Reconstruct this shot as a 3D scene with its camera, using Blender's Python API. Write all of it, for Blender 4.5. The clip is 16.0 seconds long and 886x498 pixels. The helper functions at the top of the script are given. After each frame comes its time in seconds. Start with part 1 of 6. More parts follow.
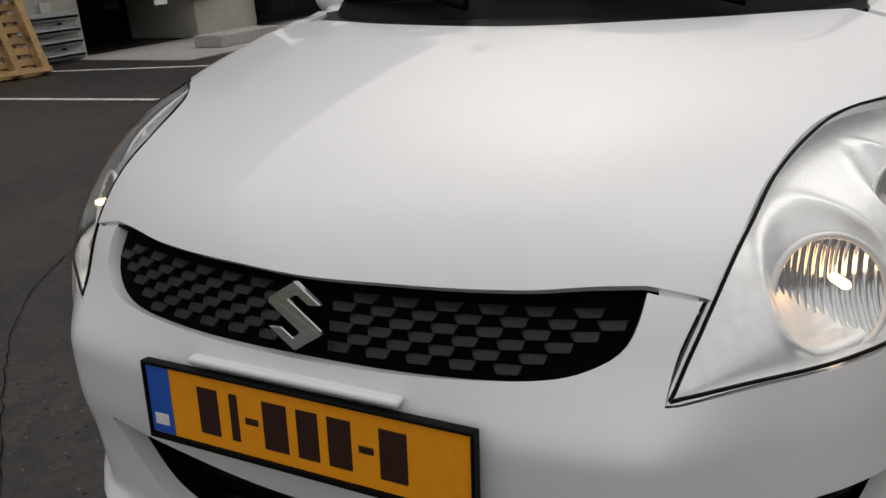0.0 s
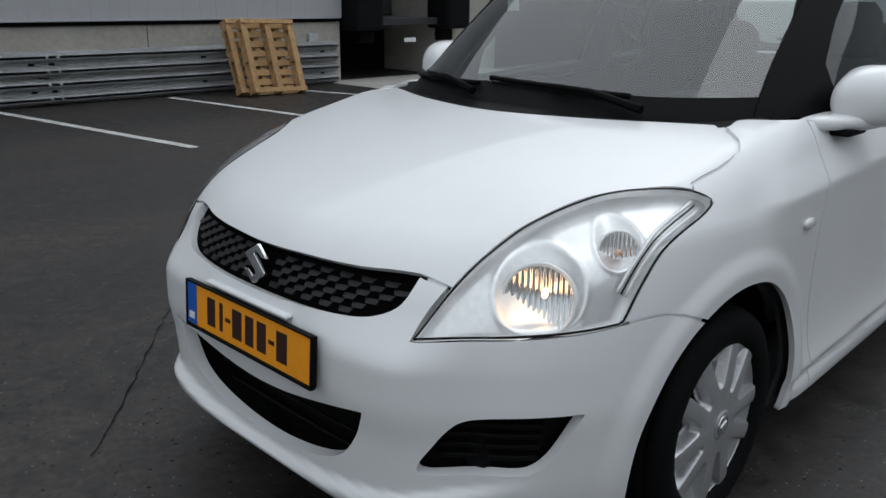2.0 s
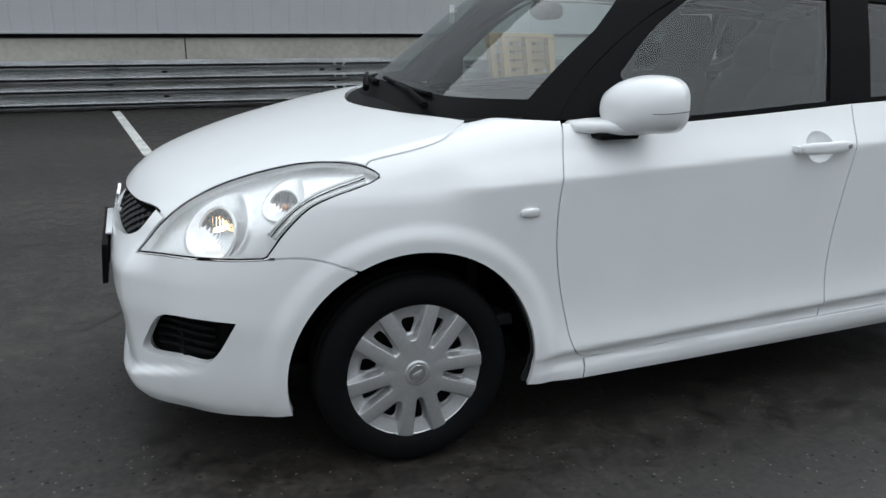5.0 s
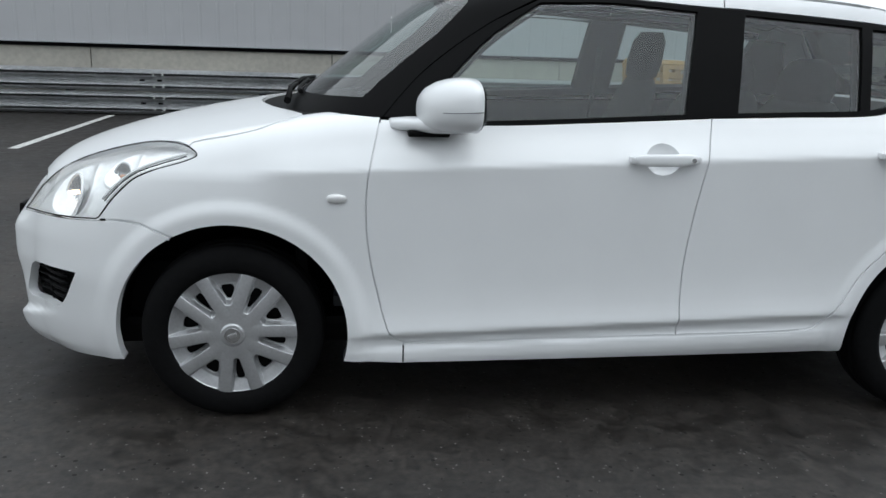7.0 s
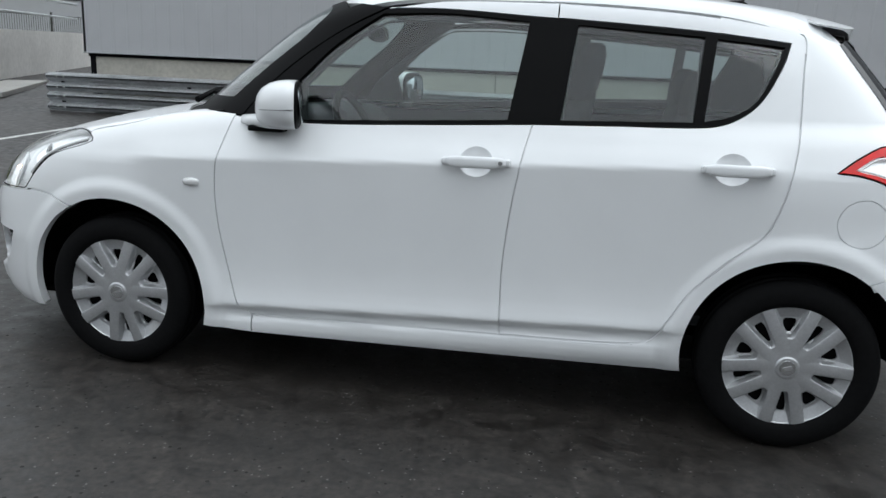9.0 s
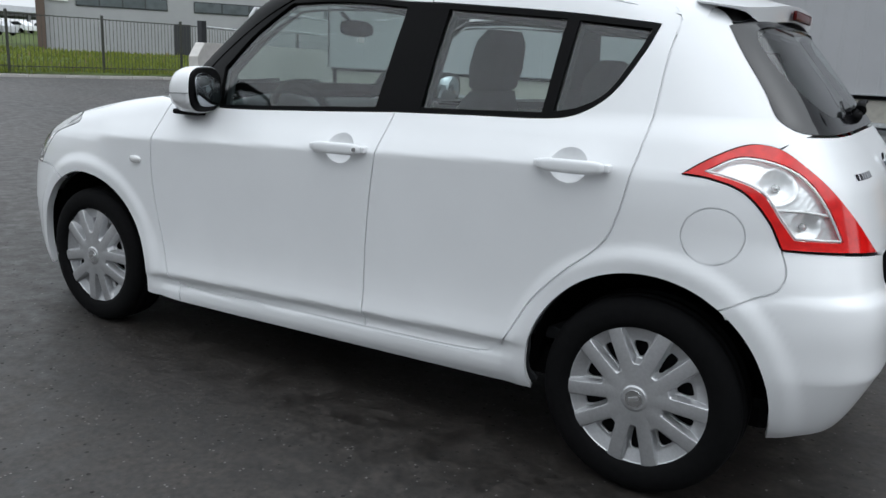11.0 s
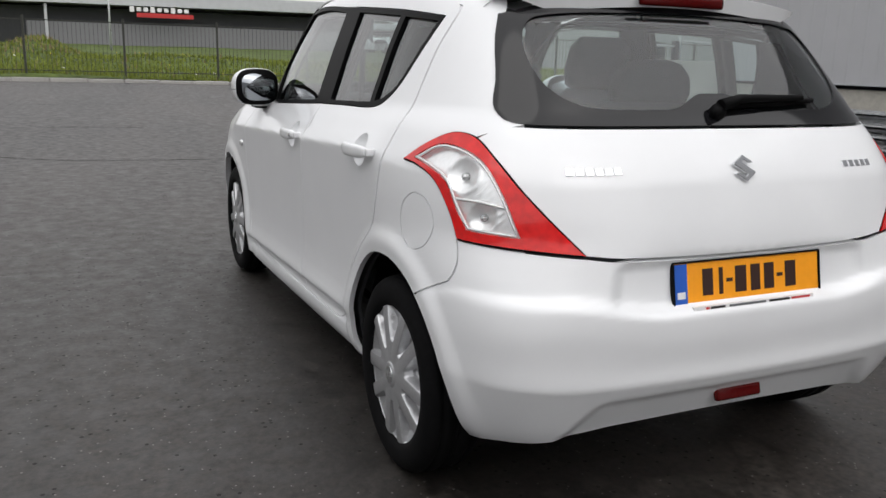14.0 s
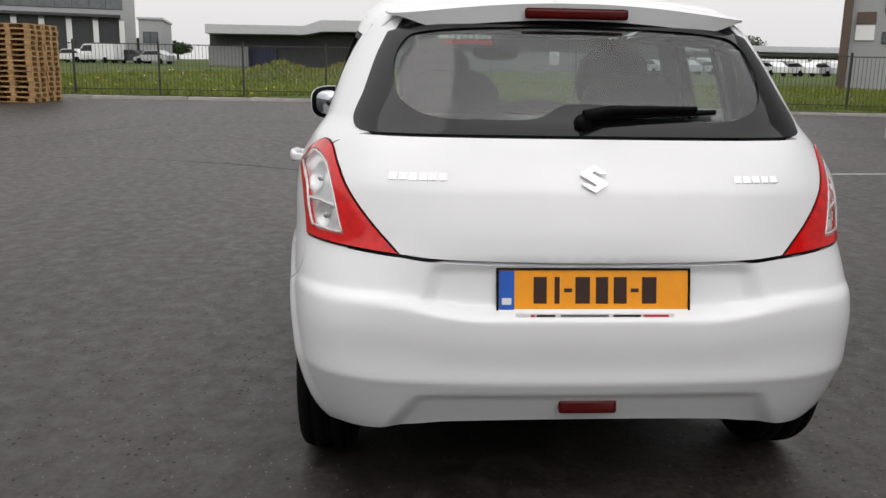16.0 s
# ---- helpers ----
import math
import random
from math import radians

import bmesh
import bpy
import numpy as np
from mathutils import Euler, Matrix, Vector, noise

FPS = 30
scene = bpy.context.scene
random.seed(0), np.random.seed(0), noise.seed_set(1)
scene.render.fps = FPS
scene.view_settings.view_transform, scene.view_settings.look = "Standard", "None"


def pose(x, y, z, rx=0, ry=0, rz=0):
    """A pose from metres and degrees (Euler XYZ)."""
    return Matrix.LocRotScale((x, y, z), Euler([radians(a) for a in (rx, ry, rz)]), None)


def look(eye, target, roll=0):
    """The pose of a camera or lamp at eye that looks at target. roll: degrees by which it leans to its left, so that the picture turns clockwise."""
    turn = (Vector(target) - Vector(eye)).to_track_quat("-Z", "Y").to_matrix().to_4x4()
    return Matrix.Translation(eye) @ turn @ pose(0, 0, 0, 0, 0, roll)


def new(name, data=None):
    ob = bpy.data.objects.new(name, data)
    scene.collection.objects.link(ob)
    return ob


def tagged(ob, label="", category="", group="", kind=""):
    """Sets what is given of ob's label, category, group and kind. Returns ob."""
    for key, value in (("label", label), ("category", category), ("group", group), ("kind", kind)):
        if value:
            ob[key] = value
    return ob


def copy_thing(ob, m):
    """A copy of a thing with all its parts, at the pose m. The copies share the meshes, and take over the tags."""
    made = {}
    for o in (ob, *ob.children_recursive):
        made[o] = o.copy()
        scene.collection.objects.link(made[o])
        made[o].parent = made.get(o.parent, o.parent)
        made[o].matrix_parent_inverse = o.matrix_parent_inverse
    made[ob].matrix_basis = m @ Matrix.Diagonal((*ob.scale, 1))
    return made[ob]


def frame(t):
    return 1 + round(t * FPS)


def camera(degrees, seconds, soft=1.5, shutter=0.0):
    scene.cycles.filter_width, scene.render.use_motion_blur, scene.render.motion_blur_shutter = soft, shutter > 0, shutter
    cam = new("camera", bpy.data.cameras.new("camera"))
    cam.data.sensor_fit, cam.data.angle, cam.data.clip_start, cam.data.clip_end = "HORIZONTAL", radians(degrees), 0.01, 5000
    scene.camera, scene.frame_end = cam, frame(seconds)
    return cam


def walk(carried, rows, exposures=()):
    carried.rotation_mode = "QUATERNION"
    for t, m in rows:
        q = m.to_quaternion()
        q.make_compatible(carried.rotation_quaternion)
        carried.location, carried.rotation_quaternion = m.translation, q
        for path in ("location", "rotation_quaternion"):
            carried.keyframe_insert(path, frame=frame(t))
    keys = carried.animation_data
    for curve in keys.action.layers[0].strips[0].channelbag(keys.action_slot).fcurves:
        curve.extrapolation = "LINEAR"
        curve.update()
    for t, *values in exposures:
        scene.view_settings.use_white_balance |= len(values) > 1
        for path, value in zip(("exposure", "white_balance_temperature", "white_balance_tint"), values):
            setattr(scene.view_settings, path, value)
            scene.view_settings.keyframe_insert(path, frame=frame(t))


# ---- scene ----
from mathutils.geometry import delaunay_2d_cdt

cam = camera(56.9, 16.0)
PATH = [
    (0, (2.773, 0.637, 1.146), (1.111, -0.235, 0.453), -3.7),
    (0.5, (2.89, 0.879, 1.184), (1.312, -0.175, 0.552), -2.6),
    (1, (2.911, 1.087, 1.201), (1.416, -0.093, 0.591), -2.3),
    (1.5, (2.976, 1.318, 1.237), (1.528, 0.067, 0.657), 0.0),
    (2, (2.973, 1.583, 1.294), (1.612, 0.239, 0.708), 0.5),
    (2.5, (2.899, 1.896, 1.313), (1.643, 0.449, 0.741), 1.1),
    (3, (2.801, 2.138, 1.306), (1.624, 0.619, 0.753), 1.0),
    (3.5, (2.603, 2.345, 1.306), (1.543, 0.742, 0.753), 0.7),
    (4, (2.363, 2.561, 1.326), (1.452, 0.873, 0.757), 0.4),
    (6.5, (1.135, 3.171, 1.249), (0.79, 1.269, 0.734), 1.7),
    (7, (0.819, 3.332, 1.253), (0.61, 1.409, 0.747), 1.9),
    (7.5, (0.519, 3.525, 1.23), (0.396, 1.588, 0.749), 2.4),
    (8, (0.179, 3.557, 1.263), (0.204, 1.619, 0.77), 2.6),
    (8.5, (-0.204, 3.568, 1.192), (-0.001, 1.627, 0.755), 2.6),
    (9, (-0.582, 3.506, 1.246), (-0.204, 1.599, 0.775), 2.3),
    (11.5, (-2.126, 2.763, 1.18), (-0.98, 1.186, 0.733), 2.8),
    (12, (-2.369, 2.569, 1.188), (-1.108, 1.087, 0.725), 2.9),
    (12.5, (-2.631, 2.358, 1.191), (-1.242, 0.999, 0.72), 2.8),
    (13, (-2.903, 2.124, 1.172), (-1.368, 0.927, 0.714), 2.6),
    (13.5, (-3.131, 1.9, 1.153), (-1.466, 0.884, 0.713), 2.3),
    (14, (-3.334, 1.628, 1.188), (-1.527, 0.797, 0.729), 1.57),
    (14.5, (-3.49, 1.305, 1.216), (-1.589, 0.7, 0.749), 0.8),
    (15, (-3.607, 1.057, 1.198), (-1.649, 0.611, 0.762), 0.7),
    (15.5, (-3.71, 0.805, 1.196), (-1.737, 0.514, 0.774), 0.8),
    (16, (-3.8, 0.536, 1.189), (-1.836, 0.404, 0.772), 1.0),
]
LIGHTING = [(0.0, -0.32, 6800, 12), (1.0, -0.32, 6650, 12), (2.0, -0.12, 6050, 8), (3.0, 0.10, 6050, 8), (4.0, 0.28, 6060, 6), (6.5, 0.48, 6030, 6), (9.0, 0.46, 6030, 6), (11.5, 0.48, 6040, 8), (13.0, 0.46, 6320, 10), (14.5, 0.38, 6600, 12), (16.0, 0.30, 6650, 12)]
walk(cam, [(t, look(eye, target, roll)) for t, eye, target, roll in PATH], LIGHTING)

# ---- light: a bright overcast sky ----
world = bpy.data.worlds.new("sky")
scene.world = world
world.use_nodes = True
wn, wl = world.node_tree.nodes, world.node_tree.links
sky = wn.new("ShaderNodeTexSky")
sky.sky_type, sky.sun_disc = "NISHITA", False
sky.sun_elevation, sky.sun_rotation = radians(48), radians(250)
sky.air_density, sky.dust_density, sky.ozone_density = 1.0, 6.0, 1.0
grey = wn.new("ShaderNodeHueSaturation")
grey.inputs["Saturation"].default_value = 0.12
wl.new(sky.outputs["Color"], grey.inputs["Color"])
cloud = wn.new("ShaderNodeMixRGB")
cloud.inputs["Fac"].default_value = 0.85
cloud.inputs["Color2"].default_value = (4.5, 4.55, 4.6, 1)
wl.new(grey.outputs["Color"], cloud.inputs["Color1"])
# an overcast sky is brighter overhead than at the horizon
way_up, height, thick, shade = wn.new("ShaderNodeTexCoord"), wn.new("ShaderNodeSeparateXYZ"), wn.new("ShaderNodeMapRange"), wn.new("ShaderNodeMixRGB")
wl.new(way_up.outputs["Generated"], height.inputs["Vector"])
wl.new(height.outputs["Z"], thick.inputs["Value"])
thick.inputs["From Min"].default_value, thick.inputs["From Max"].default_value = 0.0, 1.0
thick.inputs["To Min"].default_value, thick.inputs["To Max"].default_value = 1.02, 1.68
shade.blend_type, shade.inputs["Fac"].default_value = "MULTIPLY", 1.0
wl.new(cloud.outputs["Color"], shade.inputs["Color1"])
wl.new(thick.outputs["Result"], shade.inputs["Color2"])
wl.new(shade.outputs["Color"], wn["Background"].inputs["Color"])
wn["Background"].inputs["Strength"].default_value = 0.15
sun = new("sun", bpy.data.lights.new("sun", "SUN"))
sun.data.energy, sun.data.angle, sun.data.color = 0.3, radians(40), (1.0, 0.98, 0.95)
sun.matrix_world = look((0, 0, 20), (6, -8, 0))


# ---- materials ----
def material(name, base, rough=0.5, metal=0.0, vary=0.12, grain=30.0, bump=0.0, coat=0.0, stain=0.0, stain_scale=1.5, spec=0.5, random_tone=0.0, noise_detail=4.0):
    """A paint or solid with grain and stains in its colour and roughness, at real size."""
    m = bpy.data.materials.new(name)
    m.use_nodes = True
    n, l = m.node_tree.nodes, m.node_tree.links
    p = n["Principled BSDF"]
    p.inputs["Roughness"].default_value, p.inputs["Metallic"].default_value = rough, metal
    p.inputs["Coat Weight"].default_value, p.inputs["Coat Roughness"].default_value = coat, 0.03
    p.inputs["Specular IOR Level"].default_value = spec
    where = n.new("ShaderNodeTexCoord")
    small, large = n.new("ShaderNodeTexNoise"), n.new("ShaderNodeTexNoise")
    small.inputs["Scale"].default_value, small.inputs["Detail"].default_value = grain, noise_detail
    large.inputs["Scale"].default_value, large.inputs["Detail"].default_value = stain_scale, 6
    l.new(where.outputs["Object"], small.inputs["Vector"])
    l.new(where.outputs["Object"], large.inputs["Vector"])
    value = n.new("ShaderNodeMapRange")
    value.inputs["From Min"].default_value, value.inputs["From Max"].default_value = 0.3, 0.7
    value.inputs["To Min"].default_value, value.inputs["To Max"].default_value = 1 - vary, 1 + vary
    l.new(small.outputs["Fac"], value.inputs["Value"])
    spots = n.new("ShaderNodeMapRange")
    spots.inputs["From Min"].default_value, spots.inputs["From Max"].default_value = 0.35, 0.7
    spots.inputs["To Min"].default_value, spots.inputs["To Max"].default_value = 1.0, 1 - stain
    l.new(large.outputs["Fac"], spots.inputs["Value"])
    both = n.new("ShaderNodeMath")
    both.operation = "MULTIPLY"
    l.new(value.outputs["Result"], both.inputs[0])
    l.new(spots.outputs["Result"], both.inputs[1])
    last = both.outputs[0]
    if random_tone:
        info, tone, more = n.new("ShaderNodeObjectInfo"), n.new("ShaderNodeMapRange"), n.new("ShaderNodeMath")
        tone.inputs["To Min"].default_value, tone.inputs["To Max"].default_value = 1 - random_tone, 1 + random_tone
        l.new(info.outputs["Random"], tone.inputs["Value"])
        more.operation = "MULTIPLY"
        l.new(last, more.inputs[0])
        l.new(tone.outputs["Result"], more.inputs[1])
        last = more.outputs[0]
    tint = n.new("ShaderNodeMixRGB")
    tint.blend_type = "MULTIPLY"
    tint.inputs["Fac"].default_value = 1
    tint.inputs["Color1"].default_value = (*base, 1)
    l.new(last, tint.inputs["Color2"])
    l.new(tint.outputs["Color"], p.inputs["Base Color"])
    if bump:
        b = n.new("ShaderNodeBump")
        b.inputs["Strength"].default_value, b.inputs["Distance"].default_value = 1.0, bump
        l.new(small.outputs["Fac"], b.inputs["Height"])
        l.new(b.outputs["Normal"], p.inputs["Normal"])
    return m


def glass(name, tint, gloss=1.0, rough=0.0, ior=1.5):
    """A pane: lets light through with a tint, and mirrors by angle."""
    m = bpy.data.materials.new(name)
    m.use_nodes = True
    n, l = m.node_tree.nodes, m.node_tree.links
    n.remove(n["Principled BSDF"])
    clear, shine, mix, tilt = n.new("ShaderNodeBsdfTransparent"), n.new("ShaderNodeBsdfGlossy"), n.new("ShaderNodeMixShader"), n.new("ShaderNodeLayerWeight")
    steep, share = n.new("ShaderNodeMath"), n.new("ShaderNodeMapRange")
    clear.inputs["Color"].default_value = (*tint, 1)
    shine.inputs["Roughness"].default_value = rough
    shine.inputs["Color"].default_value = (gloss, gloss, gloss, 1)
    tilt.inputs["Blend"].default_value = 0.5
    steep.operation, steep.inputs[1].default_value = "POWER", 4.5
    l.new(tilt.outputs["Facing"], steep.inputs[0])
    l.new(steep.outputs[0], share.inputs["Value"])
    share.inputs["To Min"].default_value, share.inputs["To Max"].default_value = 2 * ((ior - 1) / (ior + 1)) ** 2, 0.95
    l.new(share.outputs["Result"], mix.inputs["Fac"])
    l.new(clear.outputs["BSDF"], mix.inputs[1])
    l.new(shine.outputs["BSDF"], mix.inputs[2])
    l.new(mix.outputs["Shader"], n["Material Output"].inputs["Surface"])
    return m


white_paint = material("white_paint", (0.78, 0.79, 0.80), 0.32, vary=0.01, grain=6, coat=0.6, stain=0.03, stain_scale=2.5)
black_plastic = material("black_plastic", (0.004, 0.004, 0.0043), 0.5, vary=0.2, grain=400, bump=0.00005, spec=0.07)
grille_backing = material("grille_backing", (0.0016, 0.0016, 0.0018), 0.8, vary=0.2, grain=200, spec=0.03)
black_gloss = material("black_gloss", (0.005, 0.005, 0.006), 0.08, vary=0.1, grain=20, spec=0.42)
grey_trim = material("grey_trim", (0.040, 0.042, 0.045), 0.65, vary=0.12, grain=300, spec=0.3)
light_trim = material("light_trim", (0.13, 0.135, 0.14), 0.75, vary=0.05, grain=250, spec=0.2)
seat_cloth = material("seat_cloth", (0.045, 0.047, 0.052), 0.9, vary=0.25, grain=350, spec=0.15)
rubber = material("rubber", (0.0042, 0.0042, 0.0046), 0.8, vary=0.25, grain=60, bump=0.0003, stain=0.2, stain_scale=6, spec=0.1)
silver_cover = material("silver_cover", (0.53, 0.535, 0.545), 0.30, metal=0.65, vary=0.06, grain=120, stain=0.15, stain_scale=8)
chrome = material("chrome", (0.75, 0.76, 0.77), 0.12, metal=1.0, vary=0.03, grain=40)
reflector = material("reflector", (0.90, 0.90, 0.90), 0.30, metal=0.6, vary=0.05, grain=60)
frost = material("frost", (0.78, 0.78, 0.78), 0.25, metal=0.3, vary=0.05, grain=60)
amber = material("amber", (0.62, 0.36, 0.24), 0.25, vary=0.05)
bulb_grey = material("bulb_grey", (0.5, 0.5, 0.5), 0.2, metal=0.7)
red_lens = material("red_lens", (0.62, 0.008, 0.007), 0.12, vary=0.16, grain=40, coat=0.35, spec=0.4)
dark_red = material("dark_red", (0.075, 0.003, 0.003), 0.2, vary=0.1, grain=60, coat=0.0, spec=0.2)
plate_yellow = material("plate_yellow", (0.93, 0.35, 0.008), 0.4, vary=0.03, grain=50, stain=0.06, stain_scale=9)
plate_ink = material("plate_ink", (0.028, 0.007, 0.003), 0.5, vary=0.03)
plate_blue = material("plate_blue", (0.015, 0.10, 0.48), 0.4, vary=0.04)
letter_black = material("letter_black", (0.012, 0.010, 0.008), 0.4)
letter_white = material("letter_white", (0.75, 0.75, 0.75), 0.45)
sticker_red = material("sticker_red", (0.50, 0.03, 0.03), 0.45)
window_pane = glass("window_pane", (0.84, 0.92, 0.90), ior=1.47)
tinted_pane = glass("tinted_pane", (0.72, 0.80, 0.79), ior=1.44)
screen_pane = glass("screen_pane", (0.58, 0.67, 0.65), ior=1.66)
dark_pane = glass("dark_pane", (0.78, 0.86, 0.85), ior=1.5)
lamp_cover = glass("lamp_cover", (0.97, 0.98, 0.98), ior=1.4)
mirror_glass = material("mirror_glass", (0.34, 0.36, 0.38), 0.02, metal=1.0, vary=0.0)


# ---- small mesh tools ----
def mesh_of(name, verts, faces, smooth=False):
    me = bpy.data.meshes.new(name)
    me.from_pydata([tuple(map(float, v)) for v in verts], [], [tuple(map(int, f)) for f in faces])
    me.update()
    if smooth:
        me.polygons.foreach_set("use_smooth", [True] * len(me.polygons))
    return me


def part(name, shape, mat, parent=None, label=""):
    """One mesh object, from a bmesh or a mesh, under its thing or part."""
    if isinstance(shape, bmesh.types.BMesh):
        me = bpy.data.meshes.new(name)
        shape.normal_update()
        shape.to_mesh(me)
        shape.free()
    else:
        me = shape
    if mat and not me.materials:
        me.materials.append(mat)
    ob = new(name, me)
    ob.parent = parent
    return tagged(ob, label) if label else ob


def thing(name, label, category, place=None, group="", kind=""):
    return tagged(put(new(name), place), label, category, group, kind)


def put(ob, m):
    if m is not None:
        ob.matrix_basis = m
    return ob


def box(sx, sy, sz, at=(0, 0, 0), bevel=0.0, turn=None, segments=2, smooth=False, bm=None):
    """A block of that size with its centre at a place, edges rounded; added to bm if given."""
    own = bmesh.new()
    bmesh.ops.create_cube(own, size=1.0)
    bmesh.ops.scale(own, vec=(sx, sy, sz), verts=own.verts)
    if bevel:
        bmesh.ops.bevel(own, geom=own.edges[:], offset=bevel, segments=segments, profile=0.6, affect="EDGES")
    if turn is not None:
        bmesh.ops.transform(own, matrix=turn, verts=own.verts)
    bmesh.ops.translate(own, vec=at, verts=own.verts)
    for f in own.faces:
        f.smooth = smooth
    return join(bm, own)


def join(bm, own):
    if bm is None:
        return own
    tmp = bpy.data.meshes.new("tmp")
    own.to_mesh(tmp)
    own.free()
    bm.from_mesh(tmp)
    bpy.data.meshes.remove(tmp)
    return bm


def tube(points, radius, sides=10, bm=None, closed=False, smooth=True):
    """A round bar along points; radius may be a list."""
    own = bmesh.new()
    pts = [Vector(p) for p in points]
    radii = radius if isinstance(radius, (list, tuple)) else [radius] * len(pts)
    rings, up = [], None
    for i, p in enumerate(pts):
        before, after = pts[i - 1] if (i or closed) else p, pts[(i + 1) % len(pts)] if (i + 1 < len(pts) or closed) else p
        way = (after - before).normalized()
        side = way.cross(up if up else Vector((0, 0, 1)))
        if side.length < 1e-3:
            side = way.cross(Vector((1, 0, 0)))
        side.normalize()
        up = side.cross(way)
        rings.append([own.verts.new(p + radii[i] * (math.cos(a) * side + math.sin(a) * up)) for a in [2 * math.pi * k / sides for k in range(sides)]])
    for i in range(len(rings) - (0 if closed else 1)):
        a, b = rings[i], rings[(i + 1) % len(rings)]
        for k in range(sides):
            own.faces.new((a[k], a[(k + 1) % sides], b[(k + 1) % sides], b[k])).smooth = smooth
    if not closed:
        own.faces.new(rings[0][::-1])
        own.faces.new(rings[-1])
    bmesh.ops.recalc_face_normals(own, faces=own.faces)
    return join(bm, own)


def turned(profile, sides=48, axis="Y", bm=None, smooth=True, closed=False):
    """A solid of revolution about an axis through the origin: profile of (along, radius)."""
    own = bmesh.new()
    rings = []
    for along, r in profile:
        ring = []
        for k in range(sides):
            a = 2 * math.pi * k / sides
            c, s = r * math.cos(a), r * math.sin(a)
            ring.append(own.verts.new({"Y": (c, along, s), "Z": (c, s, along), "X": (along, c, s)}[axis]))
        rings.append(ring)
    for i in range(len(rings) - (0 if closed else 1)):
        a, b = rings[i], rings[(i + 1) % len(rings)]
        for k in range(sides):
            own.faces.new((a[k], a[(k + 1) % sides], b[(k + 1) % sides], b[k])).smooth = smooth
    if not closed:
        own.faces.new(rings[0][::-1]).smooth = False
        own.faces.new(rings[-1]).smooth = False
    bmesh.ops.recalc_face_normals(own, faces=own.faces)
    return join(bm, own)


def prism(outline, depth, bevel=0.0, bm=None):
    """A flat shape in x and y, pulled up by depth."""
    own = bmesh.new()
    low = [own.verts.new((x, y, 0)) for x, y in outline]
    face = own.faces.new(low)
    made = bmesh.ops.extrude_face_region(own, geom=[face])
    bmesh.ops.translate(own, vec=(0, 0, depth), verts=[v for v in made["geom"] if isinstance(v, bmesh.types.BMVert)])
    bmesh.ops.recalc_face_normals(own, faces=own.faces)
    if bevel:
        bmesh.ops.bevel(own, geom=own.edges[:], offset=bevel, segments=2, affect="EDGES")
    return join(bm, own)
# ---- the car body as one smooth solid: negative inside, metres; x ahead, y to its left ----
def curve(*pairs):
    """A smooth curve through (place, value) pairs, without overshoot."""
    px, py = np.array(pairs, float).T
    order = np.argsort(px)
    px, py = px[order], py[order]
    h, d = np.diff(px), np.diff(py) / np.diff(px)
    m = np.zeros(len(px))
    m[0], m[-1] = d[0], d[-1]
    for i in range(1, len(px) - 1):
        if d[i - 1] * d[i] > 0:
            w1, w2 = 2 * h[i] + h[i - 1], h[i] + 2 * h[i - 1]
            m[i] = (w1 + w2) / (w1 / d[i - 1] + w2 / d[i])

    def at(v):
        v = np.clip(v, px[0], px[-1])
        i = np.clip(np.searchsorted(px, v) - 1, 0, len(h) - 1)
        t = (v - px[i]) / h[i]
        return (py[i] * (1 + 2 * t) * (1 - t) ** 2 + m[i] * h[i] * t * (1 - t) ** 2
                + py[i + 1] * t * t * (3 - 2 * t) + m[i + 1] * h[i] * t * t * (t - 1))
    return at


def smax(a, b, k):
    h = np.clip(0.5 + 0.5 * (a - b) / k, 0, 1)
    return b + (a - b) * h + k * h * (1 - h)


def smin(a, b, k):
    return -smax(-a, -b, k)


def soft(v, w):
    t = np.clip(0.5 + v / (2 * w), 0, 1)
    return t * t * (3 - 2 * t)


SIDE = curve((0.16, 0.760), (0.20, 0.795), (0.225, 0.809), (0.25, 0.8150), (0.270, 0.8155), (0.280, 0.812), (0.290, 0.8075), (0.312, 0.8095), (0.330, 0.827), (0.337, 0.8305), (0.345, 0.8300), (0.375, 0.8250), (0.41, 0.8205), (0.48, 0.8175), (0.60, 0.8205),
             (0.72, 0.8265), (0.83, 0.8315), (0.872, 0.8335), (0.878, 0.8325), (0.890, 0.8265), (0.91, 0.8150), (0.95, 0.790), (1.01, 0.757), (1.08, 0.72))
ENDS = curve((0.16, 0.755), (0.20, 0.786), (0.25, 0.804), (0.30, 0.814), (0.36, 0.8215), (0.44, 0.826), (0.62, 0.832), (0.75, 0.834), (0.84, 0.829), (0.865, 0.823), (0.89, 0.812), (0.95, 0.785), (1.01, 0.757), (1.08, 0.72))
NOSE = curve((0.15, 1.90), (0.19, 1.955), (0.23, 1.985), (0.30, 1.998), (0.40, 2.005), (0.50, 2.02), (0.57, 2.022), (0.64, 2.008), (0.70, 1.988), (0.76, 1.965),
             (0.82, 1.93), (0.90, 1.86), (1.0, 1.75))
NOSE_N = curve((0.2, 4.1), (0.45, 4.1), (0.56, 3.9), (0.66, 3.75), (0.80, 3.4), (1.0, 3.1))
TAIL_N = curve((0.2, 6.4), (0.5, 6.8), (0.65, 6.0), (0.78, 5.0), (1.0, 5.0))
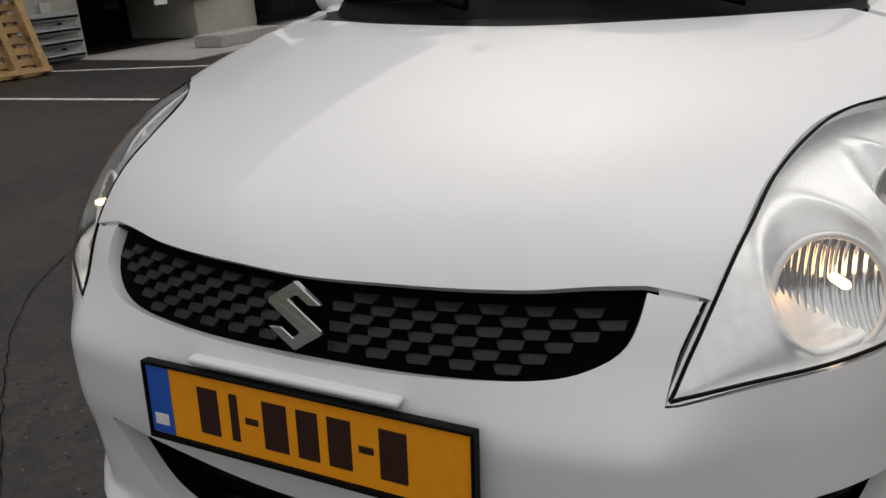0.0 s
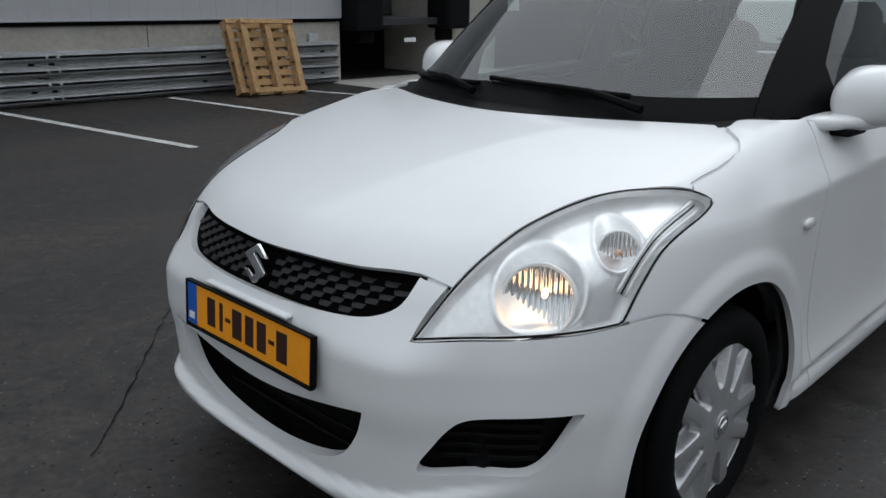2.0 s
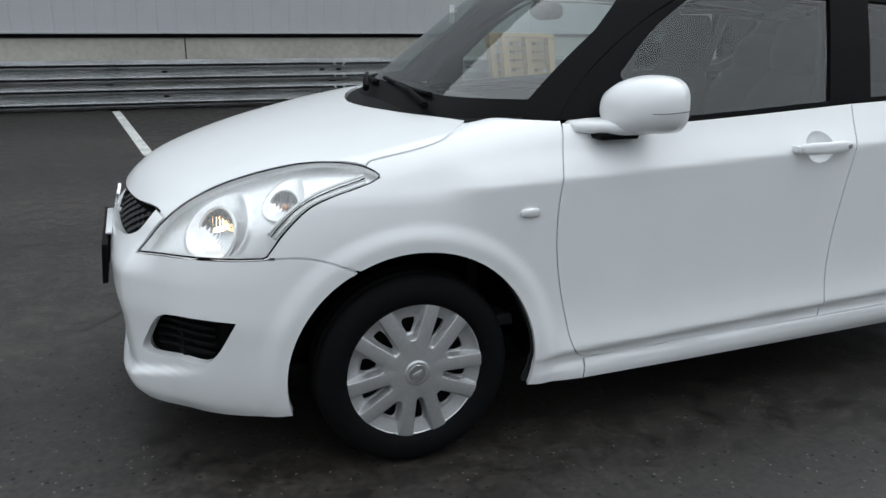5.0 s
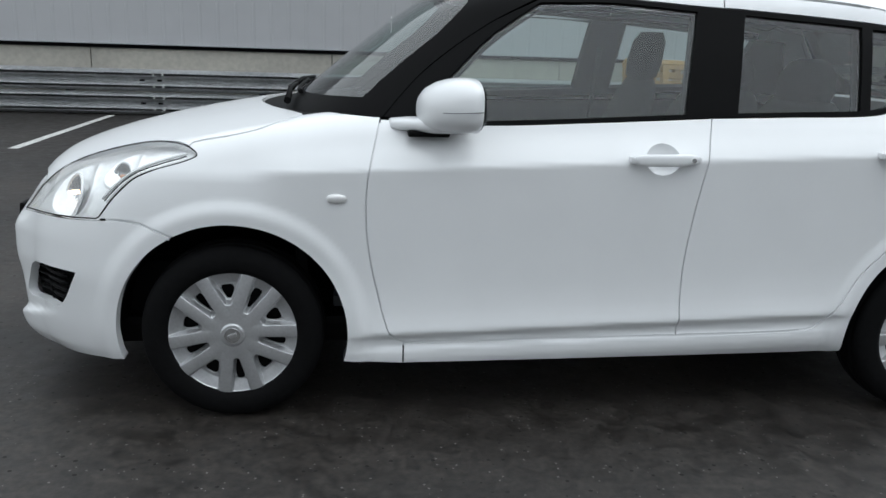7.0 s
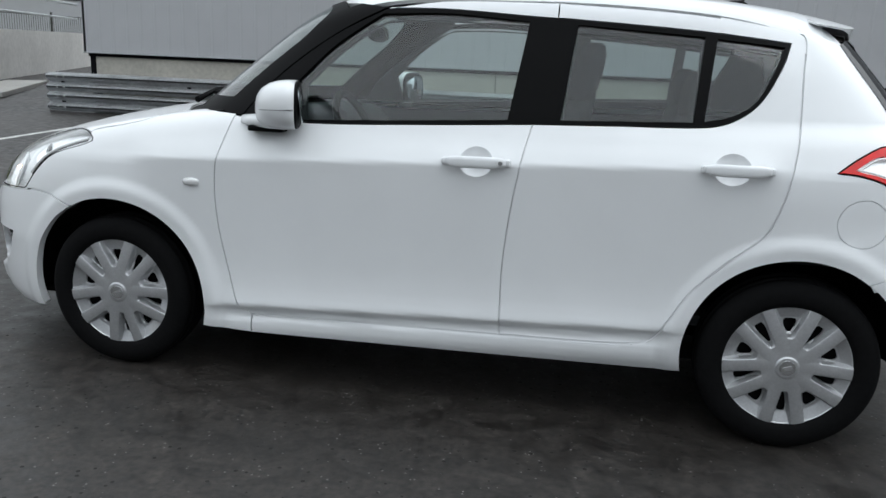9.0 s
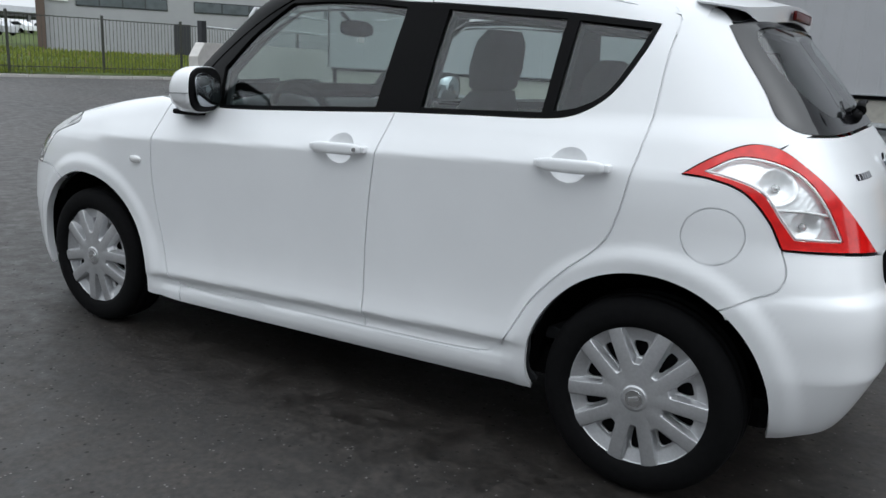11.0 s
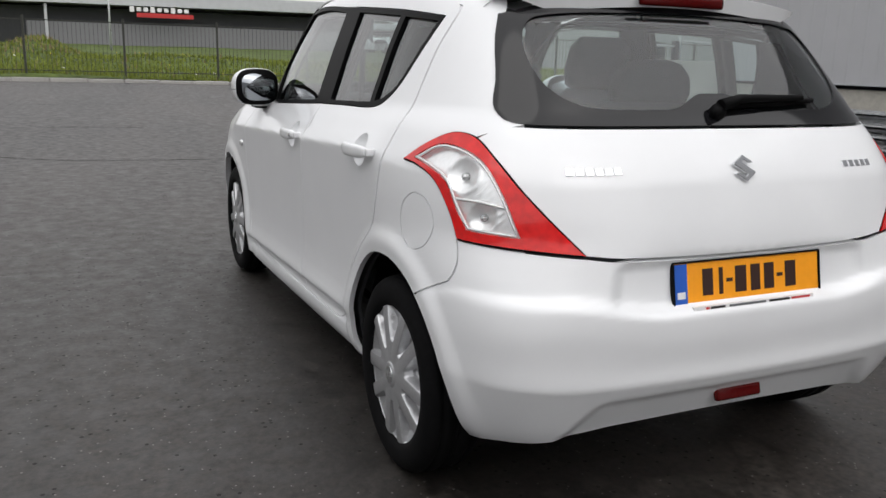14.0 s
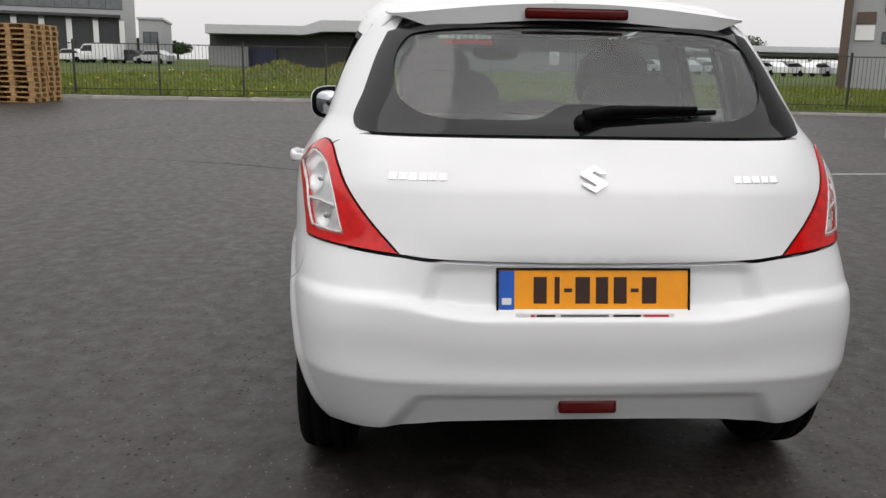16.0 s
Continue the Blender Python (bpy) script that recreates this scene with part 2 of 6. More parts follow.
TAIL = curve((0.2, -1.708), (0.26, -1.739), (0.34, -1.774), (0.386, -1.7935), (0.397, -1.7985), (0.406, -1.8), (0.44, -1.7985), (0.52, -1.803), (0.566, -1.801), (0.584, -1.793), (0.602, -1.774), (0.64, -1.763), (0.70, -1.754), (0.75, -1.746),
             (0.85, -1.718), (0.94, -1.675), (1.03, -1.61), (1.08, -1.575))
HOOD = curve((2.3, 0.50), (2.10, 0.66), (1.99, 0.748), (1.93, 0.788), (1.85, 0.827), (1.7, 0.880), (1.5, 0.931), (1.3, 0.970), (1.1, 1.0), (0.9, 1.022), (0.6, 1.04), (-0.4, 1.05), (-1.2, 1.06), (-1.8, 1.06))
PANE = curve((0.95, 0.768), (1.02, 0.752), (1.1, 0.728), (1.2, 0.697), (1.3, 0.662), (1.37, 0.637), (1.45, 0.60), (1.55, 0.55))
SCREEN = curve((0.9, 1.19), (1.0, 1.075), (1.1, 0.955), (1.2, 0.832), (1.3, 0.706), (1.4, 0.57), (1.46, 0.48), (1.55, 0.34))
HATCH = curve((0.9, -1.69), (1.03, -1.60), (1.1, -1.555), (1.2, -1.48), (1.3, -1.40), (1.4, -1.315), (1.5, -1.22))
BACK_N = curve((1.0, 6.6), (1.1, 6.0), (1.25, 5.4), (1.35, 5.0), (1.5, 4.6))
ROOF = curve((1.0, 1.28), (0.6, 1.405), (0.45, 1.437), (0.3, 1.460), (0.0, 1.488), (-0.4, 1.496), (-0.8, 1.482), (-1.2, 1.434), (-1.45, 1.380))
WHEELS = ((1.215, 0.365), (-1.215, 0.345))
HUB_Z = 0.30


def lower(x, y, z):
    level = z + 0.044 * np.clip(x, -1.3, 1.0)
    mid = soft(0.80 + 0.30 * soft(z - 0.50, 0.20) - np.abs(x), 0.09)
    half = mid * SIDE(level) + (1 - mid) * ENDS(level)
    for wx, r in WHEELS:
        d = np.hypot(x - wx, z - HUB_Z) - r
        half = half + 0.012 * (1 - soft(d - 0.062, 0.026)) * np.exp(-np.clip(-d / 0.09, 0, 9) ** 2) - 0.10 * np.clip(0.030 - d, 0, 0.03) * (d > -0.02)
    high = soft(z - 0.63, 0.06)
    sweep = 0.056 * (high * (1 - np.exp(-(y / 0.40) ** 2)) + (1 - high) * soft(np.abs(y) - 0.525, 0.07))
    chin = 0.030 * soft(0.234 + 0.22 * y * y - z, 0.016) * soft(0.62 - np.abs(y), 0.10)
    front = np.clip((x - 0.8) / (NOSE(z) - 0.8 - sweep + chin), 0, 3)
    up = 0.042 * soft(np.abs(y) - 0.44, 0.16) * soft(-x - 1.50, 0.10)
    lift_z = z - up * soft(z - 0.47, 0.06) * soft(0.72 - z, 0.06) - 0.035 * y * y * soft(0.48 - z, 0.05)
    back = np.clip((-0.6 - x) / (-0.6 - TAIL(lift_z)), 0, 3)
    n = np.where(x > 0, NOSE_N(z), TAIL_N(z))
    q = (np.maximum(front, back) ** n + (np.abs(y) / half) ** n) ** (1 / n)
    top = (z - HOOD(x + 0.46 * y * y)) * 0.92
    # the number plate's hollow in the tail, and the fold over the rear skirt
    hollow = 0.013 * soft(0.415 - np.abs(y) - 0.25 * (z - 0.70), 0.03) * soft(z - up - 0.588, 0.014) * soft(0.705 - z, 0.02) * (x < -1)
    skirt = (0.006 + 0.13 * np.clip(0.36 - z, 0, 0.12)) * soft(0.36 - z, 0.012) * soft(0.46 + 0.6 * (0.36 - z) - np.abs(y), 0.03) * (x < -1)
    return smax((q - 1) * 0.9, top, 0.06) + hollow + skirt


def cabin(x, y, z):
    half = PANE(z + 0.03 * np.clip(x, -1.3, 0.5))
    front = np.clip((x + 0.1) / (SCREEN(z) + 0.1), 0, 3)
    back = np.clip((-0.1 - x) / (-0.1 - HATCH(z)), 0, 3)
    n = np.where(x > -0.1, 3.7, BACK_N(z))
    q = (np.maximum(front, back) ** n + (np.abs(y) / half) ** n) ** (1 / n)
    return smax((q - 1) * 0.75, (z - ROOF(x) + 0.12 * y * y) * 0.95, 0.07)


def body(x, y, z):
    return smin(lower(x, y, z), cabin(x, y, z), 0.02)


def cast(eye, way, solid=body, far=4.0, steps=400):
    """Where rays first enter the solid; rays that miss stop where they pass it closest."""
    eye, way = np.broadcast_arrays(np.atleast_2d(eye).astype(float), np.atleast_2d(way).astype(float))
    lo, hi = np.zeros(len(eye)), np.full(len(eye), -1.0)
    best, low = np.full(len(eye), 9.0), np.zeros(len(eye))
    last = 0.0
    for s in np.linspace(0, far, steps):
        p = eye + s * way
        g = solid(p[:, 0], p[:, 1], p[:, 2])
        new_hit = (g < 0) & (hi < 0)
        lo[new_hit], hi[new_hit] = last, s
        nearer = g < best
        best[nearer], low[nearer] = g[nearer], s
        last = s
    missed = hi < 0
    lo[missed], hi[missed] = low[missed], low[missed]
    for _ in range(24):
        mid = (lo + hi) / 2
        p = eye + mid[:, None] * way
        inside = solid(p[:, 0], p[:, 1], p[:, 2]) < 0
        hi, lo = np.where(inside, mid, hi), np.where(inside, lo, mid)
    return eye + hi[:, None] * way


def outward(p, solid=body):
    e = 0.004
    g = [solid(p[:, 0] + e * (a == 0), p[:, 1] + e * (a == 1), p[:, 2] + e * (a == 2)) - solid(p[:, 0] - e * (a == 0), p[:, 1] - e * (a == 1), p[:, 2] - e * (a == 2)) for a in range(3)]
    g = np.stack(g, 1)
    return g / np.maximum(np.linalg.norm(g, axis=1, keepdims=True), 1e-9)


# ---- panels cut from the body ----
def outline(points, sharp=(), step=0.012):
    """A closed smooth line through points; those numbered in sharp keep their corner."""
    pts, n = np.array(points, float), len(points)
    sharp = sorted(sharp)
    runs = [(sharp[i], sharp[(i + 1) % len(sharp)] + (n if i + 1 == len(sharp) else 0)) for i in range(len(sharp))] if sharp else [(0, n)]
    out = []
    for a, b in runs:
        run = [pts[i % n] for i in range(a, b + 1)]
        if sharp:
            run = [2 * run[0] - run[1]] + run + [2 * run[-1] - run[-2]]
        else:
            run = [pts[-1]] + run + [pts[1 % n]]
        for i in range(1, len(run) - 2):
            p0, p1, p2, p3 = run[i - 1:i + 3]
            d1, d0, d2 = max(np.linalg.norm(p2 - p1), 1e-6), max(np.linalg.norm(p1 - p0), 1e-6), max(np.linalg.norm(p3 - p2), 1e-6)
            m1, m2 = (p2 - p0) / (d0 + d1) * d1, (p3 - p1) / (d1 + d2) * d1
            if sharp and len(run) == 4:
                m1 = m2 = p2 - p1
            k = max(2, int(d1 / step))
            for t in np.arange(k) / k:
                out.append(p1 * (1 + 2 * t) * (1 - t) ** 2 + m1 * t * (1 - t) ** 2 + p2 * t * t * (3 - 2 * t) + m2 * t * t * (t - 1))
    return np.array(out)


def inset(loop, d):
    """The loop moved inwards by d."""
    area = 0.5 * np.sum(loop[:, 0] * np.roll(loop[:, 1], -1) - np.roll(loop[:, 0], -1) * loop[:, 1])
    way = np.roll(loop, -1, 0) - np.roll(loop, 1, 0)
    way /= np.maximum(np.linalg.norm(way, axis=1, keepdims=True), 1e-9)
    side = np.stack([-way[:, 1], way[:, 0]], 1) * np.sign(area)
    return loop + side * d


def within(p, loops):
    """Which of the points lie inside the loops (even-odd)."""
    inside = np.zeros(len(p), bool)
    for loop in loops:
        a, b = loop, np.roll(loop, -1, 0)
        for (x1, y1), (x2, y2) in zip(a, b):
            if y1 != y2:
                hit = ((y1 > p[:, 1]) != (y2 > p[:, 1])) & (p[:, 0] < (x2 - x1) * (p[:, 1] - y1) / (y2 - y1) + x1)
                inside ^= hit
    return inside


WRAP = 0.85
NOSE_VIEW, TAIL_VIEW = (1.1, 1), (-0.95, -1)


def lift(flat, view, solid=body):
    """Points of a view laid onto the body: L side (x, z), F front and R rear (y, z), T top (x, y), or as seen_from() gives them."""
    h, v, o = flat[:, 0], flat[:, 1], np.zeros(len(flat))
    if view == "L":
        eye, way = np.stack([h, o + 2, v], 1), (0, -1, 0)
    elif view == "F":
        eye, way = np.stack([o + 3, h, v], 1), (-1, 0, 0)
    elif view == "R":
        eye, way = np.stack([o - 3, h, v], 1), (1, 0, 0)
    elif view == "T":
        eye, way = np.stack([h, v, o + 2.2], 1), (0, 0, -1)
    elif isinstance(view, tuple):
        x0, facing = view
        way = np.stack([-facing * np.cos(h / WRAP), -np.sin(h / WRAP), o], 1)
        eye = np.stack([o + x0, o, v], 1) - 1.6 * way
    else:
        c, s = math.cos(radians(view)), math.sin(radians(view))
        eye, way = np.stack([-s * h + 3 * c, c * h + 3 * s, v], 1), (-c, -s, 0)
    return cast(eye, way, solid)


def seen_from(view, places):
    """Places in space as points of a view round the car: an angle, or wrapped round an upright axis at (x0, facing)."""
    if isinstance(view, tuple):
        return [(WRAP * math.atan2(y, view[1] * (x - view[0])), z) for x, y, z in places]
    c, s = math.cos(radians(view)), math.sin(radians(view))
    return [(-s * x + c * y, z) for x, y, z in places]


def panel_mesh(name, view, loops, gap=0.0025, deep=0.016, raised=0.0, solid=body, step=0.025, side=1, dent=None):
    """A sheet that lies on the body inside loops[0] and outside the others, with turned-in edges."""
    loops = [inset(l, gap if i == 0 else -gap) for i, l in enumerate(loops)]
    pts, edges = [], []
    for l in loops:
        k = len(pts)
        pts += [tuple(p) for p in l]
        edges += [(k + i, k + (i + 1) % len(l)) for i in range(len(l))]
    rim = np.array(pts)
    lo, hi = rim.min(0), rim.max(0)
    gx, gy = np.meshgrid(np.arange(lo[0] + step / 2, hi[0], step), np.arange(lo[1] + step / 2, hi[1], step))
    grid = np.stack([gx.ravel(), gy.ravel()], 1)
    grid = grid[within(grid, loops)]
    if len(grid):
        near = np.array([np.min(np.sum((rim - g) ** 2, 1)) for g in grid])
        grid = grid[near > (0.55 * step) ** 2]
    pts += [tuple(g) for g in grid]
    co, _, tris, origin, _, _ = delaunay_2d_cdt([Vector(p) for p in pts], edges, [], 0, 1e-6)
    flat = np.array([tuple(c) for c in co])
    tris = np.array([t for t in tris if len(t) == 3])
    tris = tris[within(flat[tris].mean(1), loops)]
    place = lift(flat, view, solid)
    norm = outward(place, solid)
    place = place + norm * (raised if dent is None else raised + dent(flat)[:, None])
    if dent is not None:
        cross = np.cross(place[tris[:, 1]] - place[tris[:, 0]], place[tris[:, 2]] - place[tris[:, 0]])
        if np.sum(cross * norm[tris[:, 0]]) < 0:
            cross = -cross
        norm = np.zeros_like(place)
        for k in range(3):
            np.add.at(norm, tris[:, k], cross)
        norm /= np.maximum(np.linalg.norm(norm, axis=1, keepdims=True), 1e-12)
    at = {}
    for i, some in enumerate(origin):
        for o in some:
            at[o] = i
    face_n = np.cross(place[tris[:, 1]] - place[tris[:, 0]], place[tris[:, 2]] - place[tris[:, 0]])
    if np.sum(face_n * norm[tris[:, 0]]) < 0:
        tris = tris[:, ::-1]
    verts, normals, faces = list(place), list(norm), [tuple(t) for t in tris]
    k = 0
    for l in loops:
        ids = [at[k + i] for i in range(len(l))]
        k += len(l)
        ring, rn = place[ids], norm[ids]
        way = np.roll(ring, -1, 0) - np.roll(ring, 1, 0)
        off = np.cross(way, rn)
        off /= np.maximum(np.linalg.norm(off, axis=1, keepdims=True), 1e-9)
        base = len(verts)
        m = len(ids)
        verts += list(ring) + list(ring - rn * (np.array([[deep(y)] for y in ring[:, 1]]) if callable(deep) else deep))
        normals += list(off) * 2
        for i in range(m):
            j = (i + 1) % m
            quad = (base + i, base + j, base + m + j, base + m + i)
            a, b, c = (np.array(verts[q]) for q in quad[:3])
            if np.dot(np.cross(b - a, c - a), off[i]) < 0:
                quad = quad[::-1]
            faces.append(quad)
    verts, normals = np.array(verts), np.array(normals)
    if side < 0:
        verts[:, 1] *= -1
        normals[:, 1] *= -1
        faces = [f[::-1] for f in faces]
    me = mesh_of(name, verts, faces, True)
    me.normals_split_custom_set_from_vertices([tuple(n) for n in normals])
    return me


def panel(name, view, loops, mat, parent, label="", both=False, **how):
    made = [part(name, panel_mesh(name, view, loops, side=s, **how), mat, parent, label) for s in ((1, -1) if both else (1,))]
    return made if both else made[0]


def flange(view, line, width=0.024, both=True, **how):
    """The painted fold that lies just below a seam between two panels."""
    line = np.array(line, float)
    way = np.gradient(line, axis=0)
    way /= np.linalg.norm(way, axis=1, keepdims=True)
    off = np.stack([-way[:, 1], way[:, 0]], 1) * width / 2
    loop = outline([tuple(p) for p in np.concatenate([line + off, (line - off)[::-1]])], (0, len(line) - 1, len(line), 2 * len(line) - 1))
    return panel("flange", view, [loop], white_paint, car, both=both, gap=0.0, raised=-0.008, deep=0.001, **how)


def mirrored(points):
    """A half outline from the middle line outwards, closed with its mirror image across the first coordinate."""
    other = [(-h, v) for h, v in points[::-1] if abs(h) > 1e-6]
    return list(points) + other


def arc(wheel, a0, a1, count=14):
    wx, r = WHEELS[wheel]
    return [(wx + r * math.cos(radians(a)), HUB_Z + r * math.sin(radians(a))) for a in np.linspace(a0, a1, count)]


def ends(points, sharp):
    """Corner numbers of a mirrored half outline."""
    n = len(points)
    m = len(mirrored(points))
    return sorted(set(list(sharp) + [(m - 1 - i + (1 if abs(points[0][0]) < 1e-6 else 0)) % m for i in sharp]))


# ---- the car: body panels ----
car = thing("car", "white five-door hatchback parked on dark asphalt, headlights on", "car")

# lamp outlines, which wings, bonnet and tailgate follow
head = [(1.915, 0.465, 0.641), (1.853, 0.556, 0.652), (1.765, 0.642, 0.659), (1.671, 0.705, 0.663), (1.604, 0.737, 0.667), (1.545, 0.739, 0.742), (1.473, 0.746, 0.806), (1.305, 0.762, 0.870), (1.335, 0.73, 0.896),
        (1.41, 0.672, 0.902), (1.52, 0.592, 0.885), (1.67, 0.545, 0.843), (1.772, 0.520, 0.793), (1.843, 0.499, 0.735)]
head_flat = seen_from(NOSE_VIEW, head)
head_loop = outline(head_flat, (0, 4))
head_place = lift(np.array(head_flat), NOSE_VIEW)
tail = [(-1.275, 0.803, 0.925), (-1.342, 0.771, 0.972), (-1.42, 0.725, 1.008), (-1.486, 0.692, 1.001), (-1.563, 0.672, 0.951), (-1.628, 0.642, 0.891), (-1.684, 0.59, 0.820), (-1.729, 0.507, 0.734), (-1.674, 0.646, 0.746), (-1.536, 0.762, 0.754),
        (-1.497, 0.772, 0.826), (-1.431, 0.783, 0.891), (-1.35, 0.796, 0.918)]
tail_flat = seen_from(TAIL_VIEW, tail)
tail_lamp_loop = outline(tail_flat, (0, 7, 9))
tail_place = lift(np.array(tail_flat), TAIL_VIEW)
side_of = lambda places: [(float(p[0]), float(p[2])) for p in places]
back_of = lambda places: [(float(p[1]), float(p[2])) for p in places]
top_of = lambda places: [(float(p[0]), float(p[1])) for p in places]

# the bonnet, whose edge the wings follow
bonnet_edge = [(1.325, 0.728), (1.207, 0.736), (1.12, 0.728), (1.068, 0.690), (0.998, 0.606)]
bonnet = [(1.190, 0.0), (1.130, 0.31)] + bonnet_edge[::-1] + top_of(head_place[8:14]) + [(1.876, 0.434), (1.889, 0.399), (1.925, 0.292), (1.950, 0.161), (1.962, 0.0)]
flip = lambda pts: [(v, h) for h, v in pts]
bonnet_loop = np.array(flip(outline(mirrored(flip(bonnet)), ends(flip(bonnet), (2, 7, 12, 13)))))
bonnet_place = lift(np.array(bonnet_edge), "T")

# side: wing, doors, quarter with sill
wing = side_of(head_place[4:9]) + side_of(bonnet_place) + [(0.90, 1.003), (0.748, 0.998), (0.784, 0.834), (0.793, 0.719), (0.782, 0.582), (0.747, 0.42), (0.71, 0.304), (0.666, 0.272), (0.666, 0.198)] + arc(0, 195, 63) + [(1.455, 0.653), (1.53, 0.668)]
panel("front_wing", "L", [outline(wing, (0, 3, 4, 9, 11, 17, 18, 19, 32))], white_paint, car, both=True, step=0.012)
front_door = [(0.748, 0.992), (0.45, 0.982), (0.05, 0.999), (-0.324, 1.02), (-0.301, 0.903), (-0.274, 0.732), (-0.256, 0.533), (-0.259, 0.293), (0.2, 0.281), (0.655, 0.271),
              (0.71, 0.304), (0.747, 0.42), (0.782, 0.582), (0.793, 0.719), (0.784, 0.834)]
def dish_loop(cx, cz, w, h):
    return outline([(cx + w * math.cos(radians(a)), cz + h * math.sin(radians(a))) for a in range(0, 360, 30)])


grips = {"front": (-0.150, 0.891, -0.050, -0.254), "rear": (-0.966, 0.918, -0.882, -1.078)}
dishes = {k: dish_loop(g[0], g[1], 0.055, 0.047) for k, g in grips.items()}
doors_front = panel("front_door", "L", [outline(front_door, (0, 3, 7)), dishes["front"]], white_paint, car, both=True, step=0.014)
top_rail = [(0.22, 1.385), (0.0, 1.415), (-0.377, 1.418), (-0.377, 1.366), (-0.288, 1.370), (0.0, 1.386)]
rear_door = [(-0.324, 1.02), (-0.6, 1.03), (-0.873, 1.04), (-0.955, 1.06), (-1.035, 1.119), (-1.10, 1.235), (-1.125, 1.312), (-0.861, 1.338), (-0.447, 1.364), (-0.377, 1.367),
             (-0.377, 1.418), (-0.771, 1.397), (-1.044, 1.367), (-1.145, 1.350), (-1.171, 1.328), (-1.166, 1.225), (-1.162, 1.046), (-1.146, 0.926), (-1.121, 0.803), (-1.081, 0.711),
             (-0.972, 0.612), (-0.878, 0.509), (-0.818, 0.407), (-0.771, 0.336), (-0.709, 0.311), (-0.259, 0.293), (-0.256, 0.533), (-0.274, 0.732), (-0.301, 0.903)]
doors_rear = panel("rear_door", "L", [outline(rear_door, (0, 6, 9, 10, 25)), dishes["rear"]], white_paint, car, both=True, step=0.014)
panel("door_frame", "L", [outline(top_rail, (0, 2, 3))], white_paint, car, both=True, step=0.02)
fuel_flap = outline([(-1.372 + 0.078 * math.cos(radians(a)), 0.772 + 0.074 * math.sin(radians(a))) for a in range(0, 360, 30)])
quarter = [(-1.145, 1.362)] + side_of(lift(np.array([[0.523, 1.318], [0.556, 1.245], [0.584, 1.141], [0.590, 1.036]]), "R")) + side_of(tail_place[[3, 2, 1, 0, 12, 11, 10, 9]]) + [(-1.557, 0.695), (-1.542, 0.651), (-1.494, 0.627)] + arc(1, 125, -14) + [(0.666, 0.198), (0.666, 0.270), (-0.259, 0.2915), (-0.709, 0.309), (-0.773, 0.334),
           (-0.822, 0.407), (-0.88, 0.508), (-0.974, 0.610), (-1.083, 0.710), (-1.123, 0.803), (-1.148, 0.926), (-1.164, 1.046), (-1.168, 1.225), (-1.173, 1.325)]
panel("quarter_panel", "L", [outline(quarter, (0, 1, 4, 5, 8, 12, 16, 29, 30, 31)), fuel_flap], white_paint, car, both=True, step=0.013)
panel("fuel_flap", "L", [fuel_flap], white_paint, car, gap=0.0012)
panel("flap_seat", "L", [inset(fuel_flap, -0.012)], white_paint, car, gap=0.0, raised=-0.005, deep=0.001)

# nose: bonnet, bumper with its openings
flange("T", bonnet_edge, 0.05)
flange("L", [(0.75, 0.985), (0.784, 0.834), (0.793, 0.719), (0.782, 0.582), (0.747, 0.42), (0.71, 0.304)])
flange("L", [(-0.322, 1.012), (-0.301, 0.903), (-0.274, 0.732), (-0.256, 0.533), (-0.259, 0.296)])
flange("L", rear_door[14:25])
flange("L", [(0.68, 0.272), (0.2, 0.281), (-0.259, 0.2925), (-0.709, 0.310)])
panel("bonnet", "T", [bonnet_loop], white_paint, car, step=0.03)


def ring_points(places, view, sharp):
    flat = seen_from(view, places)
    flat[0] = (0.0, flat[0][1])
    if abs(places[-1][1]) < 1e-6:
        flat[-1] = (0.0, flat[-1][1])
    return outline(mirrored(flat), ends(flat, sharp))


def arc3(wheel, a0, a1, count=9):
    return [tuple(p) for p in lift(np.array(arc(wheel, a0, a1, count)), "L")]


nose_edge = [(2.005, 0, 0.648), (2.0, 0.132, 0.649), (1.984, 0.255, 0.654), (1.955, 0.345, 0.662), (1.932, 0.392, 0.677), (1.91, 0.418, 0.698), (1.876, 0.434, 0.7495), (1.846, 0.492, 0.738),
             (1.89, 0.478, 0.69), (1.917, 0.462, 0.637), (1.853, 0.556, 0.648), (1.765, 0.642, 0.655), (1.671, 0.705, 0.659), tuple(head_place[4] - (0, 0, 0.003))] + [tuple(p) for p in lift(np.array([[1.53, 0.666], [1.455, 0.651]]), "L")] + arc3(0, 62, -16) + [
             (1.66, 0.70, 0.19), (1.80, 0.60, 0.183), (1.92, 0.38, 0.187), (1.95, 0, 0.187)]
low_grille = [(2.0, 0, 0.41), (2.0, 0.12, 0.418), (1.99, 0.26, 0.443), (1.975, 0.376, 0.465), (1.97, 0.345, 0.395), (1.975, 0.300, 0.335), (1.985, 0.23, 0.298), (1.99, 0.1, 0.268), (1.99, 0, 0.26)]
fog_hole = [(1.70, 0.731, 0.486), (1.80, 0.670, 0.489), (1.868, 0.605, 0.484), (1.898, 0.563, 0.466), (1.918, 0.515, 0.405), (1.926, 0.489, 0.358), (1.916, 0.510, 0.346), (1.849, 0.609, 0.354), (1.789, 0.668, 0.357),
            (1.753, 0.695, 0.389)]
low_loop = ring_points(low_grille, NOSE_VIEW, (3,))
fog_loop = outline(seen_from(NOSE_VIEW, fog_hole), (0,))
fog_other = fog_loop * (-1, 1)
bumper_loop = ring_points(nose_edge, NOSE_VIEW, (6, 7, 9, 13, 16, 24))
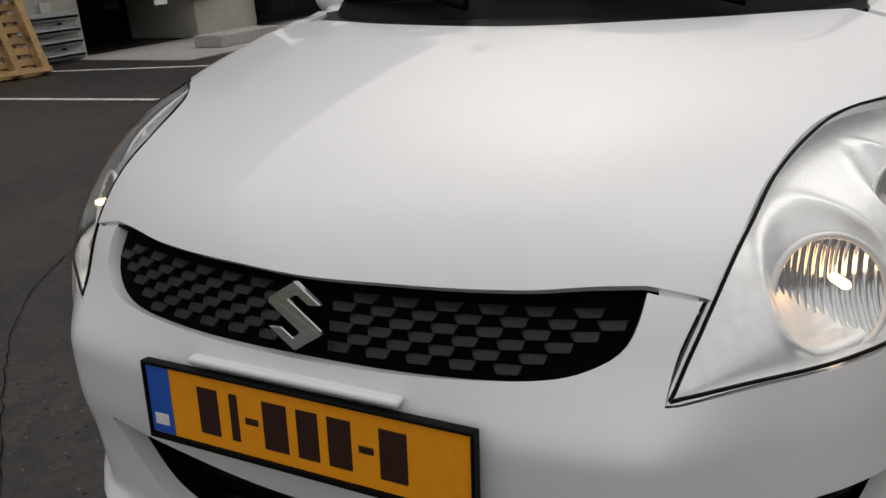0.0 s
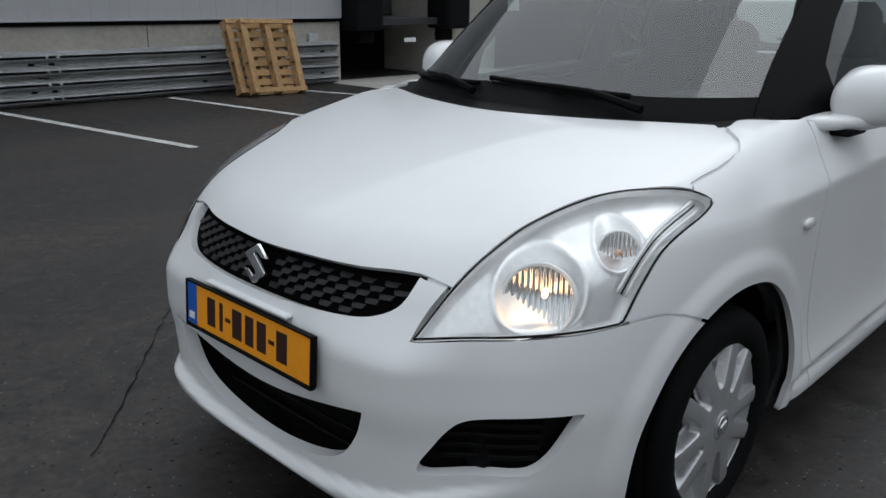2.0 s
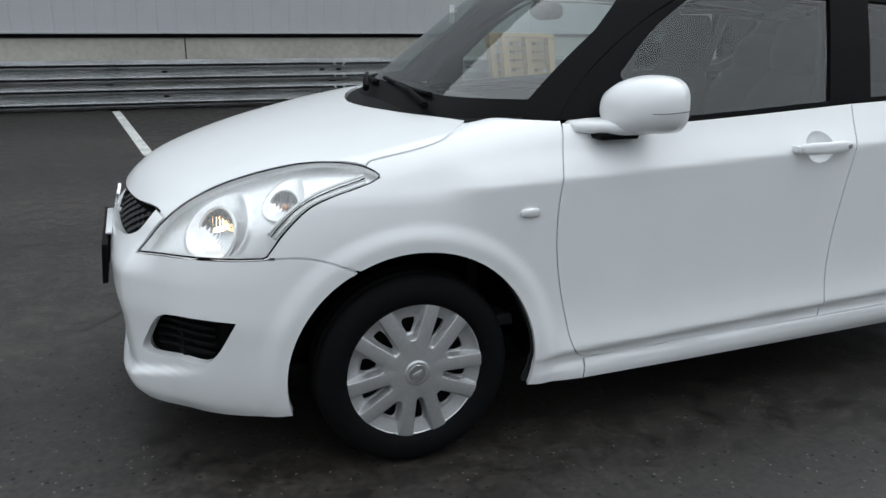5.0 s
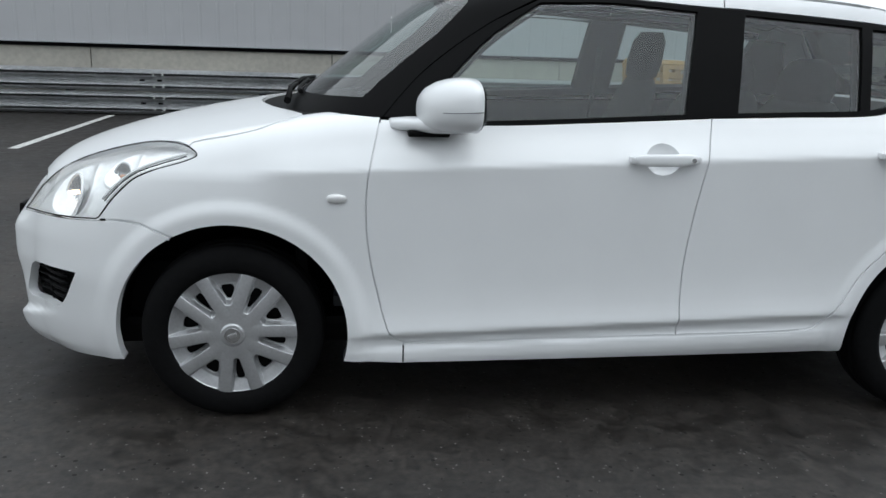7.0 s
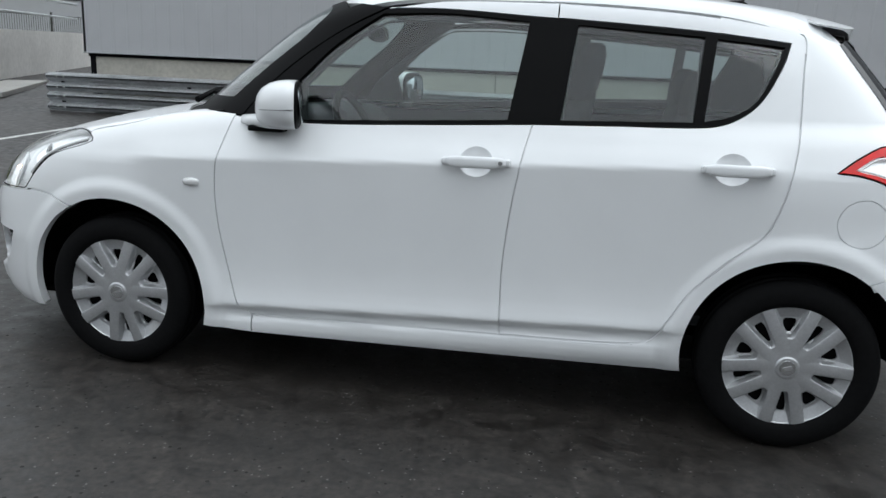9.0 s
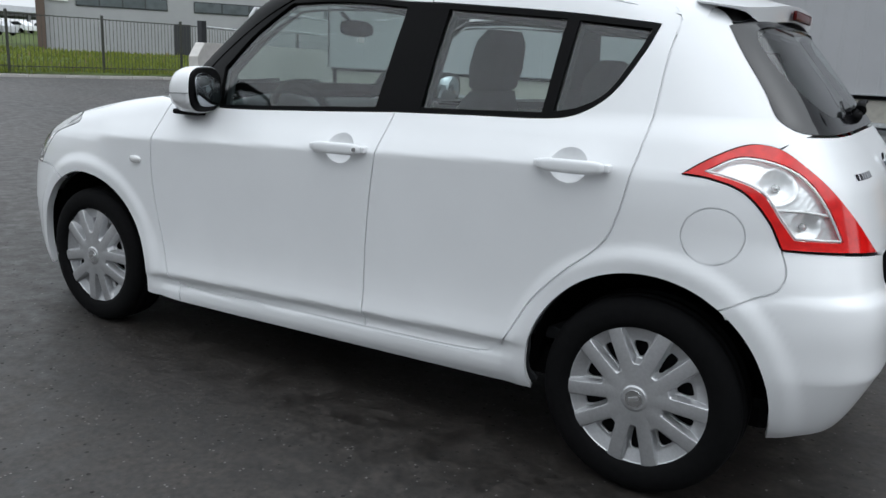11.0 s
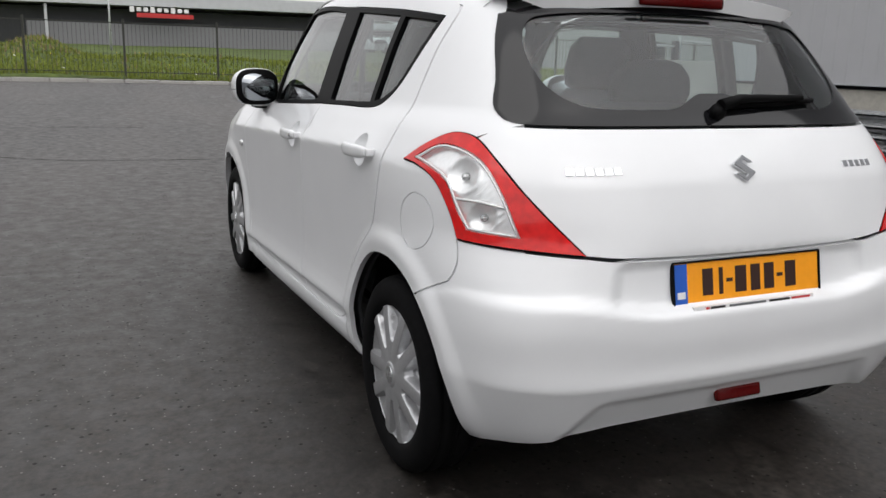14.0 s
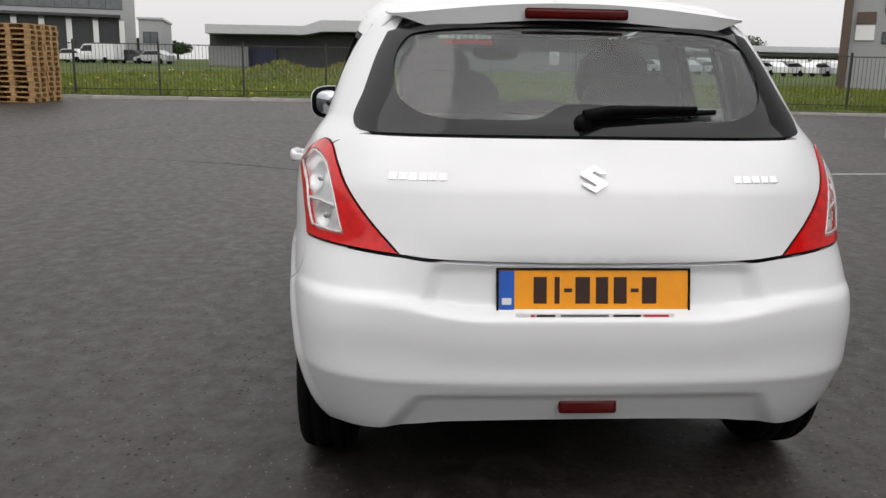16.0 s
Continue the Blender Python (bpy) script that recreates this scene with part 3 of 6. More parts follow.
flange("L", [(1.60, 0.669), (1.53, 0.667), (1.455, 0.652), (1.402, 0.632), (1.391, 0.628)], 0.036)
panel("front_bumper", NOSE_VIEW, [bumper_loop, low_loop, fog_loop, fog_other], white_paint, car, deep=0.03, step=0.012)
grille_half = [(0.0, 0.748), (0.161, 0.749), (0.292, 0.749), (0.399, 0.748), (0.436, 0.736), (0.420, 0.698), (0.394, 0.676), (0.347, 0.660), (0.257, 0.652), (0.132, 0.646), (0.0, 0.645)]
flange(NOSE_VIEW, seen_from(NOSE_VIEW, [(1.873, 0.450, 0.745), (1.868, 0.468, 0.742), (1.860, 0.494, 0.737)]), 0.022)
# near-black backing: the shade in the mesh holes is put into its colour
panel("grille", "F", [outline(mirrored(grille_half), ends(grille_half, (4,)))], grille_backing, car, "black plastic mesh grille with a near-black backing sheet", gap=-0.012, raised=-0.022, deep=0.02)
panel("lower_grille", NOSE_VIEW, [low_loop], black_plastic, car, "black lower air intake", gap=-0.012, raised=-0.085, deep=-0.06)
for s in (1, -1):
    part("fog_recess", panel_mesh("fog_recess", NOSE_VIEW, [fog_loop], gap=-0.012, raised=-0.045, deep=0.01, side=s), black_plastic, car, "black blanked fog lamp recess")

# tail: bumper, tailgate, glass
tail_edge = [(-1.748, 0, 0.709), (-1.748, 0.23, 0.712), (-1.740, 0.418, 0.719), (-1.729, 0.507, 0.730), (-1.674, 0.646, 0.743), tuple(tail_place[9] - (0, 0, 0.002))] + [tuple(p) for p in lift(np.array([(-1.557, 0.695), (-1.542, 0.651), (-1.494, 0.627)]), "L")] + arc3(1, 125, 193) + [
             (-1.62, 0.69, 0.232), (-1.70, 0.60, 0.238), (-1.745, 0.50, 0.250), (-1.76, 0.40, 0.262), (-1.765, 0, 0.268)]
tail_loop = ring_points(tail_edge, TAIL_VIEW, (3, 5, 9, 17))
flange(TAIL_VIEW, seen_from(TAIL_VIEW, tail_edge[4:9] + [(-1.445, 0.785, 0.600), (-1.405, 0.80, 0.580)]), 0.045)
panel("rear_bumper", TAIL_VIEW, [tail_loop], white_paint, car, step=0.010)
gate = [(0.0, 0.714), (0.23, 0.717), (0.418, 0.724)] + back_of(tail_place[[7, 6, 5, 4, 3]]) + [(0.645, 1.033), (0.5, 1.031), (0.25, 1.030), (0.0, 1.030)]
tailgate = panel("tailgate", "R", [outline(mirrored(gate), ends(gate, (3, 7, 8)))], white_paint, car, step=0.016)
pane = [(0.0, 1.034), (0.25, 1.034), (0.5, 1.035), (0.60, 1.037), (0.630, 1.046), (0.638, 1.070), (0.632, 1.095), (0.612, 1.141), (0.576, 1.245), (0.543, 1.315), (0.438, 1.342), (0.284, 1.354), (0.0, 1.362)]
clear = [(0.0, 1.118), (0.05, 1.116), (0.09, 1.100), (0.13, 1.081), (0.18, 1.075), (0.28, 1.075), (0.42, 1.082), (0.50, 1.12), (0.525, 1.19), (0.515, 1.255), (0.48, 1.30), (0.42, 1.315), (0.28, 1.325), (0.0, 1.332)]
pane_loop, clear_loop = outline(mirrored(pane), ends(pane, (9,))), outline(mirrored(clear))
panel("rear_window_border", "R", [pane_loop, clear_loop], black_gloss, car, "black printed window border", deep=0.006, gap=0.001, raised=0.002)
rear_pane = panel("rear_window", "R", [clear_loop], dark_pane, car, "tinted rear window", deep=0.002, gap=-0.004, raised=-0.003)

# roof, windscreen, side windows
roof = [(0.0, 0.49), (0.3, 0.475), (0.5, 0.42), (0.590, 0.30), (0.606, 0.0), (0.614, -0.377), (0.621, -0.771), (0.612, -1.044), (0.598, -1.14), (0.575, -1.235), (0.3, -1.245), (0.0, -1.245)]
panel("roof", "T", [np.array(flip(outline(mirrored(roof), ends(roof, (3, 9)))))], white_paint, car, step=0.04)
for s in (1, -1):
    part("roof_flange", panel_mesh("roof_flange", "T", [outline([(-0.90, 0.57), (-0.90, 0.622), (-1.12, 0.618), (-1.20, 0.632), (-1.27, 0.63), (-1.33, 0.55), (-1.25, 0.50), (-1.08, 0.55)], (0, 1, 5))], raised=-0.004, deep=0.001, gap=0.0, side=s), white_paint, car)
screen_edge = [(0.0, 0.985), (0.4, 0.98), (0.668, 0.975), (0.645, 1.15), (0.612, 1.28), (0.575, 1.375), (0.51, 1.405), (0.3, 1.428), (0.0, 1.436)]
screen_clear = [(0.0, 1.05), (0.4, 1.045), (0.635, 1.05), (0.617, 1.15), (0.583, 1.28), (0.548, 1.36), (0.48, 1.388), (0.3, 1.40), (0.0, 1.405)]
screen_loop, sclear_loop = outline(mirrored(screen_edge), ends(screen_edge, (2,))), outline(mirrored(screen_clear), ends(screen_clear, (2,)))
panel("windscreen_border", "F", [screen_loop, sclear_loop], black_plastic, car, "black printed windscreen border", solid=cabin, deep=0.006, gap=0.001, raised=0.001)
wind_pane = panel("windscreen", "F", [sclear_loop], screen_pane, car, "curved windscreen", solid=cabin, deep=0.002, gap=-0.004, raised=-0.003)
pillar = [(0.878, 0.650, 0.985), (0.73, 0.632, 1.13), (0.57, 0.610, 1.26), (0.425, 0.582, 1.365), (0.33, 0.57, 1.398), (0.21, 0.60, 1.386), (0.414, 0.629, 1.283), (0.607, 0.652, 1.139), (0.749, 0.70, 0.99)]
for s in (1, -1):
    part("windscreen_pillar", panel_mesh("windscreen_pillar", 52, [outline(seen_from(52, pillar), (0, 4, 5, 8))], solid=cabin, gap=0.001, raised=0.004, side=s), black_plastic, car, "black windscreen pillar")
cowl = [(0.0, 1.185), (0.31, 1.125), (0.606, 0.993), (0.72, 0.86), (0.55, 0.80), (0.0, 0.85)]
panel("cowl", "T", [np.array(flip(outline(mirrored(cowl), ends(cowl, (3,)))))], black_plastic, car, "black plastic cowl under the windscreen", solid=lower, raised=-0.008, step=0.04)
side_edge = [(0.752, 0.994), (0.607, 1.141), (0.414, 1.285), (0.218, 1.384), (0.0, 1.386), (-0.288, 1.370), (-0.447, 1.364), (-0.861, 1.338), (-1.125, 1.312), (-1.10, 1.235), (-1.035, 1.119), (-0.955, 1.06),
             (-0.873, 1.04), (-0.6, 1.03), (-0.324, 1.02), (0.05, 0.999), (0.45, 0.982)]
front_pane = [(0.50, 0.99), (0.525, 1.125), (0.40, 1.25), (0.235, 1.364), (0.0, 1.370), (-0.283, 1.352), (-0.238, 1.030), (0.15, 1.008)]
rear_pane_side = [(-0.447, 1.346), (-0.855, 1.321), (-0.836, 1.054), (-0.415, 1.038)]
quarter_pane = [(-0.895, 1.316), (-1.105, 1.298), (-1.083, 1.235), (-1.02, 1.121), (-0.945, 1.075), (-0.872, 1.058)]
panes = [outline(front_pane, (0, 1, 3, 5, 6)), outline(rear_pane_side, (0, 1, 2, 3)), outline(quarter_pane, (0, 1, 5))]
panel("window_surround", "L", [outline(side_edge, (0, 3, 8))] + panes, black_plastic, car, "matt black window frame", both=True, solid=cabin, raised=0.001, gap=0.001, deep=0.03)
for loop, label in zip(panes, ("clear front side window", "tinted rear side window", "tinted quarter window")):
    for ob in panel("side_window", "L", [loop], window_pane if loop is panes[0] else tinted_pane, car, label, both=True, solid=cabin, raised=-0.008, gap=-0.004, deep=0.002):
        ob.visible_shadow = False
for ob in (rear_pane, wind_pane):
    ob.visible_shadow = False

# dark inner skin behind the gaps
inner = [(1.55, 0.60), (1.45, 0.78), (1.1, 0.90), (0.75, 0.955), (0.0, 0.975), (-0.85, 1.0), (-1.2, 1.0), (-1.40, 0.90), (-1.5, 0.75), (-1.45, 0.62)] + arc(1, 120, -16) + [(-0.8, 0.22), (0.8, 0.21)] + arc(0, 197, 56)
panel("inner_skin", "L", [outline(inner, (10, 24, 27, 40))], grey_trim, car, "dark grey inner door trim", both=True, solid=lower, raised=-0.035, deep=0.01, step=0.06)


# ---- the car: lamps ----
glow = bpy.data.materials.new("lit_bulb")
glow.use_nodes = True
glow.node_tree.nodes["Principled BSDF"].inputs["Emission Color"].default_value = (1.0, 0.58, 0.26, 1)
glow.node_tree.nodes["Principled BSDF"].inputs["Emission Strength"].default_value = 7.0


def fluted(radius, depth, pitch):
    """A round mirror that opens along +x, pressed into upright flutes."""
    count, verts = 6 * int(2 * radius / pitch), []
    for k in range(count + 1):
        y = radius * 0.995 * (2 * k / count - 1)
        tall = math.sqrt(radius ** 2 - y ** 2)
        for i in range(13):
            z = tall * (i / 6 - 1)
            verts.append((depth * (y * y + z * z) / radius ** 2 + 0.45 * pitch * abs(math.sin(math.pi * k / 6)), y, z))
    faces = [(k * 13 + i, k * 13 + i + 1, (k + 1) * 13 + i + 1, (k + 1) * 13 + i) for k in range(count) for i in range(12)]
    return mesh_of("fluted_mirror", verts, faces, True)


def ring(radius, thick, sides=48):
    return tube([(0, radius * math.cos(2 * math.pi * k / sides), radius * math.sin(2 * math.pi * k / sides)) for k in range(sides)], thick, 8, closed=True)


def strip_on(view, points, width, height, solid=body, sink=0.0):
    """A raised bead along a line that lies on the body."""
    flat = np.array(points, float)
    run = np.concatenate([[0], np.cumsum(np.linalg.norm(np.diff(flat, axis=0), axis=1))])
    at = np.linspace(0, run[-1], max(3, int(run[-1] / 0.012)))
    flat = np.stack([np.interp(at, run, flat[:, 0]), np.interp(at, run, flat[:, 1])], 1)
    place = lift(flat, view, solid)
    norm = outward(place, solid)
    return [tuple(p) for p in place + norm * (height - sink)]


def relief(dishes, flute=0.0, edge=None):
    """Depth of a pressed mirror sheet: round dishes with upright flutes, and a fluted field between them."""
    def at(f):
        d = flute * np.abs(np.sin(math.pi * (f[:, 0] * 0.8 + f[:, 1] * 0.6) / 0.014))
        for h, z, r, deep, ribs in dishes:
            q = np.hypot(f[:, 0] - h, f[:, 1] - z) / r
            inner = -deep * (1 - np.clip(q, 0, 1) ** 2) + 0.0022 * np.abs(np.sin(math.pi * ribs * (f[:, 0] - h) / r)) * (q > 0.25)
            d = np.where(q < 1, inner, d) + 0.005 * np.exp(-((q - 1.0) / 0.07) ** 2)
        if edge is not None:
            far = np.sqrt(np.array([np.min(np.sum((edge - p) ** 2, 1)) for p in f]))
            d = d * np.clip((far - 0.004) / 0.016, 0, 1)
        return d
    return at


def facing(view, place, sink, s, turn=0.0):
    """A frame below the body's surface at a place of a view, whose x points out of the lamp."""
    p = lift(np.array([place]), view)
    n = outward(p)[0]
    p = p[0] - n * sink
    return Matrix.Translation((p[0], s * p[1], p[2])) @ pose(0, 0, 0, 0, 0, s * (math.degrees(math.atan2(n[1], n[0])) + turn))


LOW, TURN = [seen_from(NOSE_VIEW, [p])[0] for p in ((1.720, 0.625, 0.742), (1.525, 0.655, 0.824))]
head_relief = relief(((*LOW, 0.094, 0.045, 9), (*TURN, 0.056, 0.030, 5)), 0.0, head_loop)
for s in (1, -1):
    lamp = part("headlight", panel_mesh("headlight", NOSE_VIEW, [head_loop], gap=-0.004, raised=-0.030, deep=-0.024, side=s, step=0.0052, dent=head_relief), reflector, car, "clear headlight with silver reflectors, switched on")
    part("cover", panel_mesh("cover", NOSE_VIEW, [head_loop], raised=0.001, deep=0.004, side=s), lamp_cover, lamp, "clear plastic cover").visible_shadow = False
    seal = strip_on(NOSE_VIEW, np.concatenate([inset(head_loop, 0.001), inset(head_loop, 0.001)[:1]]), 0.003, -0.0015)
    part("seal", tube([(x, s * y, z) for x, y, z in seal], 0.0026, 6), black_plastic, lamp, "thin black rubber seal")
    for off, r, mat in ((0.013, 0.0045, frost), (0.024, 0.0022, black_plastic), (0.033, 0.0045, frost)):
        trim = strip_on(NOSE_VIEW, inset(head_loop, off)[[i for i in range(len(head_loop)) if 0.275 < i / len(head_loop) < 0.462]], 0.004, -0.016)
        part("trim", tube([(x, s * y, z) for x, y, z in trim], r, 8), mat, lamp, "fine trim line")
    m = facing(NOSE_VIEW, LOW, 0.062, s, -12)
    bulb = part("bulb", turned([(-0.016, 0.003), (-0.016, 0.0065), (0.010, 0.0065), (0.016, 0.004), (0.017, 0.001)], 16, "X"), glow, lamp, "lit warm bulb")
    bulb.matrix_basis = m @ Matrix.Translation((0.022, s * 0.012, 0.018))
    m = m @ pose(-0.004, 0, -0.008, 0, -20, 0)
    part("fluted_mirror", fluted(0.073, 0.026, 0.0105), chrome, lamp, "fluted silver mirror").matrix_basis = m
    part("bowl_rim", ring(0.075, 0.0050), frost, lamp, "bright rim of the main mirror").matrix_basis = m @ Matrix.Translation((0.028, 0, 0))
    m = facing(NOSE_VIEW, TURN, 0.050, s, -8)
    m = m @ pose(-0.004, 0, -0.004, 0, -20, 0)
    part("fluted_mirror", fluted(0.043, 0.016, 0.0080), chrome, lamp, "small fluted silver mirror").matrix_basis = m
    part("bowl_rim", ring(0.045, 0.0032), frost, lamp, "bright rim of the small mirror").matrix_basis = m @ Matrix.Translation((0.017, 0, 0))
    part("indicator_bulb", turned([(0.004, 0.003), (0.004, 0.0075), (0.018, 0.0075), (0.024, 0.004), (0.025, 0.001)], 16, "X"), amber, lamp, "amber indicator bulb").matrix_basis = m

for s in (1, -1):
    # tail lamps: red lens round a clear window with two bowls
    clear_edge = seen_from(TAIL_VIEW, [(-1.331, 0.793, 0.935), (-1.402, 0.754, 0.974), (-1.48, 0.72, 0.968), (-1.55, 0.701, 0.938), (-1.608, 0.683, 0.877), (-1.660, 0.655, 0.775), (-1.560, 0.747, 0.782), (-1.523, 0.759, 0.830), (-1.472, 0.767, 0.893), (-1.404, 0.782, 0.921)])
    clear_window = outline(clear_edge, (0, 5, 6))
    tail_bowls = seen_from(TAIL_VIEW, [(-1.500, 0.735, 0.912), (-1.575, 0.715, 0.814)])
    tail_relief = relief(((*tail_bowls[0], 0.044, 0.020, 3), (*tail_bowls[1], 0.036, 0.018, 3)), 0.0015)
    lamp = part("taillight", panel_mesh("taillight", TAIL_VIEW, [tail_lamp_loop, clear_window], raised=0.005, deep=0.03, side=s), red_lens, car, "red tail light with a clear window")
    part("housing", panel_mesh("housing", TAIL_VIEW, [clear_window], gap=-0.004, raised=-0.012, deep=-0.014, side=s, step=0.007, dent=tail_relief), reflector, lamp, "silver lamp housing")
    part("clear_lens", panel_mesh("clear_lens", TAIL_VIEW, [clear_window], gap=0.0, raised=0.006, deep=0.004, side=s), lamp_cover, lamp, "clear lens").visible_shadow = False
    edge = strip_on(TAIL_VIEW, np.concatenate([inset(clear_window, 0.003), inset(clear_window, 0.003)[:1]]), 0.003, 0.002)
    part("lens_rim", tube([(x, s * y, z) for x, y, z in edge], 0.0035, 6), frost, lamp, "white rim of the clear lens")
    bar = strip_on(TAIL_VIEW, seen_from(TAIL_VIEW, [(-1.51, 0.763, 0.853), (-1.57, 0.72, 0.852), (-1.629, 0.674, 0.842)]), 0.003, -0.002)
    part("divider", tube([(x, s * y, z) for x, y, z in bar], 0.004, 6), frost, lamp, "white dividing bar")
    seal = strip_on(TAIL_VIEW, np.concatenate([tail_lamp_loop, tail_lamp_loop[:1]]), 0.003, -0.001)
    part("seal", tube([(x, s * y, z) for x, y, z in seal], 0.0025, 6), black_plastic, lamp, "thin black rubber seal")
    for place, mat in zip(tail_bowls, (bulb_grey, bulb_grey)):
        bulb = part("bulb", turned([(-0.012, 0.003), (-0.012, 0.010), (0.004, 0.009), (0.010, 0.001)], 14, "X"), mat, lamp, "clear bulb")
        bulb.matrix_basis = facing(TAIL_VIEW, place, 0.022, s)

# ---- the car: handles, mirrors, flaps, wipers ----
for key, doors in (("front", doors_front), ("rear", doors_rear)):
    cx, cz, x0, x1 = grips[key]
    for s, door in zip((1, -1), doors):
        part("handle_dish", panel_mesh("handle_dish", "L", [dishes[key]], gap=-0.0025, deep=0.004, step=0.008, side=s,
                                       dent=lambda f: -0.024 * np.clip(1 - ((f[:, 0] - cx) / 0.055) ** 2 - ((f[:, 1] - cz) / 0.047) ** 2, 0, 1) ** 0.6), white_paint, door, "hollow behind the handle")
        flat = np.stack([np.linspace(x0, x1, 13), cz + 0.022 * np.abs(np.linspace(x0, x1, 13) - x0) * (1 if key == "front" else 0.6)], 1)
        base = lift(flat, "L")
        lift_off = 0.030 * np.sin(np.linspace(0.35, math.pi - 0.35, 13)) ** 0.5
        bm = bmesh.new()
        rings = []
        for i, p in enumerate(base):
            t = abs(i - 6) / 6
            hz, hy = 0.0195 * (1 - 0.45 * t ** 6), 0.010
            rings.append([bm.verts.new((p[0], s * (p[1] + lift_off[i] + hy * math.copysign(abs(math.sin(a)) ** 0.7, math.sin(a))), p[2] + hz * math.copysign(abs(math.cos(a)) ** 0.7, math.cos(a)))) for a in [2 * math.pi * k / 14 for k in range(14)]])
        for a, b in zip(rings, rings[1:]):
            for k in range(14):
                bm.faces.new((a[k], a[(k + 1) % 14], b[(k + 1) % 14], b[k])).smooth = True
        bm.faces.new(rings[0])
        bm.faces.new(rings[-1])
        for end in (base[0], base[-1]):
            box(0.026, 0.03, 0.022, (end[0], s * (end[1] + 0.008), end[2]), 0.006, bm=bm)
        bmesh.ops.recalc_face_normals(bm, faces=bm.faces)
        handle = part("handle", bm, white_paint, door, "white pull handle")
        if key == "front":
            p = base[11]
            part("lock", turned([(0, 0.0075), (0.003, 0.007)], 16, bm=None), bulb_grey, handle, "round metal lock").matrix_basis = pose(p[0], s * (p[1] + 0.033), p[2])
def blob(stations, sides=20):
    """A closed skin through rounded rectangles: (x, centre y, centre z, half width, half height, squareness)."""
    bm = bmesh.new()
    rings = []
    for x, cy, cz, hy, hz, sq in stations:
        row = []
        for k in range(sides):
            a = 2 * math.pi * k / sides
            c, n = math.cos(a), math.sin(a)
            row.append(bm.verts.new((x, cy + hy * math.copysign(abs(c) ** sq, c), cz + hz * math.copysign(abs(n) ** sq, n))))
        rings.append(row)
    for a, b in zip(rings, rings[1:]):
        for k in range(sides):
            bm.faces.new((a[k], a[(k + 1) % sides], b[(k + 1) % sides], b[k])).smooth = True
    for end in (rings[0], rings[-1]):
        bm.faces.new(end).smooth = True
    bmesh.ops.recalc_face_normals(bm, faces=bm.faces)
    return bm


for s in (1, -1):
    p = lift(np.array([[0.883, 0.753]]), "L")[0]
    part("side_indicator", blob([(-0.031, 0, 0, 0.003, 0.004, 0.9), (-0.024, 0, 0, 0.007, 0.012, 0.9), (0.0, 0, 0, 0.009, 0.0155, 0.9), (0.024, 0, 0, 0.007, 0.012, 0.9), (0.031, 0, 0, 0.003, 0.004, 0.9)]), frost, car, "small clear side indicator").matrix_basis = pose(p[0], s * (p[1] + 0.002), p[2])


for s in (1, -1):
    # the housing is toed in, so that its outer end lies further back
    toe = Matrix.Translation((0.56, s * 0.80, 0)) @ pose(0, 0, 0, 0, 0, s * 16) @ Matrix.Translation((-0.56, s * -0.80, 0))

    def toed(bm):
        bmesh.ops.transform(bm, matrix=toe, verts=bm.verts)
        return bm
    shell = blob([(0.634, s * 0.800, 1.030, 0.03, 0.026, 0.95), (0.627, s * 0.805, 1.032, 0.060, 0.046, 0.92), (0.611, s * 0.813, 1.037, 0.082, 0.062, 0.90), (0.583, s * 0.830, 1.043, 0.099, 0.074, 0.86),
                  (0.553, s * 0.843, 1.046, 0.106, 0.080, 0.80), (0.520, s * 0.849, 1.047, 0.108, 0.083, 0.74), (0.490, s * 0.851, 1.047, 0.1075, 0.0825, 0.68)], 32)
    mirror = part("door_mirror", toed(shell), white_paint, car, "white door mirror")
    part("mirror_rim", toed(blob([(0.496, s * 0.851, 1.047, 0.1060, 0.0810, 0.68), (0.487, s * 0.851, 1.047, 0.1055, 0.0805, 0.68), (0.480, s * 0.851, 1.047, 0.099, 0.074, 0.68)], 32)), black_plastic, mirror, "black inner rim")
    glass_face = part("mirror_glass", blob([(0.0, 0, 0, 0.086, 0.062, 0.62), (-0.003, 0, 0, 0.084, 0.060, 0.62)], 32), mirror_glass, mirror, "mirror glass")
    glass_face.matrix_basis = toe @ pose(0.477, s * 0.851, 1.047, 0, 6, s * 2)
    seam = tube([(0.492 + 0.125 * k / 12, s * (0.9590 - 0.020 * (k / 12) ** 3 - 0.034 * (k / 12) ** 7), 1.036 - 0.004 * k / 12) for k in range(12)], 0.0013, 6)
    part("mirror_seam", toed(seam), light_trim, mirror, "thin seam round the shell")
    arm = blob([(0.722, s * 0.728, 0.979, 0.020, 0.012, 0.8), (0.715, s * 0.735, 0.979, 0.034, 0.017, 0.8), (0.66, s * 0.760, 0.982, 0.055, 0.021, 0.75), (0.59, s * 0.785, 0.982, 0.075, 0.024, 0.7), (0.52, s * 0.795, 0.980, 0.070, 0.022, 0.7), (0.505, s * 0.795, 0.980, 0.060, 0.014, 0.7)], 24)
    part("mirror_arm", arm, white_paint, mirror, "white mirror arm")
    part("mirror_foot", box(0.13, 0.10, 0.02, (0.60, s * 0.775, 0.957), 0.008), black_plastic, mirror, "black underside")


def on_screen(y, z, h=0.02):
    p = lift(np.array([[y, z]]), "F", cabin)
    return tuple((p + outward(p, cabin) * h)[0])


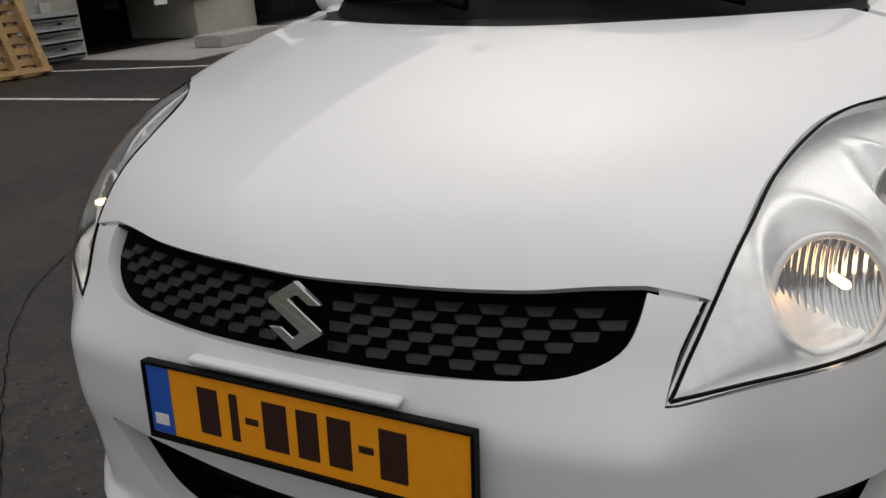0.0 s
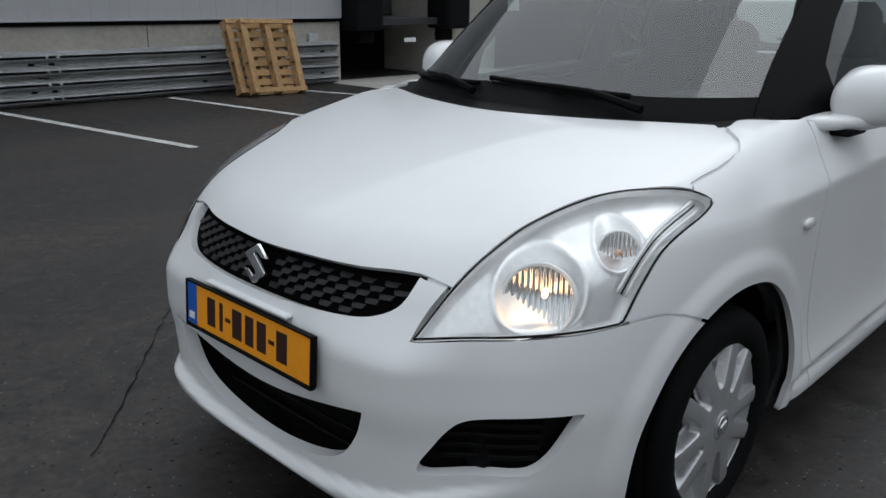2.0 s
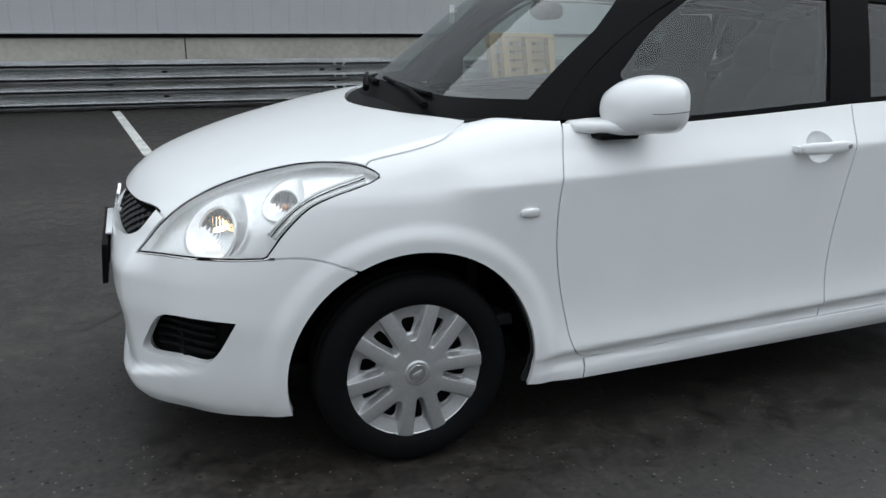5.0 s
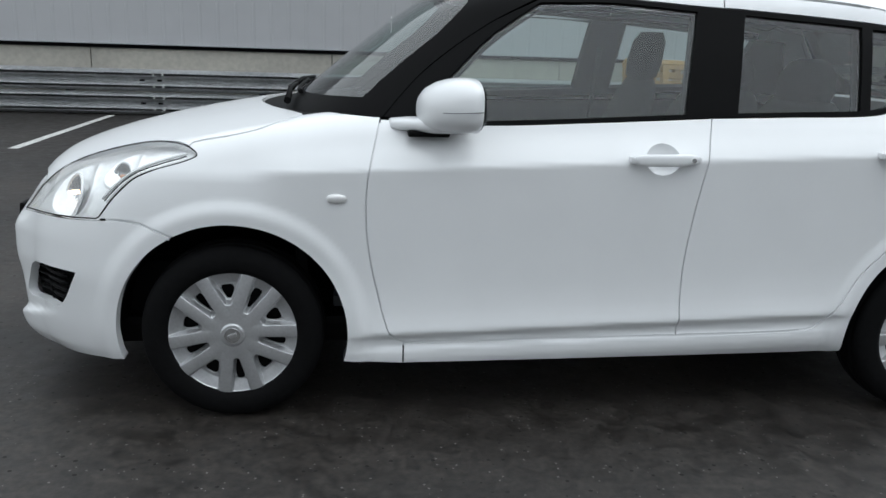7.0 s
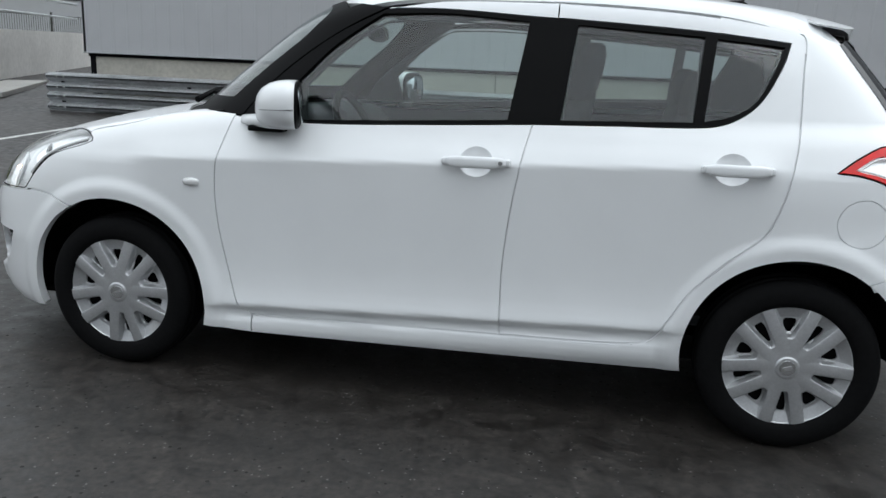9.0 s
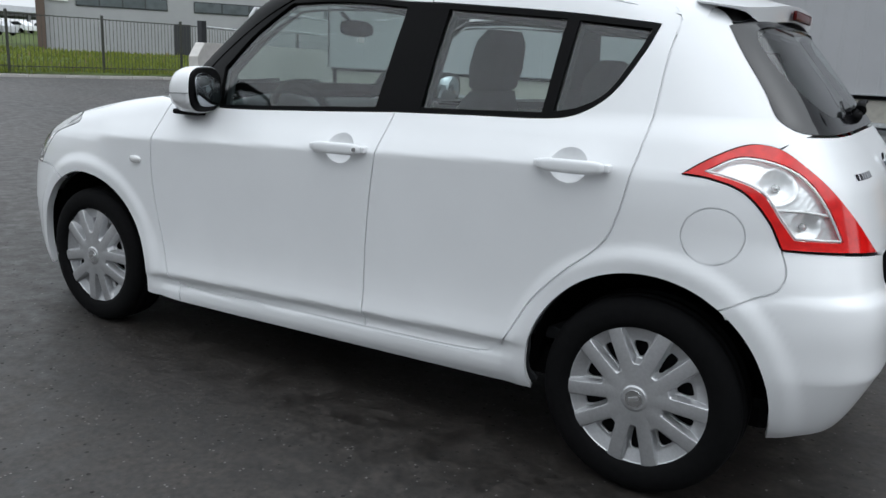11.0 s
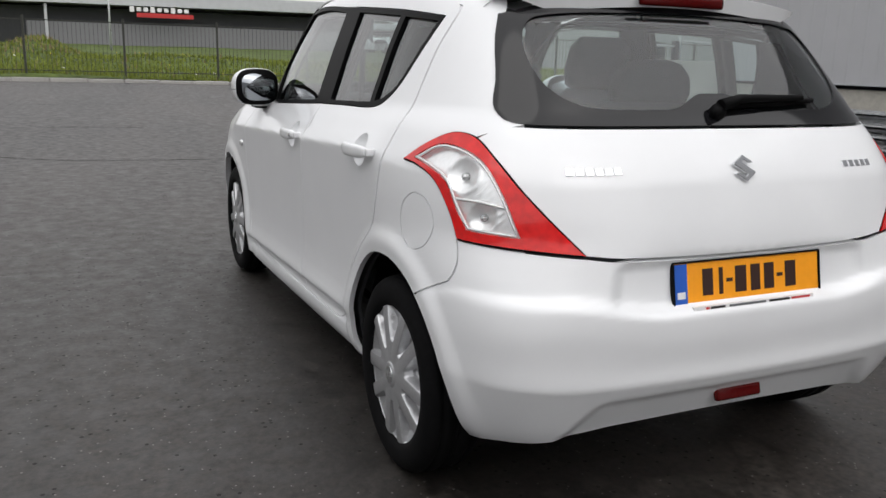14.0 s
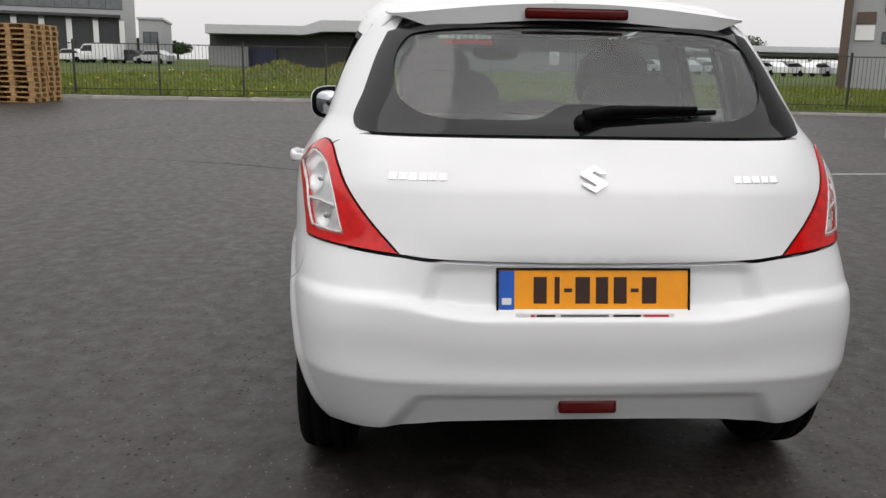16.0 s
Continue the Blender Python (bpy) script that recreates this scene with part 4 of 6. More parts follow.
for a, b, c, d in (((0.42, 0.995), (0.10, 1.035), (0.36, 1.035), (-0.14, 1.05)), ((-0.15, 1.0), (-0.42, 1.035), (-0.17, 1.033), (-0.62, 1.03))):
    w = part("wiper", tube([on_screen(*a, 0.03), on_screen((a[0] + b[0]) / 2, (a[1] + b[1]) / 2 + 0.01, 0.035), on_screen(*b, 0.028)], [0.013, 0.009, 0.007], 8), black_plastic, car, "black windscreen wiper")
    line = [on_screen(c[0] + (d[0] - c[0]) * k / 8, c[1] + (d[1] - c[1]) * k / 8, 0.012) for k in range(9)]
    part("blade", tube(line, 0.008, 8), black_plastic, w, "black wiper blade")


def on_hatch(y, z, h=0.02):
    p = lift(np.array([[y, z]]), "R", cabin)
    return tuple((p + outward(p, cabin) * h)[0])


w = part("rear_wiper", tube([on_hatch(0.012, 1.072, 0.03), on_hatch(-0.06, 1.088, 0.034), on_hatch(-0.30, 1.094, 0.03)], [0.018, 0.013, 0.008], 10), black_plastic, car, "black rear wiper")
part("blade", tube([on_hatch(0.0 - 0.045 * k, 1.078 + 0.0022 * k, 0.012) for k in range(9)], 0.008, 8), black_plastic, w, "black wiper blade")
part("wiper_cap", turned([(0, 0.024), (0.022, 0.022), (0.03, 0.010)], 20, "X"), black_plastic, w, "round pivot cap").matrix_basis = Matrix.Translation(on_hatch(0.012, 1.072, 0.004)) @ pose(0, 0, 0, 0, 30, 180)

# spoiler, high brake lamp, aerial
def over_roof(x, y, z):
    return smax((z - ROOF(x) + 0.18 * y * y + 0.003) * 0.95, np.abs(y) - 0.62 + 0.5 * (z - 1.3), 0.05)


wing_half = [(0.0, -1.2), (0.3, -1.2), (0.52, -1.185), (0.552, -1.21), (0.536, -1.285), (0.495, -1.328), (0.43, -1.354), (0.3, -1.375), (0.0, -1.385)]
spoiler = panel("spoiler", "T", [np.array(flip(outline(mirrored(wing_half), ends(wing_half, (3, 5)))))], white_paint, car, "white roof spoiler", solid=over_roof, raised=0.006, deep=lambda y: 0.006 + 0.042 * (1 - float(soft(abs(y) - 0.47, 0.07))))
under_half = [(h * 0.93, v) for h, v in wing_half]
part("spoiler_underside", panel_mesh("spoiler_underside", "T", [np.array(flip(outline(mirrored(under_half), ends(under_half, (3, 5)))))], solid=over_roof, raised=-0.041, deep=0.001, gap=0.003), white_paint, spoiler)
lamp = part("high_brake_lamp", box(0.012, 0.30, 0.030, (-1.388, 0, 1.369), 0.010, segments=3, smooth=True), dark_red, spoiler, "dark red high brake lamp")
aerial = part("aerial", tube([(-1.02, 0, 1.462), (-1.06, 0, 1.50), (-1.20, 0, 1.64)], [0.006, 0.0045, 0.003], 8), black_plastic, car, "short black roof aerial")
part("aerial_foot", blob([(-0.97, 0, 1.463, 0.006, 0.006, 0.9), (-1.0, 0, 1.466, 0.02, 0.016, 0.9), (-1.04, 0, 1.466, 0.022, 0.018, 0.9), (-1.07, 0, 1.458, 0.012, 0.008, 0.9)]), black_plastic, aerial)

# number plates with barred marks, badges as plain shapes
def number_plate(m, sticker):
    plate = part("number_plate", box(0.006, 0.52, 0.11, (0, 0, 0), 0.002), plate_yellow, car, "yellow number plate in a black frame")
    plate.matrix_basis = m
    rim = bmesh.new()
    for w, h, y, z in ((0.530, 0.005, 0, 0.0575), (0.530, 0.008, 0, -0.059), (0.005, 0.11, 0.2625, 0), (0.005, 0.11, -0.2625, 0)):
        box(0.014, w, h, (0.001, y, z), 0.002, bm=rim)
    box(0.006, 0.53, 0.118, (-0.006, 0, 0), 0.001, bm=rim)
    part("frame", rim, black_plastic, plate, "black plastic frame")
    part("blue_strip", box(0.002, 0.042, 0.106, (0.0035, -0.238, 0), 0.0004), plate_blue, plate, "blue strip")
    part("mark", box(0.001, 0.026, 0.018, (0.0052, -0.238, -0.030), 0.0003), letter_white, plate, "pale bar")
    for y, w, h in ((-0.147, 0.036, 0.072), (-0.101, 0.014, 0.072), (-0.071, 0.022, 0.010), (-0.031, 0.040, 0.072), (0.022, 0.034, 0.072), (0.072, 0.036, 0.072), (0.112, 0.022, 0.010), (0.152, 0.040, 0.072)):
        part("mark", box(0.0012, w, h, (0.0036, y, 0), 0.0004), plate_ink, plate, "dark brown bar")
    if sticker:
        part("dealer_strip", box(0.028, 0.43, 0.015, (0.012, 0.0, -0.068), 0.0006), letter_white, plate, "white strip below the plate")
        for y, w, mat in ((-0.17, 0.012, sticker_red), (-0.135, 0.05, letter_black), (-0.03, 0.13, light_trim), (0.085, 0.075, letter_black), (0.165, 0.07, sticker_red)):
            part("mark", box(0.001, w, 0.006, (0.0264, y, -0.067), 0.0002), mat, plate, "small bar")
    return plate


number_plate(pose(2.037, 0.012, 0.553, 0, -4, 0), False)
number_plate(pose(-1.752, 0.0, 0.645, 0, -11, 180) @ Matrix.Scale(0.97, 4), True)
part("plate_ledge", box(0.02, 0.34, 0.010, (2.021, 0.0, 0.622), 0.004, smooth=True), white_paint, car, "white ledge over the plate")


def emblem(m, size, parent):
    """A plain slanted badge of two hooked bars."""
    k = size / 2
    half = [(-0.02 * k, 1.0 * k), (0.92 * k, 0.40 * k), (0.45 * k, 0.36 * k), (0.02 * k, 0.62 * k), (-0.20 * k, 0.45 * k), (0.96 * k, -0.30 * k), (0.90 * k, -0.42 * k), (0.66 * k, -0.42 * k), (-0.92 * k, 0.40 * k), (-0.92 * k, 0.42 * k)]
    bm = prism(half, 0.009, 0.0016)
    prism([(-x, -y) for x, y in half], 0.0092, 0.0016, bm=bm)
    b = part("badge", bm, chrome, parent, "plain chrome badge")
    b.matrix_basis = m @ Matrix(((0, 0, 1, 0), (1, 0, 0, 0), (0, 1, 0, 0), (0, 0, 0, 1)))
    return b


emblem(pose(1.985, 0, 0.699, 0, -14, 0), 0.094, car)
emblem(pose(-1.689, 0, 0.928, 0, -24, 180), 0.074, tailgate)
for y0, y1, n in ((0.54, 0.384, 6), (-0.378, -0.508, 5)):
    for i in range(n):
        y = y0 + (y1 - y0) * (i + 0.5) / n
        p = lift(np.array([[y, 0.930]]), "R")[0]
        nn = outward(np.array([p]))[0]
        bm = box(0.004, abs(y1 - y0) / n * 0.8, 0.020, (0, 0, 0), 0.0012)
        one = part("letter_bar", bm, chrome, tailgate, "small plain chrome bar")
        one.matrix_basis = Matrix.Translation(p + nn * 0.001) @ Vector(nn).to_track_quat("X", "Z").to_matrix().to_4x4()
part("rear_fog_lamp", box(0.02, 0.158, 0.038, (-1.760, 0.002, 0.324), 0.010, pose(0, 0, 0, 0, 14, 0), 3, True), dark_red, car, "dark red rear fog lamp")

# grille scales, intake slats
def scale_shape(w, h, d):
    pts = [(-0.40 * w, -0.36 * h), (-0.33 * w, -0.5 * h), (0.33 * w, -0.5 * h), (0.40 * w, -0.36 * h), (0.5 * w, 0.40 * h), (-0.5 * w, 0.40 * h)]
    verts = [(0.0, y, z) for y, z in pts] + [(d * (1.0 if z < 0 else 0.15), y * 0.86, z * 0.86) for y, z in pts]
    return mesh_of("scale", verts, [tuple(range(6, 12))] + [(i, (i + 1) % 6, 6 + (i + 1) % 6, 6 + i) for i in range(6)])


grille_loop = outline(mirrored(grille_half), ends(grille_half, (4,)))
grille = next(o for o in car.children if o.name.startswith("grille"))
# scales are a lighter plastic than the shade-dark sheet behind them
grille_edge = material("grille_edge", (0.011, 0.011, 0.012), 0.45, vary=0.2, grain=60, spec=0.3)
scale_mesh = scale_shape(0.041, 0.0145, 0.010)
spots = [(-0.435 + 0.029 * i, 0.654 + 0.0131 * j) for j in range(8) for i in range(31) if (i + j) % 2 == 0]
spots = [p for p, ok in zip(spots, within(np.array(spots), [inset(grille_loop, 0.012)])) if ok and not (abs(p[0]) < 0.05 and abs(p[1] - 0.698) < 0.045)]
base = lift(np.array(spots), "F")
norms = outward(base)
for p, nn in zip(base - norms * 0.024, norms):
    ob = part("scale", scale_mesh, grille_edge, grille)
    ob.matrix_basis = Matrix.Translation(p) @ pose(0, 0, 0, 0, -math.degrees(math.asin(nn[2])) * 0.6, math.degrees(math.atan2(nn[1], nn[0])))
low = next(o for o in car.children if o.name.startswith("lower_grille"))
for z in (0.30, 0.345, 0.39):
    half = 0.25 + (z - 0.29) * 0.75
    line = lift(np.stack([np.linspace(-half, half, 21), np.full(21, z)], 1), "F") - np.array((0.072, 0, 0))
    part("slat", tube([tuple(p) for p in line], 0.006, 6), black_plastic, low)
for i, fog in enumerate([o for o in car.children if o.name.startswith("fog_recess")]):
    s = 1 if i == 0 else -1
    for z in (0.375, 0.40, 0.425, 0.45):
        edge = NOSE_VIEW[0]
        h0, h1 = 0.34 + (z - 0.36) * 0.15, 0.70 + (z - 0.36) * 0.35
        flat = np.stack([np.linspace(seen_from(NOSE_VIEW, [(1.915, 0.525, z)])[0][0], seen_from(NOSE_VIEW, [(1.77, 0.70 - (0.45 - z) * 0.2, z)])[0][0], 9), np.full(9, z)], 1)
        line = lift(flat, NOSE_VIEW)
        line = line - outward(line) * 0.034
        part("slat", tube([(p[0], s * p[1], p[2]) for p in line], 0.007, 6), black_plastic, fog)


# ---- the car: inside ----
def cushion(w, d, h, at, turn=None, bevel=0.04):
    return box(d, w, h, at, bevel, turn, 4, True)


def seat(x, y, rear=False):
    w = 0.48
    st = part("seat", cushion(w, 0.52, 0.16, (x + 0.22, y, 0.52), None, 0.05), seat_cloth, car, "dark grey cloth seat")
    lean = pose(0, 0, 0, 0, -17, 0)
    part("backrest", blob_up([(0.58, w * 0.48, 0.085, x), (0.72, w * 0.50, 0.085, x - 0.05), (0.90, w * 0.47, 0.07, x - 0.105), (1.02, w * 0.40, 0.055, x - 0.14), (1.09, w * 0.27, 0.04, x - 0.16)], y), seat_cloth, st, "dark cloth backrest")
    rest = part("headrest", blob_up([(1.085, 0.10, 0.030, x - 0.155), (1.105, 0.135, 0.045, x - 0.16), (1.17, 0.148, 0.052, x - 0.17), (1.255, 0.135, 0.048, x - 0.185), (1.295, 0.10, 0.030, x - 0.195)], y), seat_cloth, st, "dark cloth headrest")
    for dy in (-0.05, 0.05):
        part("post", tube([(x - 0.155, y + dy, 1.06), (x - 0.158, y + dy, 1.13)], 0.006, 8), chrome, rest, "metal post")
    return st


def blob_up(levels, y, sides=28):
    """A cushion built of rounded rings, upwards: (z, half width, half depth, x)."""
    bm = bmesh.new()
    rings = []
    for z, hw, hd, x in levels:
        row = []
        for k in range(sides):
            a = 2 * math.pi * k / sides
            c, n = math.cos(a), math.sin(a)
            row.append(bm.verts.new((x + hd * math.copysign(abs(c) ** 0.7, c), y + hw * math.copysign(abs(n) ** 0.6, n), z)))
        rings.append(row)
    for a, b in zip(rings, rings[1:]):
        for k in range(sides):
            bm.faces.new((a[k], a[(k + 1) % sides], b[(k + 1) % sides], b[k])).smooth = True
    for end in (rings[0], rings[-1]):
        bm.faces.new(end).smooth = True
    bmesh.ops.recalc_face_normals(bm, faces=bm.faces)
    return bm


for y in (0.36, -0.36):
    seat(-0.30, y)
bench = part("rear_bench", cushion(1.22, 0.48, 0.16, (-0.62, 0, 0.52), None, 0.05), seat_cloth, car, "dark grey cloth rear bench")
for y in (0.32, -0.32):
    part("backrest", blob_up([(0.55, 0.30, 0.08, -0.76), (0.80, 0.31, 0.075, -0.82), (0.96, 0.30, 0.06, -0.855), (1.03, 0.24, 0.05, -0.865), (1.06, 0.19, 0.04, -0.87)], y), seat_cloth, bench, "dark cloth backrest")
    part("headrest", blob_up([(1.045, 0.16, 0.04, -0.865), (1.09, 0.175, 0.05, -0.87), (1.15, 0.165, 0.048, -0.875), (1.195, 0.12, 0.035, -0.88), (1.21, 0.07, 0.02, -0.88)], y), seat_cloth, bench, "dark cloth headrest")
dash = blob_up([(0.62, 0.66, 0.10, 0.80), (0.80, 0.69, 0.20, 0.74), (0.92, 0.68, 0.24, 0.72), (0.965, 0.64, 0.20, 0.74), (0.98, 0.55, 0.12, 0.78)], 0)
dashboard = part("dashboard", dash, grey_trim, car, "dark grey dashboard")
part("binnacle", blob([(0.50, 0.36, 0.965, 0.15, 0.035, 0.8), (0.56, 0.36, 0.98, 0.17, 0.045, 0.8), (0.66, 0.36, 0.975, 0.15, 0.03, 0.8)]), grey_trim, dashboard, "hood over the dials")
hub = Matrix.Translation((0.40, 0.36, 0.895)) @ pose(0, 0, 0, 0, 24, 0)
wheel_rim = part("steering_wheel", tube([(0, 0.185 * math.cos(2 * math.pi * k / 40), 0.185 * math.sin(2 * math.pi * k / 40)) for k in range(40)], 0.016, 10, closed=True), black_plastic, car, "black three-spoke steering wheel")
wheel_rim.matrix_basis = hub
part("wheel_hub", blob([(-0.02, 0, -0.01, 0.06, 0.055, 0.7), (0.0, 0, -0.01, 0.075, 0.068, 0.7), (0.05, 0, -0.01, 0.05, 0.05, 0.7)]), black_plastic, wheel_rim, "airbag hub")
for a in (0, 180, 270):
    c, s = math.cos(radians(a)), math.sin(radians(a))
    part("spoke", tube([(0.01, 0.05 * c, 0.05 * s), (0, 0.18 * c, 0.18 * s)], [0.018, 0.013], 8), silver_cover if a == 270 else black_plastic, wheel_rim)
part("inner_mirror", blob([(0.415, 0.0, 1.305, 0.10, 0.030, 0.7), (0.435, 0.0, 1.307, 0.115, 0.036, 0.7), (0.455, 0.0, 1.307, 0.09, 0.028, 0.7)]), black_plastic, car, "inner rear-view mirror")
part("mirror_stem", tube([(0.45, 0, 1.32), (0.52, 0, 1.375)], 0.010, 8), black_plastic, car, "mirror stem")
part("cabin_floor", box(2.1, 1.30, 0.04, (-0.15, 0, 0.36), 0.01), grey_trim, car, "dark carpet")
part("boot_floor", box(0.55, 1.15, 0.05, (-1.38, 0, 0.60), 0.01), grey_trim, car, "dark boot floor")
part("firewall", box(0.04, 1.40, 0.62, (1.0, 0, 0.64), 0.01), black_plastic, car, "dark bulkhead")
# ceiling and inner pillars
headlining = [(0.0, 0.455), (0.3, 0.44), (0.48, 0.38), (0.585, 0.20), (0.60, 0.0), (0.605, -0.4), (0.60, -0.9), (0.575, -1.17), (0.0, -1.235)]
panel("headlining", "T", [np.array(flip(outline(mirrored(headlining), ends(headlining, ()))))], light_trim, car, "pale grey headlining", solid=cabin, raised=-0.035, deep=0.004, step=0.06)
inner_edge = [(0.70, 1.0), (0.607, 1.125), (0.414, 1.27), (0.218, 1.37), (-0.447, 1.355), (-0.861, 1.33), (-1.13, 1.305), (-1.25, 1.30), (-1.30, 1.15), (-1.42, 1.03), (-0.873, 1.02), (0.05, 0.98)]
panel("inner_pillars", "L", [outline(inner_edge, (0, 3, 7, 9))] + [inset(l, 0.006) for l in panes], grey_trim, car, "grey inner pillar trim", both=True, solid=cabin, raised=-0.045, deep=0.012, step=0.05)
for s in (1, -1):
    belt = [(-0.33, s * 0.60, 1.22), (-0.31, s * 0.60, 1.0), (-0.28, s * 0.60, 0.7)]
    part("seat_belt", tube(belt, 0.012, 6), grey_trim, car, "grey seat belt")
    part("door_ledge", tube([(0.45, s * 0.735, 0.972), (-0.2, s * 0.735, 0.995), (-0.8, s * 0.72, 1.022)], 0.012, 8), grey_trim, car, "inner door ledge")
part("windscreen_sticker", box(0.002, 0.05, 0.07, on_screen(-0.35, 1.30, -0.012), 0.0004), letter_white, car, "white parking label")


# ---- wheels ----
AWAY, LEAN = 0.0130, 0.20  # each spoke of a pair starts beside the middle line and leans away from it


def slot(turn, between):
    """One opening between two spokes, rounded towards the hub: the longer one parts the spokes of a pair."""
    r0, r1 = (0.094, 0.166) if between else (0.114, 0.161)
    half = (lambda r: LEAN * r - 0.0132) if between else (lambda r: 0.4194 * r - 0.0388)
    side = []
    for k in range(9):
        r = r0 + (r1 - r0) * k / 8
        side.append((r, max(half(r), 0.0015) * math.sin(math.pi * (0.14 + 0.80 * k / 8)) ** 0.35))
    pts = side + [(r, -w) for r, w in side[::-1]]
    c, n = math.cos(turn), math.sin(turn)
    return outline([(r * c - w * n, r * n + w * c) for r, w in pts], (), 0.004)


SPOKE = 0.0205  # half the width of a spoke


def cover_mesh(radius=0.209):
    """A silver cover of ten flat spokes in five pairs, over a sunk sheet with ten openings and a sloping rim."""
    step36 = np.pi / 5
    rim = np.array([(radius * math.cos(a), radius * math.sin(a)) for a in np.linspace(0, 2 * np.pi, 120, endpoint=False)])
    slots = [slot(i * step36, i % 2 == 1) for i in range(10)]
    loops = [rim] + slots
    pts, edges = [], []
    for l in loops:
        k = len(pts)
        pts += [tuple(p) for p in l]
        edges += [(k + i, k + (i + 1) % len(l)) for i in range(len(l))]
    for i in range(5):
        a = (2 * i + 1) * step36
        u, v = np.array((math.cos(a), math.sin(a))), np.array((-math.sin(a), math.cos(a)))
        for hand in (1, -1):
            for off in (-SPOKE - 0.0045, -SPOKE, SPOKE, SPOKE + 0.0045):
                run = [t for t in np.arange(0.080, 0.2, 0.005) if math.hypot(t, AWAY + LEAN * t + off * 1.016) < 0.2035]
                k = len(pts)
                pts += [tuple(u * t + v * hand * (AWAY + LEAN * t + off * 1.016)) for t in run]
                edges += [(k + q, k + q + 1) for q in range(len(run) - 1)]
    edge_pts = np.array(pts)
    polar = np.array([(r * math.cos(a + 0.02 * j), r * math.sin(a + 0.02 * j)) for j, r in enumerate(np.arange(0.005, radius - 0.002, 0.0030)) for a in np.linspace(0, 2 * np.pi, max(12, 10 * int(2 * np.pi * r / 0.031)), endpoint=False)])
    polar = polar[within(polar, loops)]
    near = np.array([np.min(np.sum((edge_pts - p) ** 2, 1)) for p in polar])
    pts += [tuple(p) for p in polar[near > 0.0018 ** 2]]
    co, _, tris, origin, _, _ = delaunay_2d_cdt([Vector(p) for p in pts], edges, [], 0, 1e-6)
    at = {o: i for i, some in enumerate(origin) for o in some}
    flat = np.array([tuple(c) for c in co])
    tris = np.array([t for t in tris if len(t) == 3])
    tris = tris[within(flat[tris].mean(1), loops)]

    def height(flat):
        R, A = np.hypot(flat[:, 0], flat[:, 1]), np.arctan2(flat[:, 1], flat[:, 0])
        off = np.abs(np.mod(A, 2 * step36) - step36)
        along, across = R * np.cos(off), R * np.sin(off)
        pair = across < AWAY + LEAN * along
        beside = np.abs(across - AWAY - LEAN * along) * 0.984
        gap = np.clip((beside - SPOKE) / 0.0045, 0, 1) * soft(R - np.where(pair, 0.089, 0.106), 0.008)
        crown = 0.0016 * np.clip(beside / 0.020, 0, 1) ** 2 * soft(R - 0.06, 0.02)
        bulge = 0.009 * (1 - (R / radius) ** 2) + 0.008
        deep = 0.026 * (0.30 + 0.70 * np.clip((0.207 - R) / 0.040, 0, 1))
        return bulge - crown - gap * deep * soft(0.2055 - R, 0.004) + 0.004 * soft(0.036 - R, 0.003) - 0.005 * soft(R - 0.2065, 0.003)

    e = 0.0012
    y = height(flat)
    gx, gz = (height(flat + (e, 0)) - height(flat - (e, 0))) / (2 * e), (height(flat + (0, e)) - height(flat - (0, e))) / (2 * e)
    verts = np.stack([flat[:, 0], y, flat[:, 1]], 1)
    normals = np.stack([-gx, np.ones(len(flat)), -gz], 1)
    normals /= np.linalg.norm(normals, axis=1, keepdims=True)
    a, b, c = verts[tris[:, 0]], verts[tris[:, 1]], verts[tris[:, 2]]
    if np.cross(b - a, c - a)[:, 1].sum() < 0:
        tris = tris[:, ::-1]
    verts, normals, faces = list(verts), list(normals), [tuple(t) for t in tris]
    first = 0
    for l in loops:
        k, m = len(verts), len(l)
        ids = [at[first + i] for i in range(m)]
        first += m
        top = height(l)
        middle = l.mean(0) if l is not rim else np.zeros(2)
        way = (l - middle) * (1 if l is rim else -1)
        way = way / np.linalg.norm(way, axis=1, keepdims=True)
        verts += [(p[0], h - 0.016, p[1]) for p, h in zip(l, top)]
        normals += [(w[0], 0, w[1]) for w in way]
        faces += [(ids[i], ids[(i + 1) % m], k + (i + 1) % m, k + i) for i in range(m)]
    me = mesh_of("wheel_cover", verts, faces, True)
    me.normals_split_custom_set_from_vertices([tuple(n) for n in normals])
    me.materials.append(silver_cover)
    return me


cover = cover_mesh()
tyre_profile = [(a, r * 0.960 + 0.0005) for a, r in [(-0.080, 0.212), (-0.088, 0.232), (-0.0905, 0.255), (-0.087, 0.275), (-0.078, 0.291), (-0.066, 0.2985), (-0.052, 0.3025), (-0.050, 0.297), (-0.044, 0.297), (-0.042, 0.3035), (-0.012, 0.3045), (-0.010, 0.298), (-0.003, 0.298), (-0.001, 0.3045),
                (0.001, 0.3045), (0.003, 0.298), (0.010, 0.298), (0.012, 0.3045), (0.042, 0.3035), (0.044, 0.297), (0.050, 0.297), (0.052, 0.3025), (0.066, 0.2985), (0.078, 0.291), (0.087, 0.275), (0.0905, 0.255), (0.088, 0.232), (0.080, 0.212)]]


